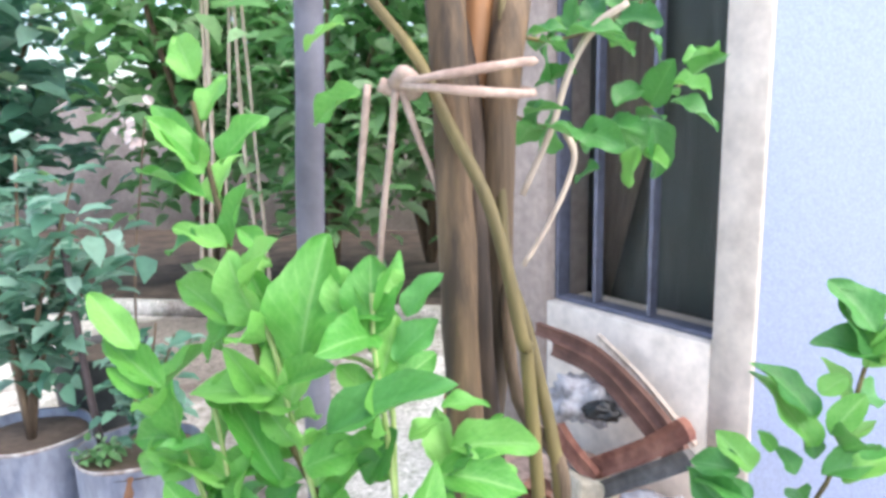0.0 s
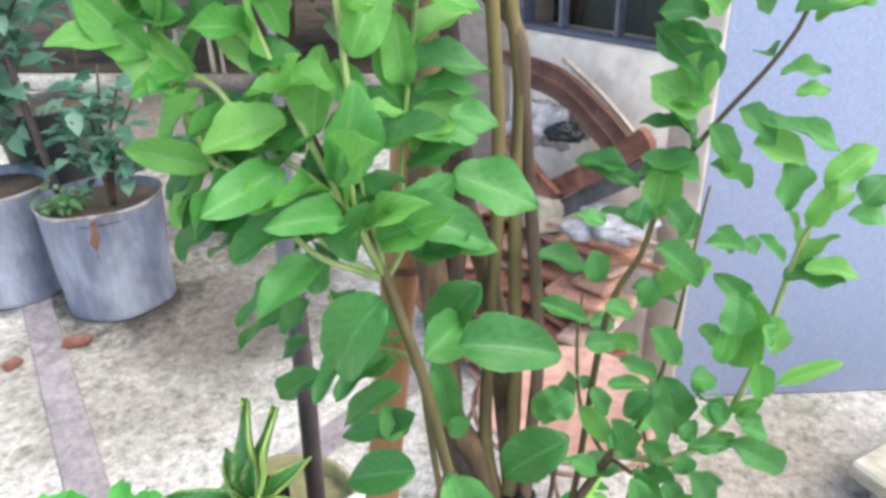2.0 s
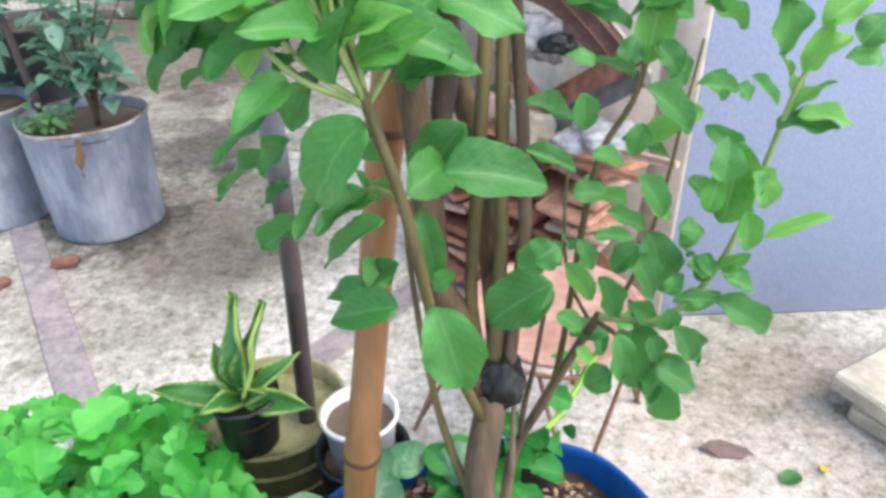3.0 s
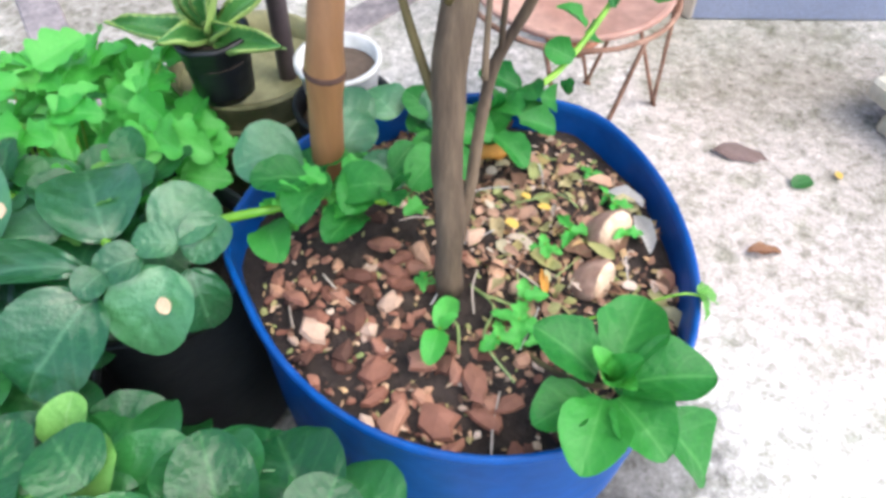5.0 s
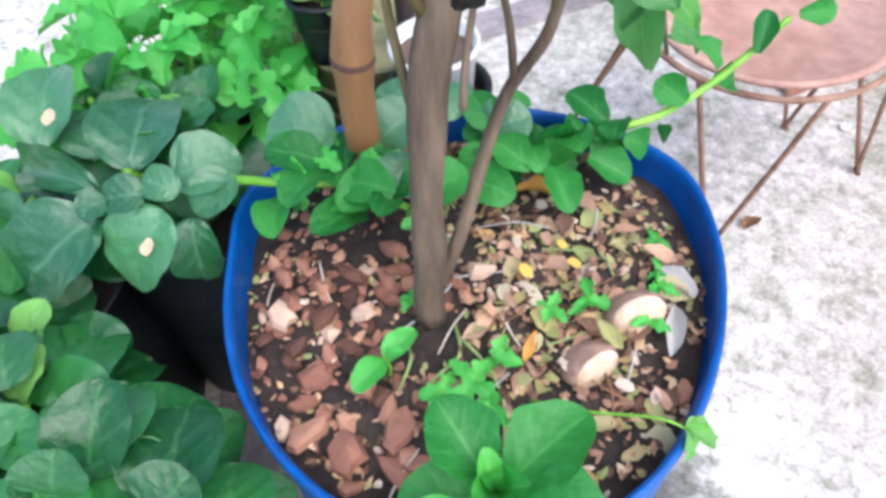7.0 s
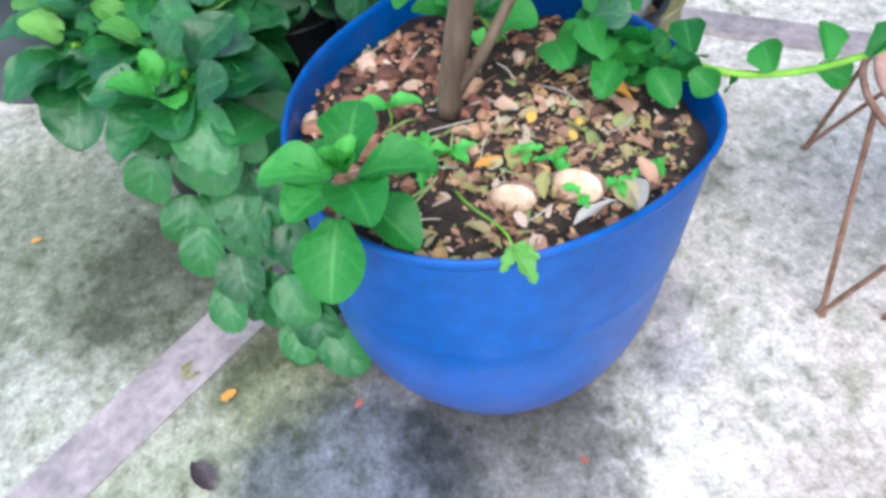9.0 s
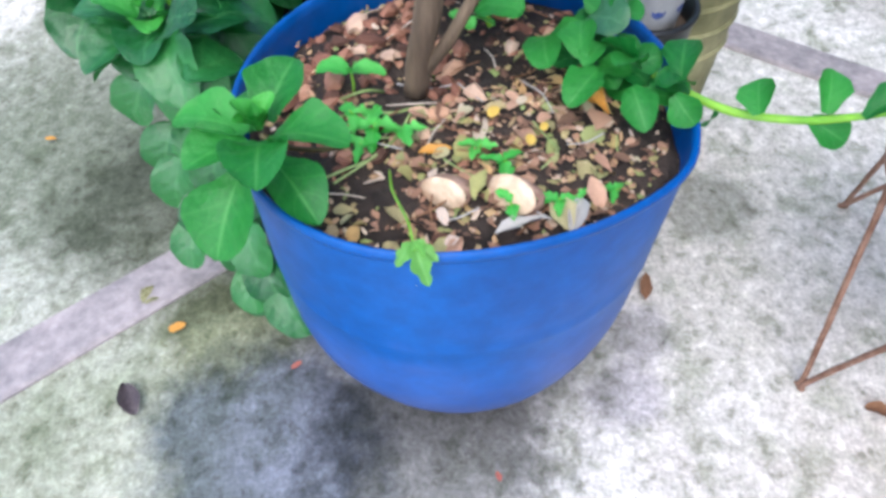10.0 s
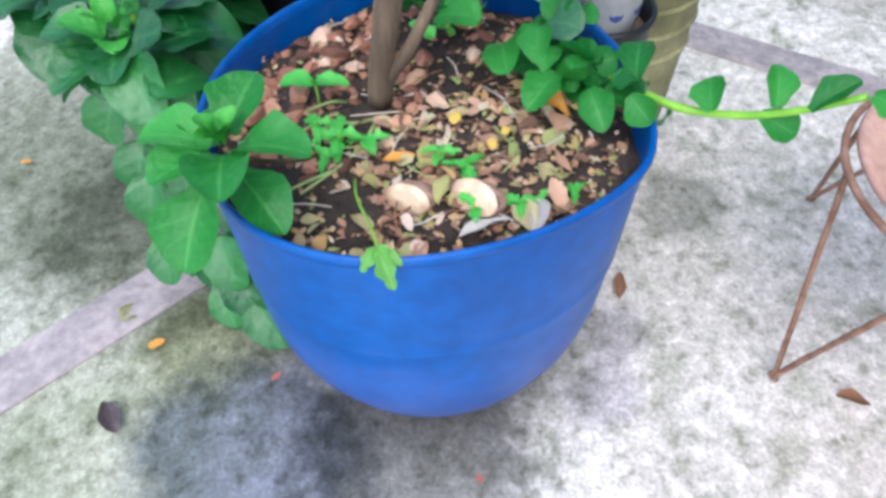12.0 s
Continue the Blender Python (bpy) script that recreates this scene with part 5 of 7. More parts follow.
whorl(shrub, ((0.346, 0.608, 0.929), (0.332, 0.605, 0.966), (0.321, 0.608, 0.979), (0.286, 0.613, 1.003), (0.259, 0.615, 1.017)), 12, 0.05, "ovate", leaf_mid, random.Random(35), 0.1, 0.8, 0.3, 0.52, (0.0, -0.45, 0.8))
part("branch", tube(((0.365, 0.597, 0.875), (0.349, 0.617, 0.876), (0.320, 0.627, 0.874), (0.305, 0.633, 0.904)), 0.0018, 0.0014, 8, rough=0.15), shoot_m, shrub)
whorl(shrub, ((0.365, 0.597, 0.875), (0.349, 0.617, 0.876), (0.320, 0.627, 0.874), (0.305, 0.633, 0.904)), 7, 0.045, "ovate", leaf_mid, random.Random(36), 0.1, 0.8, 0.3, 0.52, (0.0, -0.45, 0.8))
part("branch", tube(((0.346, 0.608, 0.929), (0.355, 0.631, 0.947), (0.350, 0.647, 0.977), (0.356, 0.658, 1.032), (0.359, 0.688, 1.080)), 0.0018, 0.0014, 8, rough=0.15), shoot_m, shrub)
whorl(shrub, ((0.346, 0.608, 0.929), (0.355, 0.631, 0.947), (0.350, 0.647, 0.977), (0.356, 0.658, 1.032), (0.359, 0.688, 1.080)), 12, 0.045, "ovate", leaf_mid, random.Random(37), 0.1, 0.8, 0.3, 0.52, (0.0, -0.45, 0.8))
whorl(shrub, ((0.490, 0.690, 0.740), (0.532, 0.689, 0.783), (0.566, 0.701, 0.844), (0.594, 0.714, 0.910)), 6, 0.034, "ovate", leaf_mid, random.Random(50), 0.1, 0.8, 0.3, 0.6, (0.0, -0.45, 0.8))
whorl(shrub, ((0.477, 0.702, 0.849), (0.498, 0.712, 0.898), (0.510, 0.720, 0.942), (0.536, 0.728, 0.980), (0.579, 0.739, 1.037), (0.603, 0.755, 1.113)), 9, 0.034, "ovate", leaf_mid, random.Random(51), 0.1, 0.8, 0.3, 0.6, (0.0, -0.45, 0.8))
whorl(shrub, ((0.490, 0.689, 0.736), (0.530, 0.683, 0.706), (0.547, 0.676, 0.668)), 4, 0.034, "ovate", leaf_mid, random.Random(52), 0.1, 0.8, 0.3, 0.6, (0.0, -0.45, 0.8))
whorl(shrub, ((0.468, 0.681, 0.697), (0.465, 0.726, 0.771), (0.470, 0.748, 0.832)), 4, 0.034, "ovate", leaf_mid, random.Random(53), 0.1, 0.8, 0.3, 0.6, (0.0, -0.45, 0.8))

# small young leaves crowding the upper shoots
for k, (stem, count, size) in enumerate((
    (((0.320, 0.609, 0.987), (0.291, 0.622, 1.048), (0.270, 0.634, 1.108), (0.255, 0.643, 1.156), (0.233, 0.650, 1.188)), 10, 0.040),
    (((0.266, 0.618, 1.029), (0.232, 0.621, 1.045), (0.207, 0.630, 1.092), (0.176, 0.638, 1.132)), 8, 0.038),
    (((0.331, 0.618, 1.032), (0.324, 0.631, 1.095), (0.315, 0.641, 1.146), (0.313, 0.648, 1.178)), 6, 0.042),
    (((0.279, 0.609, 0.987), (0.253, 0.613, 1.004), (0.223, 0.636, 1.121)), 7, 0.040),
    (((0.289, 0.632, 1.051), (0.253, 0.646, 1.119), (0.221, 0.666, 1.218), (0.203, 0.678, 1.281)), 9, 0.040),
    (((0.350, 0.647, 0.977), (0.356, 0.658, 1.032), (0.359, 0.688, 1.080)), 6, 0.042),
    (((0.579, 0.739, 1.037), (0.603, 0.755, 1.113), (0.614, 0.758, 1.128)), 6, 0.032),
    (((0.536, 0.682, 0.749), (0.572, 0.692, 0.802), (0.596, 0.712, 0.900), (0.610, 0.719, 0.937)), 9, 0.032))):
    whorl(shrub, stem, count, size, "ovate", leaf_young if k % 3 else leaf_pale, random.Random(80 + k), 0.05, 0.5, 0.85, 0.46, (0.0, -0.8, 0.5))

# ---- stake, ties and cords ----
STAKE = ((0.272, 0.735, 0.300), (0.278, 0.729, 0.440), (0.292, 0.727, 0.560), (0.300, 0.752, 0.644), (0.319, 0.774, 0.822), (0.331, 0.787, 0.935), (0.341, 0.807, 1.103), (0.346, 0.820, 1.210), (0.350, 0.835, 1.334), (0.355, 0.853, 1.483))


def make_stake():
    top = thing("bamboo_stake", "weathered orange-brown bamboo stake standing in the tub beside the shrub", "stake")
    cane = part("cane", tube(STAKE, 0.0165, 0.0125, 16, 10, nodes=(0.2, 0.47, 0.72, 0.93)), bamboo_m, top)
    pts = spline(STAKE, 20)
    for f in (0.2, 0.47, 0.72):
        p = pts[int(f * (len(pts) - 1))]
        q = pts[int(f * (len(pts) - 1)) + 1]
        d = (q - p).normalized() * 0.0028
        part("node_ring", tube((p - d, p, p + d), 0.0186, 0.0182, 16, 2), brown_clay, cane)
    return top


make_stake()


def make_tie():
    """Cord wound twice round the stake and stems, knotted, with loose ends."""
    top = thing("cord_tie", "pale twisted jute cord binding the stems to the stake", "cord")
    c, rx, ry = Vector((0.345, 0.803, 1.293)), 0.047, 0.053
    for dz, ph in ((0.014, 0.0), (-0.006, 0.5)):
        ring = [c + Vector((rx * math.cos(a + ph), ry * math.sin(a + ph), dz * (0.55 + 0.45 * math.cos(a + ph)) + 0.004 * math.sin(a))) for a in [2 * math.pi * i / 18 for i in range(19)]]
        part("winding", tube(ring, 0.0031, 0.0031, 8, 3, rough=0.45), rope_m, top)
    k = c + Vector((-0.045, -0.025, 0.0))
    knot = part("knot", tube((k, k + Vector((0.008, -0.008, 0.006)), k + Vector((0.014, 0, -0.004)), k + Vector((0.003, 0.004, -0.006)), k + Vector((-0.012, 0, 0.0))), 0.006, 0.005, 8, 5, rough=0.3), rope_m, top)
    for pts in (((0, 0, 0), (-0.004, -0.004, -0.04), (-0.012, -0.006, -0.10), (-0.016, -0.004, -0.135)), ((0.002, 0, 0), (0.012, 0.0, -0.03), (0.026, 0.0, -0.07), (0.03, 0, -0.1)), ((-0.02, 0, 0), (-0.025, 0, -0.04), (-0.03, 0, -0.085))):
        part("loose_end", tube([k + Vector(q) for q in pts], 0.0029, 0.0022, 7, 4, rough=0.35), rope_m, knot)
    return top


make_tie()


def make_twigs():
    for pts, r in ((((0.462, 0.885, 1.355), (0.436, 0.884, 1.336), (0.417, 0.880, 1.302), (0.404, 0.876, 1.258), (0.381, 0.871, 1.206)), 0.0034), (((0.416, 0.876, 1.256), (0.422, 0.873, 1.233), (0.404, 0.869, 1.186), (0.382, 0.865, 1.149)), 0.003)):
        tagged(part("dry_twig", tube(pts, r, r * 0.7, 7, 5, rough=0.4), dry_twig), "pale dry bent twig caught beside the stake", "twig", "dry twigs at the stake")


make_twigs()


def make_wrap():
    bm = bmesh.new()
    bmesh.ops.create_icosphere(bm, subdivisions=4, radius=1)
    for v in bm.verts:
        v.co = Vector((v.co.x * 0.02, v.co.y * 0.018, v.co.z * 0.026)) * (1 + 0.22 * noise.noise(v.co * 3.1) + 0.08 * noise.noise(v.co * 9))
    ob = part("plastic_wrap", bm, black_bag)
    ob.location = (0.419, 0.69, 0.672)
    tagged(ob, "crumpled black plastic wrapped round the fork of the shrub", "plastic wrap")


make_wrap()

make_chips()
make_litter()


def make_straws():
    """Thin dry stalks and straws lying over the litter."""
    rnd = random.Random(19)
    for i in range(46):
        a, r = rnd.uniform(0, 6.283), 0.18 * math.sqrt(rnd.random())
        x, y, t, ln = r * math.cos(a), r * math.sin(a), rnd.uniform(0, 6.283), rnd.uniform(0.012, 0.034)
        if x * 0.72 + y * 0.7 < -0.03 and rnd.random() < 0.6:
            continue
        p = [Vector((x + math.cos(t) * ln * k + 0.003 * rnd.uniform(-1, 1), y + math.sin(t) * ln * k + 0.003 * rnd.uniform(-1, 1), 0)) for k in (-1, 0, 1)]
        for q in p:
            q.z = soil_height(q.x, q.y) + 0.006 + rnd.uniform(0, 0.004)
        if max(math.hypot(q.x, q.y) for q in p) < 0.2:
            part("straw", tube(p, 0.0011, 0.0007, 5, 3), rnd.choice((dry_twig, shoot_m, grey_leaf, brown_leaf)), soil)


make_straws()


# ---- spinach vines round the tub ----
def rosette(name, label, at, spec, m, shape="round", category="vine"):
    """Leaves set round a growing tip: azimuth, rise, length, width, lift."""
    top = thing(name, label, category, at=at)
    for az, el, ln, w, lift in spec:
        a, e = radians(az), radians(el)
        d = Vector((math.cos(a) * math.cos(e), math.sin(a) * math.cos(e), math.sin(e)))
        b = d * 0.012 + Vector((0, 0, lift))
        face = Vector((0, 0, 1)) - d * 0.2
        leaf(top, b, b + d * ln, w, shape, m, face)
    return top


ROS = Vector((0.546, 0.513, 0.438))
ros = rosette("spinach_vine", "glossy green spinach vine tip hanging over the blue rim", ROS, (
    (70, 24, 0.068, 0.054, 0.004), (8, 26, 0.066, 0.054, 0.004), (157, 36, 0.058, 0.050, 0.006), (215, 10, 0.050, 0.044, 0.0), (256, 16, 0.062, 0.052, 0.004), (308, 16, 0.054, 0.050, 0.004),
    (38, -6, 0.066, 0.048, -0.012)), leaf_vine, "spoon")
HANG = Vector((0.034, -0.014, -0.004))
leaf(ros, HANG, HANG + Vector((0.058, -0.022, -0.030)), 0.060, "spoon", leaf_vine, (0.75, -0.2, 0.65))
for az, el, ln, w in ((20, 62, 0.034, 0.022), (140, 66, 0.032, 0.020), (260, 64, 0.032, 0.020), (80, 78, 0.022, 0.013), (200, 80, 0.022, 0.013), (320, 58, 0.030, 0.021)):
    a, e = radians(az), radians(el)
    d = Vector((math.cos(a) * math.cos(e), math.sin(a) * math.cos(e), math.sin(e)))
    leaf(ros, Vector((0, 0, 0.012)), Vector((0, 0, 0.012)) + d * ln, w, "spoon", leaf_heart, Vector((0, 0, 1)) - d * 0.2)
part("stem", tube([Vector(p) - ROS for p in ((0.46, 0.60, 0.366), (0.50, 0.56, 0.384), (0.53, 0.53, 0.414), (0.546, 0.513, 0.444))], 0.0028, 0.0022, 8), olive_bark, ros)


# the runner that reaches out over the back of the rim
run = thing("spinach_vine", "spinach runner with a bright green stem reaching over the blue rim", "vine")
RUN = ((0.35, 0.80, 0.375), (0.39, 0.825, 0.405), (0.44, 0.865, 0.408), (0.483, 0.91, 0.410), (0.513, 0.955, 0.424), (0.535, 0.988, 0.446), (0.558, 1.022, 0.478))
LOWER = Vector((0, 0, 0.02))
part("stem", tube(RUN, 0.005, 0.0032, 8, 6), thick_green, run)
for b, t, w in (((0.452, 0.875, 0.440), (0.408, 0.883, 0.460), 0.036), ((0.456, 0.831, 0.435), (0.499, 0.838, 0.425), 0.034), ((0.475, 0.864, 0.440), (0.499, 0.881, 0.425), 0.032), ((0.507, 0.929, 0.445), (0.475, 0.931, 0.460), 0.034), ((0.519, 0.966, 0.450), (0.538, 0.998, 0.440), 0.03), ((0.518, 0.978, 0.455), (0.486, 0.988, 0.480), 0.03), ((0.439, 0.841, 0.440), (0.409, 0.813, 0.460), 0.04), ((0.431, 0.804, 0.435), (0.470, 0.772, 0.430), 0.036), ((0.421, 0.789, 0.440), (0.382, 0.788, 0.460), 0.036), ((0.431, 0.833, 0.440), (0.430, 0.861, 0.450), 0.03), ((0.508, 0.893, 0.445), (0.500, 0.887, 0.430), 0.02), ((0.565, 1.02, 0.505), (0.595, 1.035, 0.51), 0.024), ((0.545, 0.99, 0.475), (0.54, 1.02, 0.505), 0.024)):
    leaf(run, Vector(b) - LOWER, Vector(t) - LOWER, w, "spoon", leaf_vine, (math.sin(w * 900) * 0.9, -0.5 + math.cos(w * 1700) * 0.5, 0.8))
rr = random.Random(3)
for i in range(26):
    q = rr.random()
    p = Vector((0.345 + 0.115 * q + rr.uniform(-0.025, 0.025), 0.785 + 0.075 * q + rr.uniform(-0.03, 0.03), 0.385 + rr.random() * 0.045))
    a = rr.uniform(0, 6.28)
    leaf(run, p, p + Vector((math.cos(a) * 0.034, math.sin(a) * 0.034, rr.uniform(-0.005, 0.02))), rr.uniform(0.024, 0.034), "round", leaf_vine, (rr.uniform(-0.3, 0.3), -0.3, 0.9))

# bushy growth over the side of the rim towards the bags
side = thing("spinach_vine", "bushy spinach vine crowding over the rim of the tub", "vine")
part("stem", tube(((0.15, 0.625, 0.40), (0.20, 0.635, 0.43), (0.245, 0.65, 0.437), (0.30, 0.69, 0.425), (0.335, 0.71, 0.395)), 0.005, 0.0035, 8, 6), thick_green, side)
rr = random.Random(9)
for i in range(40):
    u = rr.random()
    p = Vector((0.245 + 0.13 * u + rr.uniform(-0.02, 0.02), 0.675 + 0.05 * u + rr.uniform(-0.035, 0.04), 0.41 + 0.045 * rr.random()))
    a = rr.uniform(0, 6.28)
    ln = rr.choice((0.022, 0.026, 0.032, 0.05))
    leaf(side, p, p + Vector((math.cos(a) * ln, math.sin(a) * ln, rr.uniform(-0.01, 0.02))), ln * 0.8, "lobed" if ln < 0.03 else "round", leaf_lobed if ln < 0.03 else leaf_vine, (rr.uniform(-0.3, 0.3), -0.35, 0.9))


# seedlings and trailing stalks on the mulch
def seedling(x, y, n, size, seed, label="small bright green seedling growing in the mulch"):
    rnd = random.Random(seed)
    p = on_soil(x, y)
    top = thing("seedling", label, "seedling", "seedlings in the tub", at=p)
    part("stem", tube(((0, 0, -0.004), (rnd.uniform(-0.003, 0.003), 0, size * 0.4), (0, rnd.uniform(-0.004, 0.004), size * 0.75)), 0.0013, 0.0009, 6, 3), thick_green, top)
    for i in range(n):
        a = i * 6.283 / n + rnd.uniform(-0.4, 0.4)
        b = Vector((0, 0, size * rnd.uniform(0.45, 0.75)))
        leaf(top, b, b + Vector((math.cos(a), math.sin(a), rnd.uniform(-0.1, 0.35))) * size, size * rnd.uniform(0.5, 0.75), "lobed", leaf_lobed, (0, -0.1, 1))


for i, (x, y, n, s) in enumerate(((0.386, 0.638, 4, 0.016), (0.519, 0.712, 3, 0.028), (0.495, 0.69, 4, 0.022), (0.562, 0.757, 3, 0.022), (0.556, 0.775, 3, 0.016), (0.481, 0.622, 3, 0.026), (0.478, 0.594, 4, 0.03), (0.463, 0.575, 3, 0.024), (0.54, 0.811, 3, 0.018), (0.50, 0.585, 3, 0.022), (0.571, 0.715, 3, 0.02))):
    seedling(x, y, n, s * 0.85, i)


pair = thing("seedling", "young seedling with two opposite oval leaves in the mulch", "seedling", "seedlings in the tub", at=on_soil(0.412, 0.570))
part("stem", tube(((0, 0, -0.004), (0.002, 0.002, 0.016), (0, 0, 0.032)), 0.0015, 0.0011, 6, 3), thick_green, pair)
for d, w in (((0.006, 0.034, 0.006), 0.021), ((-0.004, -0.034, 0.004), 0.022), ((0.012, 0.006, 0.016), 0.010)):
    leaf(pair, (0, 0, 0.031), Vector(d) + Vector((0, 0, 0.031)), w, "round", leaf_lobed, (0.1, -0.1, 1))
hang = thing("lobed_sprig", "bright green lobed leaf hanging over the blue rim", "sprig")
part("stem", tube(((0.52, 0.61, 0.375), (0.56, 0.615, 0.392), (0.61, 0.63, 0.41), (0.635, 0.635, 0.405)), 0.0013, 0.001, 6, 4), thick_green, hang)
for b, t, w in (((0.628, 0.634, 0.410), (0.655, 0.646, 0.385), 0.017), ((0.629, 0.632, 0.410), (0.645, 0.620, 0.396), 0.012), ((0.628, 0.636, 0.410), (0.643, 0.653, 0.402), 0.012)):
    leaf(hang, b, t, w, "lobed", leaf_young, (0.7, 0, 0.7))
for pts in (((0.43, 0.64, 0.392), (0.455, 0.61, 0.398), (0.45, 0.575, 0.396), (0.48, 0.54, 0.40)), ((0.41, 0.60, 0.392), (0.425, 0.585, 0.402), (0.43, 0.56, 0.394)), ((0.44, 0.63, 0.392), (0.48, 0.615, 0.394), (0.51, 0.59, 0.392), (0.53, 0.56, 0.394)), ((0.50, 0.60, 0.392), (0.52, 0.57, 0.398), (0.535, 0.53, 0.395))):
    pts = [on_soil(x, y, z - 0.389) for x, y, z in pts]
    tagged(part("trailing_stalk", tube(pts, 0.0016, 0.0012, 6, 5), shoot_m), "thin pale trailing stalk lying on the mulch", "stalk", "trailing stalks")


# ---- bags with spinach beside the tub ----
pot("grow_bag", 0.075, 0.665, 0.118, 0.33, dark_bag, "dark blue-grey polythene grow bag filled with soil and planted with spinach", fill=soil_m, flare=0.9)
pot("grow_bag", 0.125, 0.36, 0.105, 0.28, black_bag, "squat black polythene grow bag planted with spinach", fill=soil_m, flare=0.9)

# made-up bag, added so the gap between the other two stays dark
pot("grow_bag", -0.025, 0.49, 0.11, 0.3, black_bag, "black polythene grow bag added to fill the dark gap under spinach leaves", fill=soil_m, flare=0.9)


pot("grow_bag", -0.42, -0.05, 0.125, 0.29, slate_bag, "slate-grey polythene grow bag under spreading spinach leaves", fill=soil_m, flare=0.92)


def spinach(label, at, n, spread, height, size, seed, droop=0.0):
    """A mound of broad glossy leaves in rosettes, thick stems below."""
    rnd = random.Random(seed)
    top = thing("spinach_plant", label, "spinach plant", "potted spinach", at=at)
    tips = []
    for i in range(n):
        a, r = i * 2.4 + rnd.uniform(-0.3, 0.3), spread * math.sqrt((i + 0.4) / n)
        tip = Vector((r * math.cos(a), r * math.sin(a), height * rnd.uniform(0.75, 1.05) - droop * (r / spread) ** 2))
        part("stem", tube((Vector((0, 0, -0.03)), Vector((tip.x * 0.5, tip.y * 0.5, tip.z * 0.6)), tip), 0.005, 0.0035, 8, 4), thick_green, top)
        k = rnd.randint(6, 8)
        for j in range(k):
            b = j * 2.4 + rnd.uniform(-0.3, 0.3)
            f = j / k
            el = radians(-10 + 62 * f) + rnd.uniform(-0.15, 0.15)
            d = Vector((math.cos(b) * math.cos(el), math.sin(b) * math.cos(el), math.sin(el)))
            ln = size * (1.08 - 0.62 * f) * rnd.uniform(0.88, 1.12)
            q = tip + Vector((0, 0, -0.03 + 0.035 * f)) + d * 0.012
            leaf(top, q, q + d * ln, ln * rnd.uniform(0.78, 0.94), "round", leaf_young if f > 0.8 else leaf_spin, Vector((0, 0, 1)) - d * 0.3)
    return top


def broad_leaves(plant, rows, m):
    for b, t, w in rows:
        leaf(plant, b, t, w * 1.06, "round", m, (0.25, -0.25, 0.9))


spinach("broad glossy spinach leaves over a half-hidden black bag", (-0.055, 0.475, 0.29), 5, 0.10, 0.10, 0.085, 22)
upper = spinach("broad glossy dark green spinach leaves in a black bag", (0.05, 0.64, 0.33), 5, 0.085, 0.085, 0.075, 2)
upper_leaves = thing("spinach_plant", "tall shoots of broad grey-green spinach with painted-in sheen leaning over the black bag", "spinach plant", "potted spinach")
part("stem", tube(((0.085, 0.655, 0.30), (0.10, 0.62, 0.38), (0.12, 0.585, 0.445)), 0.006, 0.004, 8, 5), thick_green, upper_leaves)
broad_leaves(upper_leaves, (
    ((0.116, 0.592, 0.445), (0.057, 0.672, 0.460), 0.080),
    ((0.019, 0.565, 0.445), (-0.044, 0.642, 0.470), 0.067),
    ((0.109, 0.556, 0.450), (-0.011, 0.537, 0.440), 0.035),
    ((0.129, 0.534, 0.440), (0.084, 0.454, 0.400), 0.078),
    ((0.180, 0.570, 0.440), (0.160, 0.511, 0.390), 0.069),
    ((0.191, 0.584, 0.420), (0.205, 0.557, 0.360), 0.046),
    ((0.061, 0.595, 0.430), (0.004, 0.629, 0.440), 0.059),
    ((0.135, 0.552, 0.450), (0.124, 0.527, 0.450), 0.029),
), leaf_sheen)
broad_leaves(upper_leaves, (
    ((0.155, 0.604, 0.440), (0.194, 0.653, 0.450), 0.057),
    ((0.160, 0.574, 0.450), (0.126, 0.548, 0.450), 0.035),
    ((0.185, 0.590, 0.450), (0.148, 0.581, 0.460), 0.030),
    ((0.202, 0.635, 0.440), (0.191, 0.589, 0.430), 0.042),
    ((0.257, 0.717, 0.450), (0.204, 0.682, 0.460), 0.065),
    ((0.345, 0.686, 0.440), (0.336, 0.725, 0.460), 0.042),
    ((0.031, 0.518, 0.430), (0.013, 0.490, 0.380), 0.061),
    ((0.305, 0.770, 0.430), (0.262, 0.800, 0.455), 0.052),
    ((0.330, 0.800, 0.430), (0.296, 0.828, 0.445), 0.050),
    ((0.360, 0.800, 0.425), (0.395, 0.828, 0.445), 0.046),
    ((0.285, 0.735, 0.430), (0.302, 0.785, 0.450), 0.050),
), leaf_sheen)
lower_leaves = thing("spinach_plant", "mound of broad glossy spinach leaves filling a black bag", "spinach plant", "potted spinach")
part("stem", tube(((0.21, 0.36, 0.26), (0.205, 0.37, 0.33), (0.20, 0.39, 0.405)), 0.006, 0.004, 8, 5), thick_green, lower_leaves)
part("stem", tube(((0.22, 0.36, 0.26), (0.26, 0.365, 0.34), (0.295, 0.37, 0.41)), 0.006, 0.004, 8, 5), thick_green, lower_leaves)
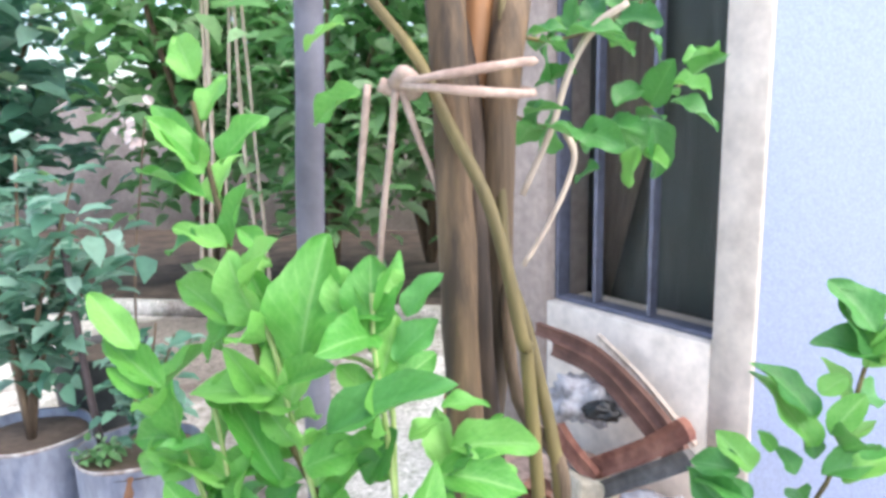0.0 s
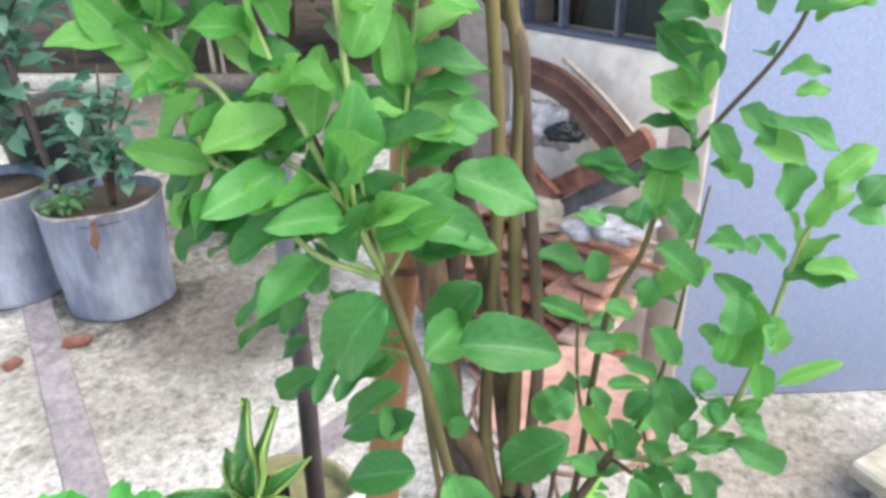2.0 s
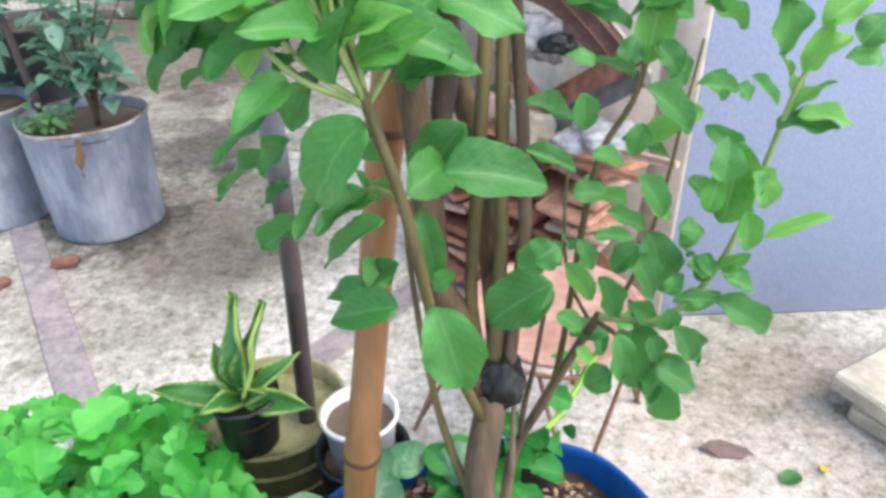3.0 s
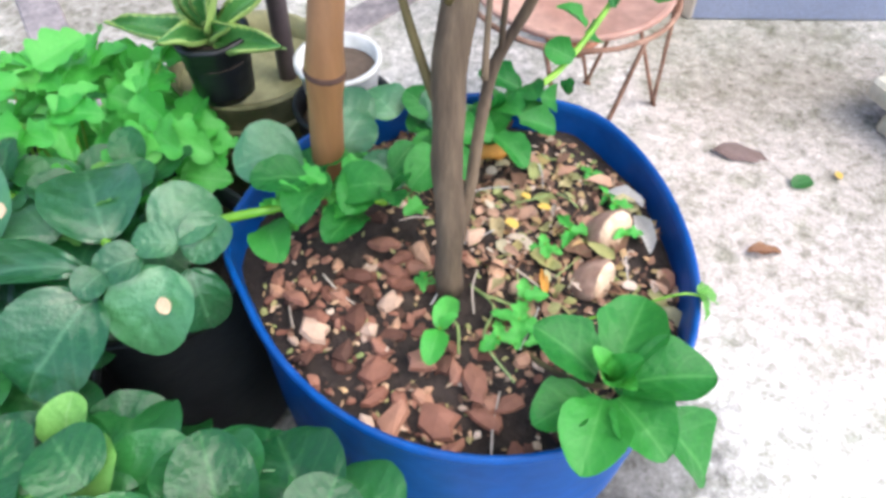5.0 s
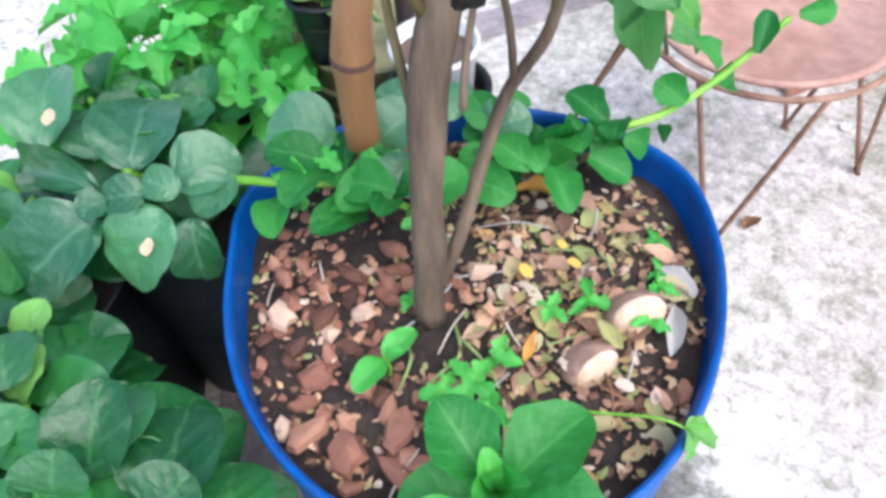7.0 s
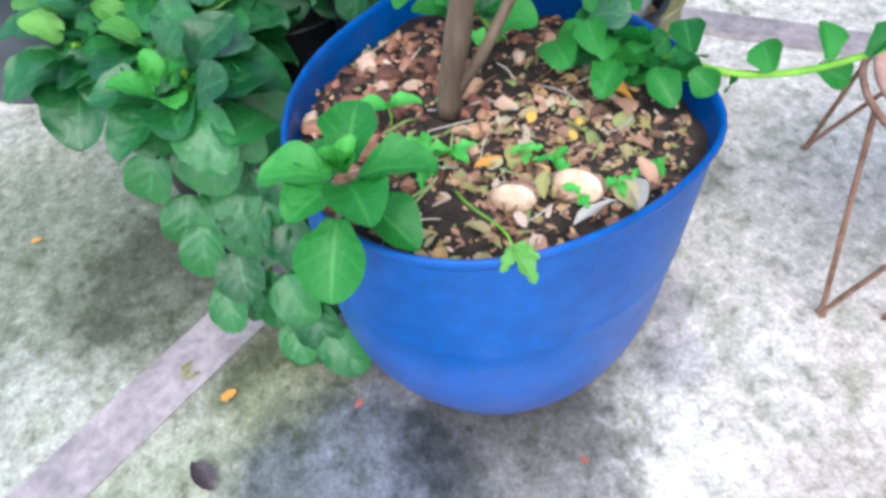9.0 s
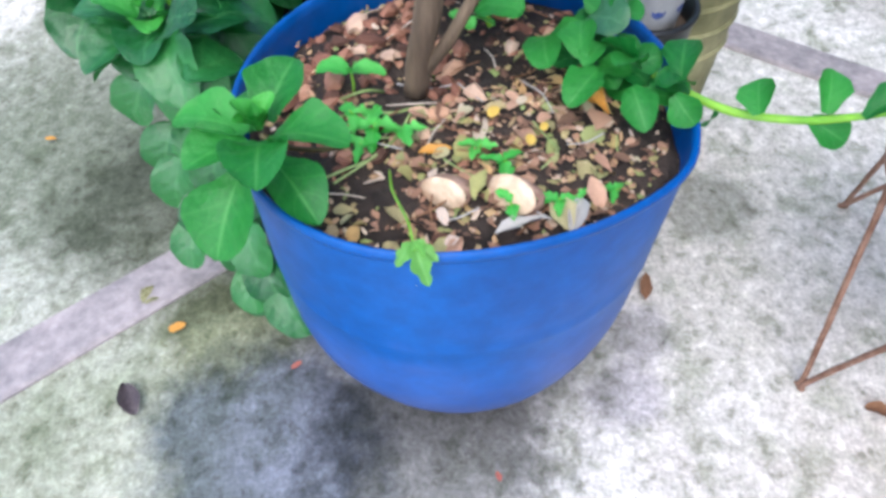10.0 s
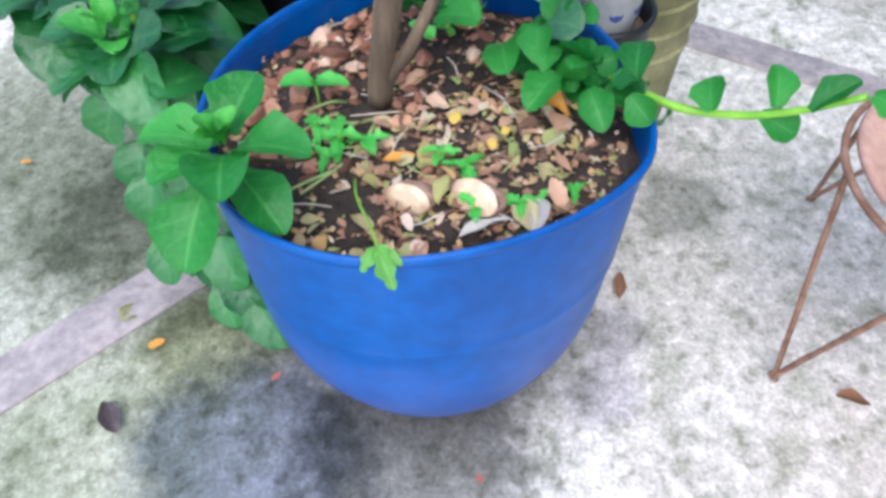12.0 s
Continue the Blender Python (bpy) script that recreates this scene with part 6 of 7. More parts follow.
broad_leaves(lower_leaves, (
    ((0.169, 0.394, 0.400), (0.075, 0.454, 0.380), 0.066),
    ((0.205, 0.402, 0.400), (0.161, 0.485, 0.370), 0.079),
    ((0.186, 0.392, 0.420), (0.147, 0.421, 0.430), 0.055),
    ((0.195, 0.330, 0.410), (0.096, 0.377, 0.400), 0.080),
    ((0.224, 0.349, 0.410), (0.223, 0.389, 0.430), 0.061),
    ((0.293, 0.378, 0.410), (0.264, 0.432, 0.450), 0.057),
    ((0.307, 0.400, 0.400), (0.285, 0.483, 0.380), 0.071),
    ((0.357, 0.385, 0.420), (0.366, 0.418, 0.440), 0.055),
    ((0.296, 0.359, 0.430), (0.290, 0.378, 0.460), 0.050),
    ((0.208, 0.407, 0.390), (0.190, 0.502, 0.330), 0.067),
    ((0.360, 0.418, 0.380), (0.390, 0.425, 0.340), 0.039),
    ((0.350, 0.395, 0.410), (0.300, 0.463, 0.400), 0.072),
    ((0.395, 0.400, 0.385), (0.352, 0.452, 0.385), 0.066),
    ((0.285, 0.385, 0.420), (0.250, 0.452, 0.415), 0.074),
    ((0.345, 0.370, 0.400), (0.410, 0.395, 0.360), 0.060),
), leaf_spin)
spinach("broad glossy spinach leaves filling a slate-grey bag", (-0.40, -0.03, 0.29), 6, 0.13, 0.07, 0.095, 31)
spinach("spinach rosettes with broad glossy leaves over the bag's edge", (0.14, 0.345, 0.29), 7, 0.075, 0.10, 0.095, 4, 0.01)
spinach("broad spinach rosettes spreading over the concrete side of the bag", (0.05, 0.27, 0.29), 6, 0.10, 0.11, 0.105, 12, 0.01)
fall = thing("spinach_plant", "dark spinach shoots trailing down beside the tub to the concrete", "spinach plant", "potted spinach")
for pts in (((0.20, 0.36, 0.30), (0.26, 0.38, 0.31), (0.31, 0.39, 0.24), (0.36, 0.39, 0.13), (0.41, 0.41, 0.05)),):
    part("stem", tube(pts, 0.005, 0.003, 8, 5), thick_green, fall)
ASIDE = Vector((0.012, 0.024, 0))
for b, t, w in (
    ((0.30, 0.36, 0.345), (0.345, 0.335, 0.275), 0.072), ((0.28, 0.40, 0.37), (0.31, 0.445, 0.30), 0.078), ((0.31, 0.41, 0.31), (0.365, 0.425, 0.245), 0.066),
    ((0.325, 0.37, 0.25), (0.37, 0.345, 0.185), 0.066), ((0.345, 0.39, 0.23), (0.40, 0.425, 0.18), 0.060), ((0.27, 0.29, 0.22), (0.31, 0.265, 0.165), 0.060),
    ((0.31, 0.30, 0.20), (0.345, 0.285, 0.135), 0.058), ((0.345, 0.335, 0.18), (0.395, 0.335, 0.13), 0.062), ((0.37, 0.355, 0.155), (0.405, 0.375, 0.095), 0.056),
    ((0.385, 0.385, 0.16), (0.44, 0.405, 0.11), 0.058), ((0.40, 0.40, 0.13), (0.455, 0.425, 0.07), 0.058), ((0.43, 0.42, 0.09), (0.49, 0.455, 0.05), 0.056),
    ((0.40, 0.38, 0.09), (0.45, 0.385, 0.045), 0.048), ((0.35, 0.31, 0.13), (0.40, 0.30, 0.08), 0.050), ((0.25, 0.27, 0.28), (0.275, 0.235, 0.22), 0.060), ((0.33, 0.34, 0.11), (0.37, 0.325, 0.05), 0.048)):
    leaf(fall, Vector(b) + ASIDE, Vector(t) + ASIDE, w, "round", leaf_spin, (0.7, -0.15, 0.65))
rr = random.Random(14)
for i in range(44):
    u, v = rr.random(), rr.uniform(-1, 1)
    p = Vector((0.27 + 0.15 * u + 0.02 * v, 0.375 + 0.05 * u + 0.05 * v, 0.35 - 0.27 * u + rr.uniform(-0.03, 0.02)))
    a, ln = rr.uniform(-1.5, 1.3), rr.uniform(0.05, 0.075) * (1 - 0.25 * u)
    d = Vector((math.cos(a) * 0.7, math.sin(a) * 0.7, rr.uniform(-0.75, -0.1)))
    leaf(fall, p, p + d * ln, ln * rr.uniform(0.78, 0.95), "round", leaf_spin, (0.6, rr.uniform(-0.5, 0.3), 0.7))
rosette("spinach_shoot", "large spinach rosette with a bright young heart over the bag's edge", (0.297, 0.345, 0.375), ((10, 20, 0.074, 0.062, 0.0), (75, 28, 0.078, 0.064, 0.004), (140, 30, 0.070, 0.060, 0.004), (200, 24, 0.072, 0.060, 0.0), (265, 22, 0.072, 0.062, 0.0), (320, 8, 0.078, 0.066, -0.006), (45, -12, 0.08, 0.066, -0.014), (285, -14, 0.08, 0.066, -0.014)), leaf_spin, "spoon", category="spinach plant")
rosette("spinach_shoot", "pale young spinach heart among the older leaves", (0.301, 0.345, 0.385), ((20, 30, 0.05, 0.036, 0.0), (140, 35, 0.045, 0.034, 0.0), (260, 25, 0.05, 0.036, 0.0), (80, 55, 0.036, 0.026, 0.008), (200, 60, 0.034, 0.024, 0.008), (320, 62, 0.03, 0.022, 0.01)), leaf_heart, category="spinach plant")
for x, y, z in ((0.045, 0.575, 0.475), (0.19, 0.535, 0.425), (0.105, 0.40, 0.44)):
    fallen("yellow_petal", x, y, z, 0.02, 0.6, 40, pale_chip, "withered yellowish scrap caught on a spinach leaf", "ovate")


# ---- the light green lobed plant behind the bags ----
def lobed_plant(label, at, n, spread, height, size, seed):
    rnd = random.Random(seed)
    top = thing("lobed_plant", label, "herb", at=at)
    for i in range(n):
        a, r = i * 2.4, spread * math.sqrt((i + 0.3) / n)
        tip = Vector((r * math.cos(a), r * math.sin(a), height * rnd.uniform(0.6, 1.05) * (1 - 0.25 * (r / spread) ** 2)))
        if i % 3 == 0:
            part("stem", tube((Vector((tip.x * 0.15, tip.y * 0.15, -0.02)), Vector((tip.x * 0.5, tip.y * 0.5, tip.z * 0.55)), tip), 0.0022, 0.0012, 6, 3), thick_green, top)
        for j in range(3):
            b = a + (j - 1) * 1.1 + rnd.uniform(-0.3, 0.3)
            ln = size * rnd.uniform(0.7, 1.15)
            d = Vector((math.cos(b), math.sin(b), rnd.uniform(-0.45, 0.5))).normalized()
            leaf(top, tip, tip + d * ln, ln * rnd.uniform(0.7, 0.95), "lobed", leaf_lobed, (rnd.uniform(-0.8, 0.8), rnd.uniform(-0.9, 0.3), 0.9))
    return top


lobed_plant("bright green herb with soft lobed leaves in a dark pot", (-0.04, 0.755, 0.25), 46, 0.16, 0.18, 0.06, 6)
pot("grey_pot", -0.04, 0.79, 0.075, 0.25, grey_tub, "dark grey plastic pot of herbs on the concrete")
lobed_plant("spreading bright green herb with soft lobed leaves", (-0.22, 0.86, 0.16), 40, 0.195, 0.155, 0.06, 16)
pot("black_bag", -0.22, 0.87, 0.12, 0.17, black_bag, "low black bag of herbs on the concrete")

# ---- pots behind the tub ----
bucket = pot("mossy_bucket", 0.10, 0.965, 0.10, 0.36, mossy, "yellowish moss-stained plastic bucket", fill=mossy, flare=0.85)
for z in (0.235, 0.275, 0.315):
    r = 0.1 * (0.85 + 0.15 * z / 0.36)
    part("rib", lathe([(r - 0.001, z - 0.006), (r + 0.003, z - 0.003), (r + 0.004, z), (r + 0.003, z + 0.003), (r - 0.001, z + 0.006)], 36), mossy, bucket)
pot("black_pot", 0.243, 0.895, 0.058, 0.362, black_bag, "narrow black pot standing behind the tub", flare=0.85)


def make_cup():
    top = thing("white_cup", "white plastic cup with blue spots, filled with soil", "cup", at=(0.243, 0.895, 0.331))
    cup = part("body", lathe([(0, 0.001), (0.036, 0.001), (0.038, 0.004), (0.046, 0.085), (0.05, 0.088), (0.05, 0.093), (0.045, 0.093), (0.042, 0.07)], 32), white_plastic, top)
    d = bmesh.new()
    bmesh.ops.create_circle(d, cap_ends=True, segments=24, radius=0.0435)
    bmesh.ops.translate(d, vec=(0, 0, 0.076), verts=d.verts)
    part("soil_fill", d, earth, top, "brown soil")
    for a in (-1.9, -0.9, 0.1, 0.9):
        b = bmesh.new()
        bmesh.ops.create_uvsphere(b, u_segments=12, v_segments=8, radius=0.009)
        o = part("blue_spot", b, blue_plastic, cup, "round blue printed spot")
        o.matrix_basis = pose(0.0405 * math.cos(a), 0.0405 * math.sin(a), 0.045, 0, 0, math.degrees(a)) @ Matrix.Diagonal((0.15, 1, 1.2, 1))


make_cup()


def edged_leaf(name, body, margin):
    """A fleshy leaf, darker down the middle, with a pale toothed margin by its own map."""
    m = Mat(name, 0.4, 0, 0.5)
    sep = m.t.nodes.new("ShaderNodeSeparateXYZ")
    m.link(m.t.nodes.new("ShaderNodeTexCoord").outputs["UV"], sep.inputs[0])
    across = m.math("ABSOLUTE", m.math("SUBTRACT", sep.outputs[0], 0.5))
    tooth = m.math("ADD", across, m.math("MULTIPLY", m.math("SINE", m.math("MULTIPLY", sep.outputs[1], 70.0)), 0.03))
    spots = m.ramp(m.noise(40, 2), (0.55, (0, 0, 0)), (0.66, (0.4, 0.4, 0.4)))
    m.colour(m.mix(m.ramp(tooth, (0.36, (0, 0, 0)), (0.46, (1, 1, 1))), m.mix(spots, body, margin), margin))
    m.bump(m.noise(60, 3), 0.2, 0.001)
    return m


aloe_m = edged_leaf("fleshy_leaf", (0.05, 0.20, 0.045), (0.30, 0.44, 0.12))


def make_aloe():
    bag = pot("black_bag", 0.098, 0.892, 0.04, 0.085, black_bag, "small black polythene bag holding a succulent", flare=0.85)
    bag.location.z = 0.361
    top = thing("succulent", "upright succulent with thick pale-edged green leaves", "succulent", at=(0.098, 0.892, 0.432))
    for az, el, ln, w in ((120, 82, 0.14, 0.038), (20, 80, 0.136, 0.032), (195, 22, 0.115, 0.034), (150, 55, 0.085, 0.030), (345, 14, 0.095, 0.034), (300, 50, 0.07, 0.022), (30, 42, 0.09, 0.022), (250, 35, 0.08, 0.024)):
        a, e = radians(az), radians(el)
        d = Vector((math.cos(a) * math.cos(e), math.sin(a) * math.cos(e), math.sin(e)))
        o = leaf(top, d * 0.006, d * ln, w, "lance", aloe_m, Vector((0, -0.6, 0.8)))
        o.modifiers.new("thick", "SOLIDIFY").thickness = 0.1


make_aloe()


def make_post():
    top = thing("pipe_post", "slim grey and brown pipe post standing in the mossy bucket", "post", at=(0.14, 0.97, 0.02))
    part("lower_pipe", tube(((0, 0, 0), (0.006, 0, 0.3), (0.015, 0, 0.54), (0.017, 0, 0.70)), 0.0125, 0.0125, 14, 3, rough=0.05), pipe_m, top, "dark brown lower pipe")
    part("upper_pipe", tube(((0.017, 0, 0.69), (0.018, 0, 0.8), (0.023, 0, 1.15), (0.033, 0, 1.36), (0.04, 0, 1.9)), 0.0145, 0.0145, 14, 3), pipe_grey, top, "faded grey upper pipe")


make_post()


# ---- rusty wire stand ----
def make_stand():
    c = Vector((0.508, 1.275, 0))
    top = thing("wire_stand", "rusty wire stand with a faded pink round plate on top", "stand", at=c)
    plate = lathe([(0, 0.312), (0.14, 0.312), (0.153, 0.314), (0.158, 0.32), (0.156, 0.326), (0.145, 0.322), (0.14, 0.318), (0, 0.318)], 48)
    part("plate", plate, pink_plate, top, "faded pink round plate")
    ring = [Vector((0.165 * math.cos(a), 0.165 * math.sin(a), 0.308)) for a in [2 * math.pi * k / 24 for k in range(25)]]
    part("ring", tube(ring, 0.0042, 0.0042, 8, 3, rough=0.2), rust, top)
    for fx, fy in ((0.552, 1.116), (0.70, 1.395), (0.247, 1.281), (0.57, 1.44)):
        f = Vector((fx, fy, 0.004)) - c
        out = Vector((f.x, f.y, 0)).normalized()
        s = Vector((-out.y, out.x, 0))
        a, b = out * 0.145 + s * 0.075 + Vector((0, 0, 0.308)), out * 0.145 - s * 0.075 + Vector((0, 0, 0.308))
        part("hairpin_leg", tube((a, a.lerp(f, 0.5), f + (a - f) * 0.05, f + s * 0.006, f - s * 0.006, f + (b - f) * 0.05, b.lerp(f, 0.5), b), 0.0038, 0.0038, 8, 6, rough=0.25), rust, top)
    return top


make_stand()


# ---- rubble by the house wall ----
def brick(size, m, at, turn, label="reddish fired clay brick in the rubble heap", name="brick", tilt=(0, 0)):
    ob = part(name, box(size, 0.006, jitter=0.004 if size[2] < 0.03 else 0.014), m, smooth=False)
    ob.matrix_basis = pose(*at, tilt[0], tilt[1], turn)
    return tagged(ob, label, "brick", "rubble at the wall")


def make_rubble():
    """Thin clay tiles stacked in loose layers along the wall, larger pieces and sacks on top."""
    rnd = random.Random(21)
    for layer in range(15):
        s = 0.05
        while s < 0.54:
            ln = rnd.uniform(0.08, 0.17)
            out = 0.13 + rnd.uniform(-0.02, 0.07) + 0.005 * (14 - layer)
            p = CORNER + ALONG * (s + ln / 2) + Vector((-0.704, -0.71, 0)) * out
            if rnd.random() < 0.9 or layer < 2:
                brick((ln, rnd.uniform(0.09, 0.17), rnd.uniform(0.014, 0.021)), clay, (p.x, p.y, layer * 0.0295), WALL_TURN + rnd.uniform(-22, 22), "thin reddish clay tile stacked in the rubble heap", "clay_tile", (rnd.uniform(-4, 4), rnd.uniform(-4, 4)))
            s += ln * rnd.uniform(0.85, 1.05)
    brick((0.12, 0.10, 0.06), clay, (0.43, 1.83, 0.45), WALL_TURN + 20, tilt=(0, -8))
    brick((0.13, 0.10, 0.07), slab_m, (0.47, 1.76, 0.43), WALL_TURN - 20, "pale broken block in the rubble", tilt=(4, 6))


make_rubble()
for x, y, size, turn in ((-0.81, 1.81, (0.075, 0.045, 0.02), 20), (-0.93, 1.70, (0.05, 0.04, 0.018), 70)):
    ob = part("brick_chip", box(size, 0.006, jitter=0.008), red_block, smooth=False)
    ob.matrix_basis = pose(x, y, 0.0, 0, 0, turn)
    tagged(ob, "broken orange-red brick chip lying by the cans", "brick chip", "brick chips on the concrete")


def strip(points, wide, thick, m, label):
    """A long bent strip of bark-brown clay leaning on the wall."""
    bm = bmesh.new()
    rows = []
    pts = spline(points, 6)
    n = Vector((-0.704, -0.71, 0))
    for i, p in enumerate(pts):
        d = (pts[min(i + 1, len(pts) - 1)] - pts[max(i - 1, 0)]).normalized()
        up = n.cross(d).normalized()
        if up.z < 0:
            up = -up
        rows.append([bm.verts.new(p + up * wide * a + n * thick * b) for a, b in ((-0.5, -0.5), (-0.2, -0.9), (0.2, -0.9), (0.5, -0.5), (0.5, 0.5), (0.2, 0.2), (-0.2, 0.2), (-0.5, 0.5))])
    for a, b in zip(rows, rows[1:]):
        for k in range(8):
            bm.faces.new((a[k], a[(k + 1) % 8], b[(k + 1) % 8], b[k]))
    bm.faces.new(rows[0])
    bm.faces.new(rows[-1][::-1])
    bmesh.ops.recalc_face_normals(bm, faces=bm.faces)
    tagged(part("curved_strip", bm, m, smooth=False), label, "roof tile", "rubble at the wall")


strip(((0.36, 1.965, 0.765), (0.482, 1.857, 0.75), (0.566, 1.773, 0.70), (0.623, 1.717, 0.648), (0.668, 1.672, 0.59)), 0.030, 0.016, brown_clay, "long curved dark brown strip leaning on the rubble")
strip(((0.40, 1.91, 0.735), (0.49, 1.835, 0.715), (0.56, 1.765, 0.665), (0.64, 1.69, 0.585)), 0.034, 0.016, brown_clay, "long curved brown clay strip leaning on the rubble")
strip(((0.470, 1.768, 0.500), (0.544, 1.696, 0.571), (0.603, 1.638, 0.632), (0.650, 1.591, 0.690)), 0.046, 0.020, red_block, "slanting dull red roof tile lying on the rubble")
strip(((0.492, 1.735, 0.468), (0.554, 1.672, 0.536), (0.613, 1.614, 0.596), (0.655, 1.572, 0.640)), 0.036, 0.020, grey_tile, "slanting weathered grey roof tile lying on the rubble")
strip(((0.385, 1.825, 0.620), (0.439, 1.772, 0.552), (0.492, 1.720, 0.508)), 0.038, 0.018, red_block, "short slanting reddish roof tile lying on the rubble")
strip(((0.362, 1.834, 0.520), (0.428, 1.769, 0.478), (0.475, 1.722, 0.462)), 0.032, 0.018, grey_tile, "short grey-brown roof tile lying on the rubble")
strip(((0.462, 1.708, 0.456), (0.552, 1.618, 0.478), (0.638, 1.533, 0.502), (0.713, 1.458, 0.516)), 0.014, 0.012, clay, "thin orange-red clay bar lying over the rubble")
strip(((0.515, 1.640, 0.440), (0.592, 1.565, 0.454), (0.681, 1.477, 0.472)), 0.013, 0.012, clay, "thin orange-red clay bar sticking out of the rubble")
strip(((0.50, 1.885, 0.775), (0.581, 1.815, 0.712), (0.639, 1.757, 0.656), (0.69, 1.712, 0.60)), 0.012, 0.012, dry_twig, "thin bent pale brown strip leaning on the wall")


def lump(name, at, size, m, label, seed, category, amp=0.42):
    bm = bmesh.new()
    bmesh.ops.create_icosphere(bm, subdivisions=4, radius=1)
    for v in bm.verts:
        n = noise.noise(v.co * 1.6 + Vector((seed, 0, 0))) * amp + noise.noise(v.co * 5 + Vector((0, seed, 0))) * amp * 0.55 - abs(noise.noise(v.co * 9 + Vector((seed, seed, 0)))) * amp * 0.5
        v.co = Vector((v.co.x * size[0], v.co.y * size[1], max(v.co.z, -0.6) * size[2])) * (1 + n)
    ob = part(name, bm, m)
    ob.location = at
    return tagged(ob, label, category)


lump("white_sack", (0.47, 1.835, 0.635), (0.085, 0.07, 0.06), bag_white, "crumpled white woven sack stuffed into the rubble", 2, "sack")
lump("white_sack", (0.60, 1.60, 0.505), (0.085, 0.06, 0.034), bag_white, "small crumpled whitish sack in the rubble", 5, "sack")
# black lump added in place of the sack's dark hole
lump("black_rag", (0.505, 1.765, 0.642), (0.036, 0.026, 0.024), black_bag, "black lump standing in for the dark hole in the sack", 7, "rag")

# cream tile slabs at the edge of the yard
for i, (x, y, z, turn, tilt) in enumerate(((1.37, 1.39, 0.0, 40, 0), (1.335, 1.40, 0.054, 34, 1.6))):
    ob = part("tile_slab", box((0.42, 0.32, 0.045), 0.007, jitter=0.005), slab_m, smooth=False)
    ob.matrix_basis = pose(x, y, z, tilt, -tilt, turn)
    tagged(ob, "cream broken slab in a low stack on the concrete", "slab", "stacked slabs")


# ---- shrubs in the cans, beds and thicket ----
def bush(name, label, at, n, spread, height, size, m, seed, shape="ovate", ratio=0.55, trunk=0.008, category="shrub", lowest=0.25):
    """A shrub of several limbs carrying many single leaves joined to one crown of uneven outline."""
    rnd = random.Random(seed)
    top = thing(name, label, category, at=at)
    limbs = []
    tb = bmesh.new()
    for i in range(6):
        a = i * 2.4 + rnd.uniform(-0.4, 0.4)
        r = spread * rnd.uniform(0.35, 0.95)
        e = Vector((r * math.cos(a), r * math.sin(a), height * rnd.uniform(0.65, 1.0)))
        pts = (Vector((0, 0, 0)), Vector((e.x * 0.25, e.y * 0.25, e.z * 0.45)), e)
        tube(pts, trunk, trunk * 0.35, 6, 4, tb)
        limbs.append(spline(pts, 6))
    part("limb", tb, bark_m, top)
    verts, faces = [], []
    for i in range(n):
        ln = rnd.choice(limbs)
        k = rnd.uniform(lowest, 1) ** 0.7
        p = ln[min(int(k * (len(ln) - 1)), len(ln) - 1)] + Vector((rnd.gauss(0, 1), rnd.gauss(0, 1), rnd.gauss(0, 0.8))) * spread * 0.22
        a, el, s = rnd.uniform(0, 6.283), rnd.uniform(-0.6, 0.5), size * rnd.uniform(0.55, 1.2)
        d = Vector((math.cos(a) * math.cos(el), math.sin(a) * math.cos(el), math.sin(el)))
        x = d.cross(Vector((rnd.uniform(-0.6, 0.6), rnd.uniform(-0.6, 0.6), 1))).normalized() * s * ratio * 0.5
        z = x.cross(d).normalized() * s * 0.12
        o = len(verts)
        verts += [p, p + d * s * 0.3 + x * 0.9 + z, p + d * s * 0.3, p + d * s * 0.3 - x * 0.9 + z, p + d * s * 0.7 + x * 0.75 + z * 0.6, p + d * s * 0.7 - z * 0.4, p + d * s * 0.7 - x * 0.75 + z * 0.6, p + d * s - z * 1.4]
        faces += [(o, o + 1, o + 2), (o, o + 2, o + 3), (o + 1, o + 4, o + 5, o + 2), (o + 2, o + 5, o + 6, o + 3), (o + 4, o + 7, o + 5), (o + 5, o + 7, o + 6)]
    me = bpy.data.meshes.new("crown")
    me.from_pydata(verts, [], faces)
    me.polygons.foreach_set("use_smooth", [True] * len(me.polygons))
    tagged(part("crown", me, m, top), kind="stuff")
    return top


def crown_material(name, dark, mid, light, glow=0.3):
    m = Mat(name, 0.5, 0, 0.4)
    c = m.ramp(m.island(), (0.0, dark), (0.5, mid), (1.0, light))
    m.colour(m.mix(1.0, c, m.ramp(m.noise(25, 3), (0.3, (0.75,) * 3), (0.7, (1.15,) * 3)), "MULTIPLY"))
    tr = m.t.nodes.new("ShaderNodeBsdfTranslucent")
    m.link(c, tr.inputs["Color"])
    sh = m.t.nodes.new("ShaderNodeMixShader")
    sh.inputs[0].default_value = glow
    m.link(m.b.outputs[0], sh.inputs[1])
    m.link(tr.outputs[0], sh.inputs[2])
    m.link(sh.outputs[0], m.t.nodes["Material Output"].inputs["Surface"])
    return m


dusky = crown_material("dusky_foliage", (0.08, 0.22, 0.15), (0.17, 0.36, 0.25), (0.34, 0.52, 0.43), 0.4)
fresh = crown_material("fresh_foliage", (0.14, 0.36, 0.13), (0.26, 0.52, 0.22), (0.5, 0.7, 0.44), 0.5)

bush("potted_shrub", "dusky green shrub growing in a galvanised can", (-0.76, 2.06, 0.32), 150, 0.16, 0.42, 0.07, dusky, 1, ratio=0.6)
bush("potted_shrub", "tall dusky green shrub growing in a galvanised can", (-1.185, 2.1, 0.32), 420, 0.30, 0.95, 0.10, dusky, 2, ratio=0.6, trunk=0.012)
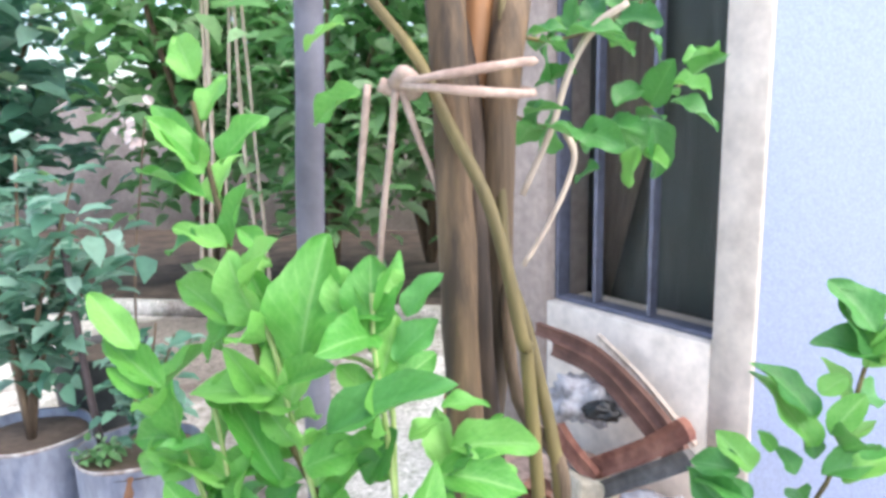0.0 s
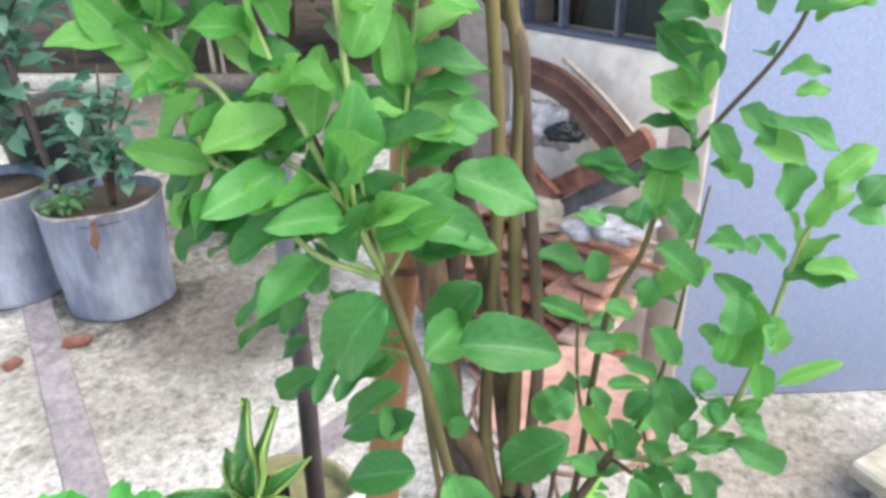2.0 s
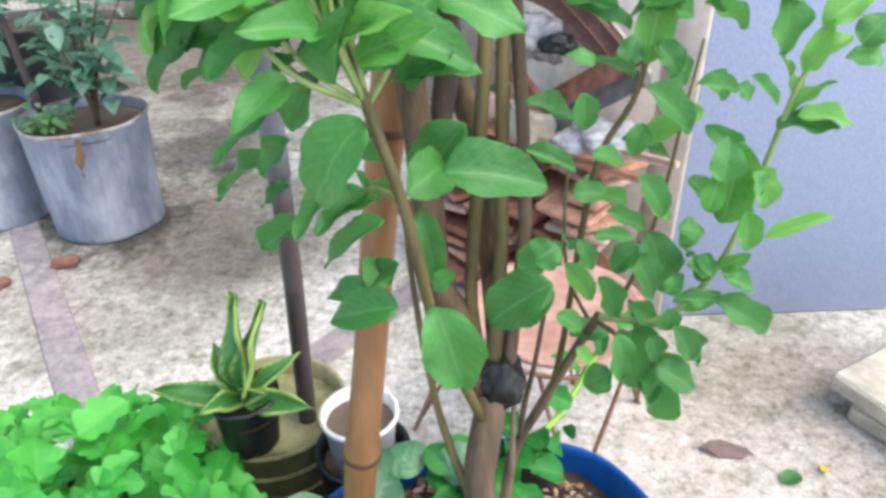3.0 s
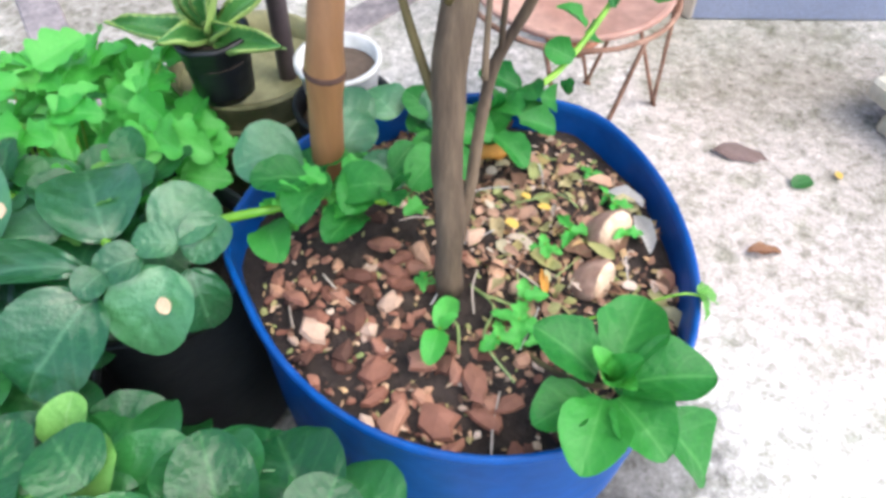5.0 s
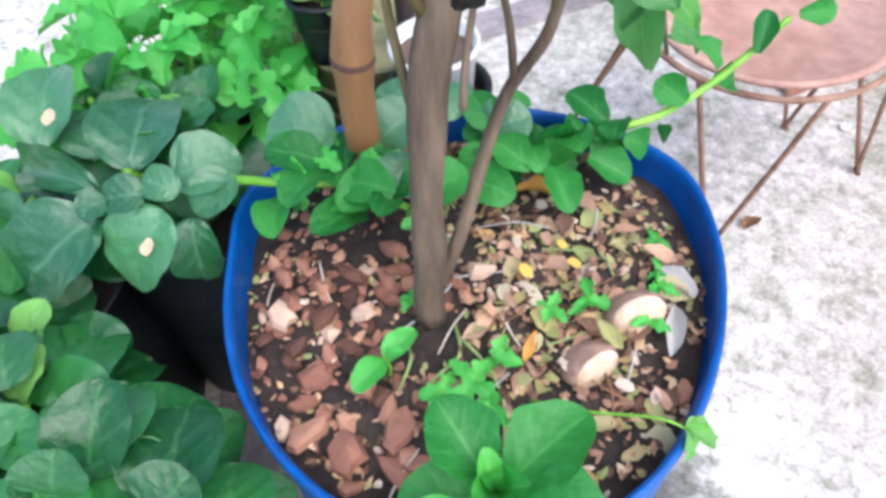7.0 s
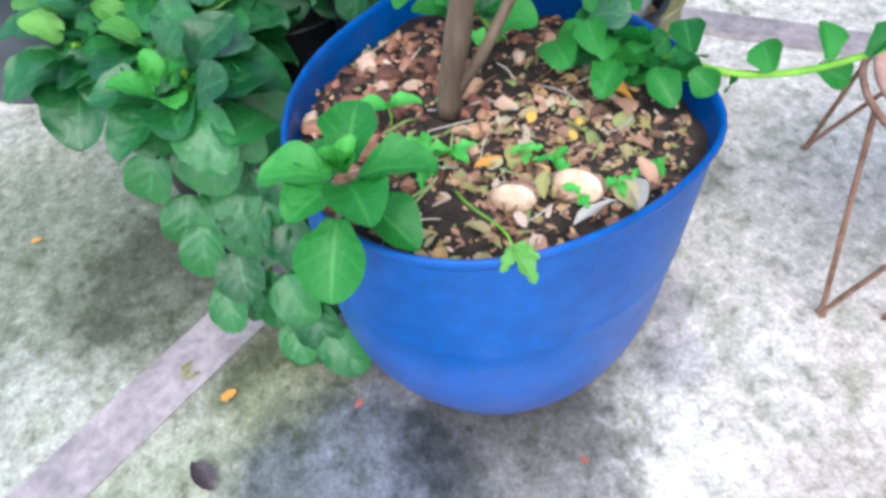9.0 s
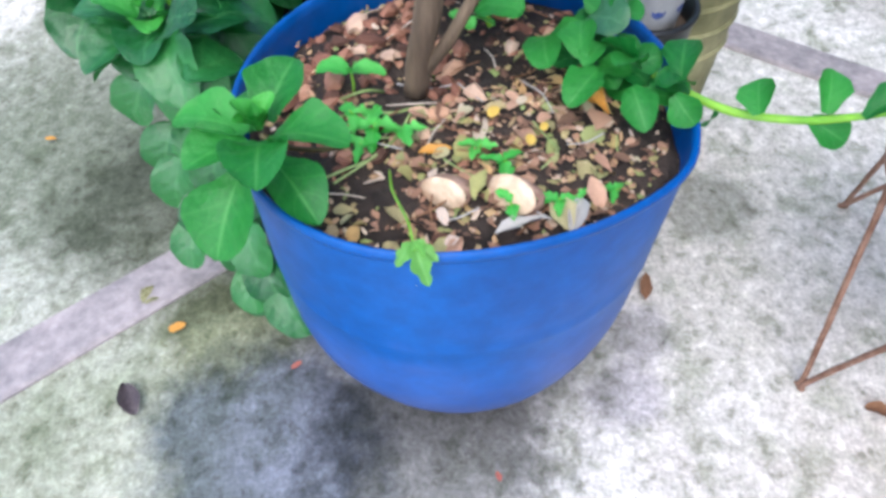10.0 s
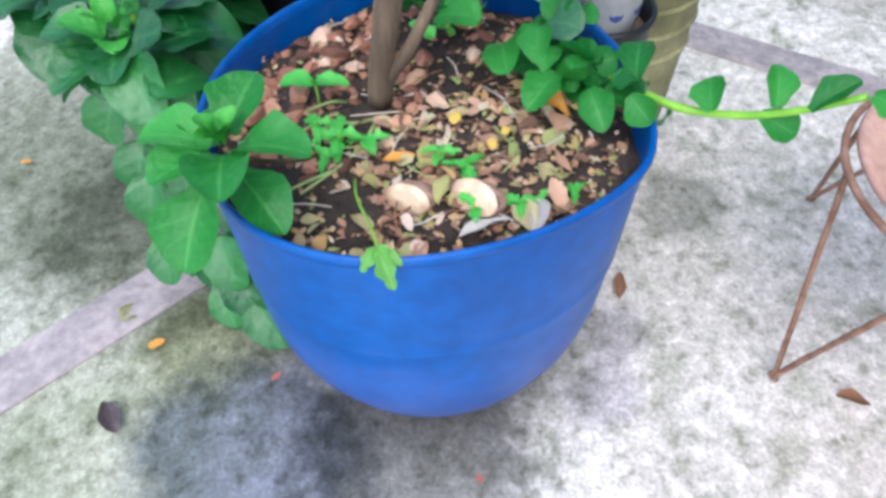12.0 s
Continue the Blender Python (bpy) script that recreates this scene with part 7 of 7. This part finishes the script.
bush("garden_shrub", "fresh green leafy shrub in the bed behind the yard", (-1.2, 5.1, 0.0), 1400, 1.0, 3.0, 0.22, fresh, 4, trunk=0.03)
bush("garden_shrub", "dense green shrub in the bed behind the yard", (0.2, 5.2, 0.0), 1400, 1.2, 3.2, 0.24, fresh, 5, trunk=0.03)
bush("garden_shrub", "tall green shrub at the back of the bed", (-2.4, 5.6, 0.0), 1700, 1.4, 3.6, 0.26, fresh, 6, trunk=0.04)
bush("garden_shrub", "tall dusky shrub at the back of the bed", (-3.9, 5.0, 0.0), 1500, 1.3, 3.2, 0.26, dusky, 7, trunk=0.04)
bush("garden_shrub", "tall green shrub at the far end of the bed", (-0.7, 6.3, 0.0), 900, 1.6, 3.9, 0.3, fresh, 8, trunk=0.04)

def sapling(x, y, r, lean, seed):
    rnd = random.Random(seed)
    pts = [(x - 0.1 + lean * z + rnd.uniform(-0.02, 0.02), y, z) for z in (0.02, 0.5, 1.0, 1.5, 2.0, 2.6, 3.3)]
    tagged(part("dry_sapling", tube(pts, r, r * 0.7, 8, 5, rough=0.5), dry_twig), "dry pale brown leafless sapling standing in the bed", "sapling", "dry saplings in the bed")


for x, r, lean in ((-1.92, 0.014, 0.085), (-1.84, 0.017, 0.06), (-1.74, 0.012, 0.09), (-1.5, 0.016, -0.02), (-1.42, 0.012, -0.03)):
    sapling(x, 4.72, r, lean, int(-x * 100))

# pale blossom among the shrubs behind the cans
bl = thing("blossom_cluster", "pale pinkish-white blossoms on a thin stem behind the cans", "blossom")
part("stem", tube(((-1.35, 2.92, 0.0), (-1.33, 2.92, 0.6), (-1.25, 2.91, 1.05), (-1.2, 2.9, 1.3)), 0.006, 0.003, 7, 4), bark_m, bl)
rr = random.Random(41)
for cx, cz, n in ((-1.27, 1.237, 11), (-1.145, 1.308, 7)):
    for i in range(n):
        p = Vector((cx + rr.uniform(-0.05, 0.05), 2.9 + rr.uniform(-0.04, 0.04), cz + rr.uniform(-0.05, 0.05)))
        d = Vector((rr.uniform(-1, 1), rr.uniform(-1, 0.2), rr.uniform(-0.5, 1))).normalized()
        leaf(bl, p, p + d * 0.045, 0.035, "round", petal_m, (0, -1, 0.3), name="petal")

# dark earth bed behind a low cement kerb
bm = box((9.0, 3.4, 0.05), 0.02)
bed = tagged(part("ground_bed", bm, earth), "dark bare earth bed under the shrubs", "bed", kind="structure")
bed.matrix_basis = pose(-2.4, 6.35, -0.01, 0, 0, 0)
bm = box((9.0, 0.09, 0.10), 0.012, jitter=0.004)
kerb = tagged(part("kerb", bm, concrete), "low weathered concrete kerb of the bed", "kerb", kind="structure")
kerb.matrix_basis = pose(-2.4, 4.6, 0, 0, 0, 0)
bm = box((14.0, 0.14, 1.75), 0.01)
back = tagged(part("wall_back", bm, two_tone("grey_block_wall", (0.3, 0.25, 0.23), (0.48, 0.41, 0.38), 3, 0.9, 0.4, 0.003, 30)), "grey-brown weathered yard wall behind the thicket", "wall", kind="structure")
back.matrix_basis = pose(-2.5, 8.2, 0, 0, 0, 0)

pot("grey_tub", -1.15, 2.42, 0.16, 0.52, grey_tub, "dark grey plastic tub behind the cans")
tagged(part("dark_stake", tube(((-0.93, 2.08, 0.30), (-0.97, 2.09, 0.6), (-1.0, 2.1, 1.0)), 0.011, 0.011, 10, 3), pipe_m), "thin dark stake standing in the can", "stake")
bush("small_weed", "low bright green weeds sprouting in the can", (-0.88, 2.0, 0.328), 60, 0.07, 0.05, 0.04, fresh, 31, trunk=0.002, category="weed")
o = fallen("dead_leaf", -0.70, 1.872, 0.355, 0.1, 0.42, 165, brown_leaf, "withered brown leaf hanging over the can's lip", "ovate", -70)
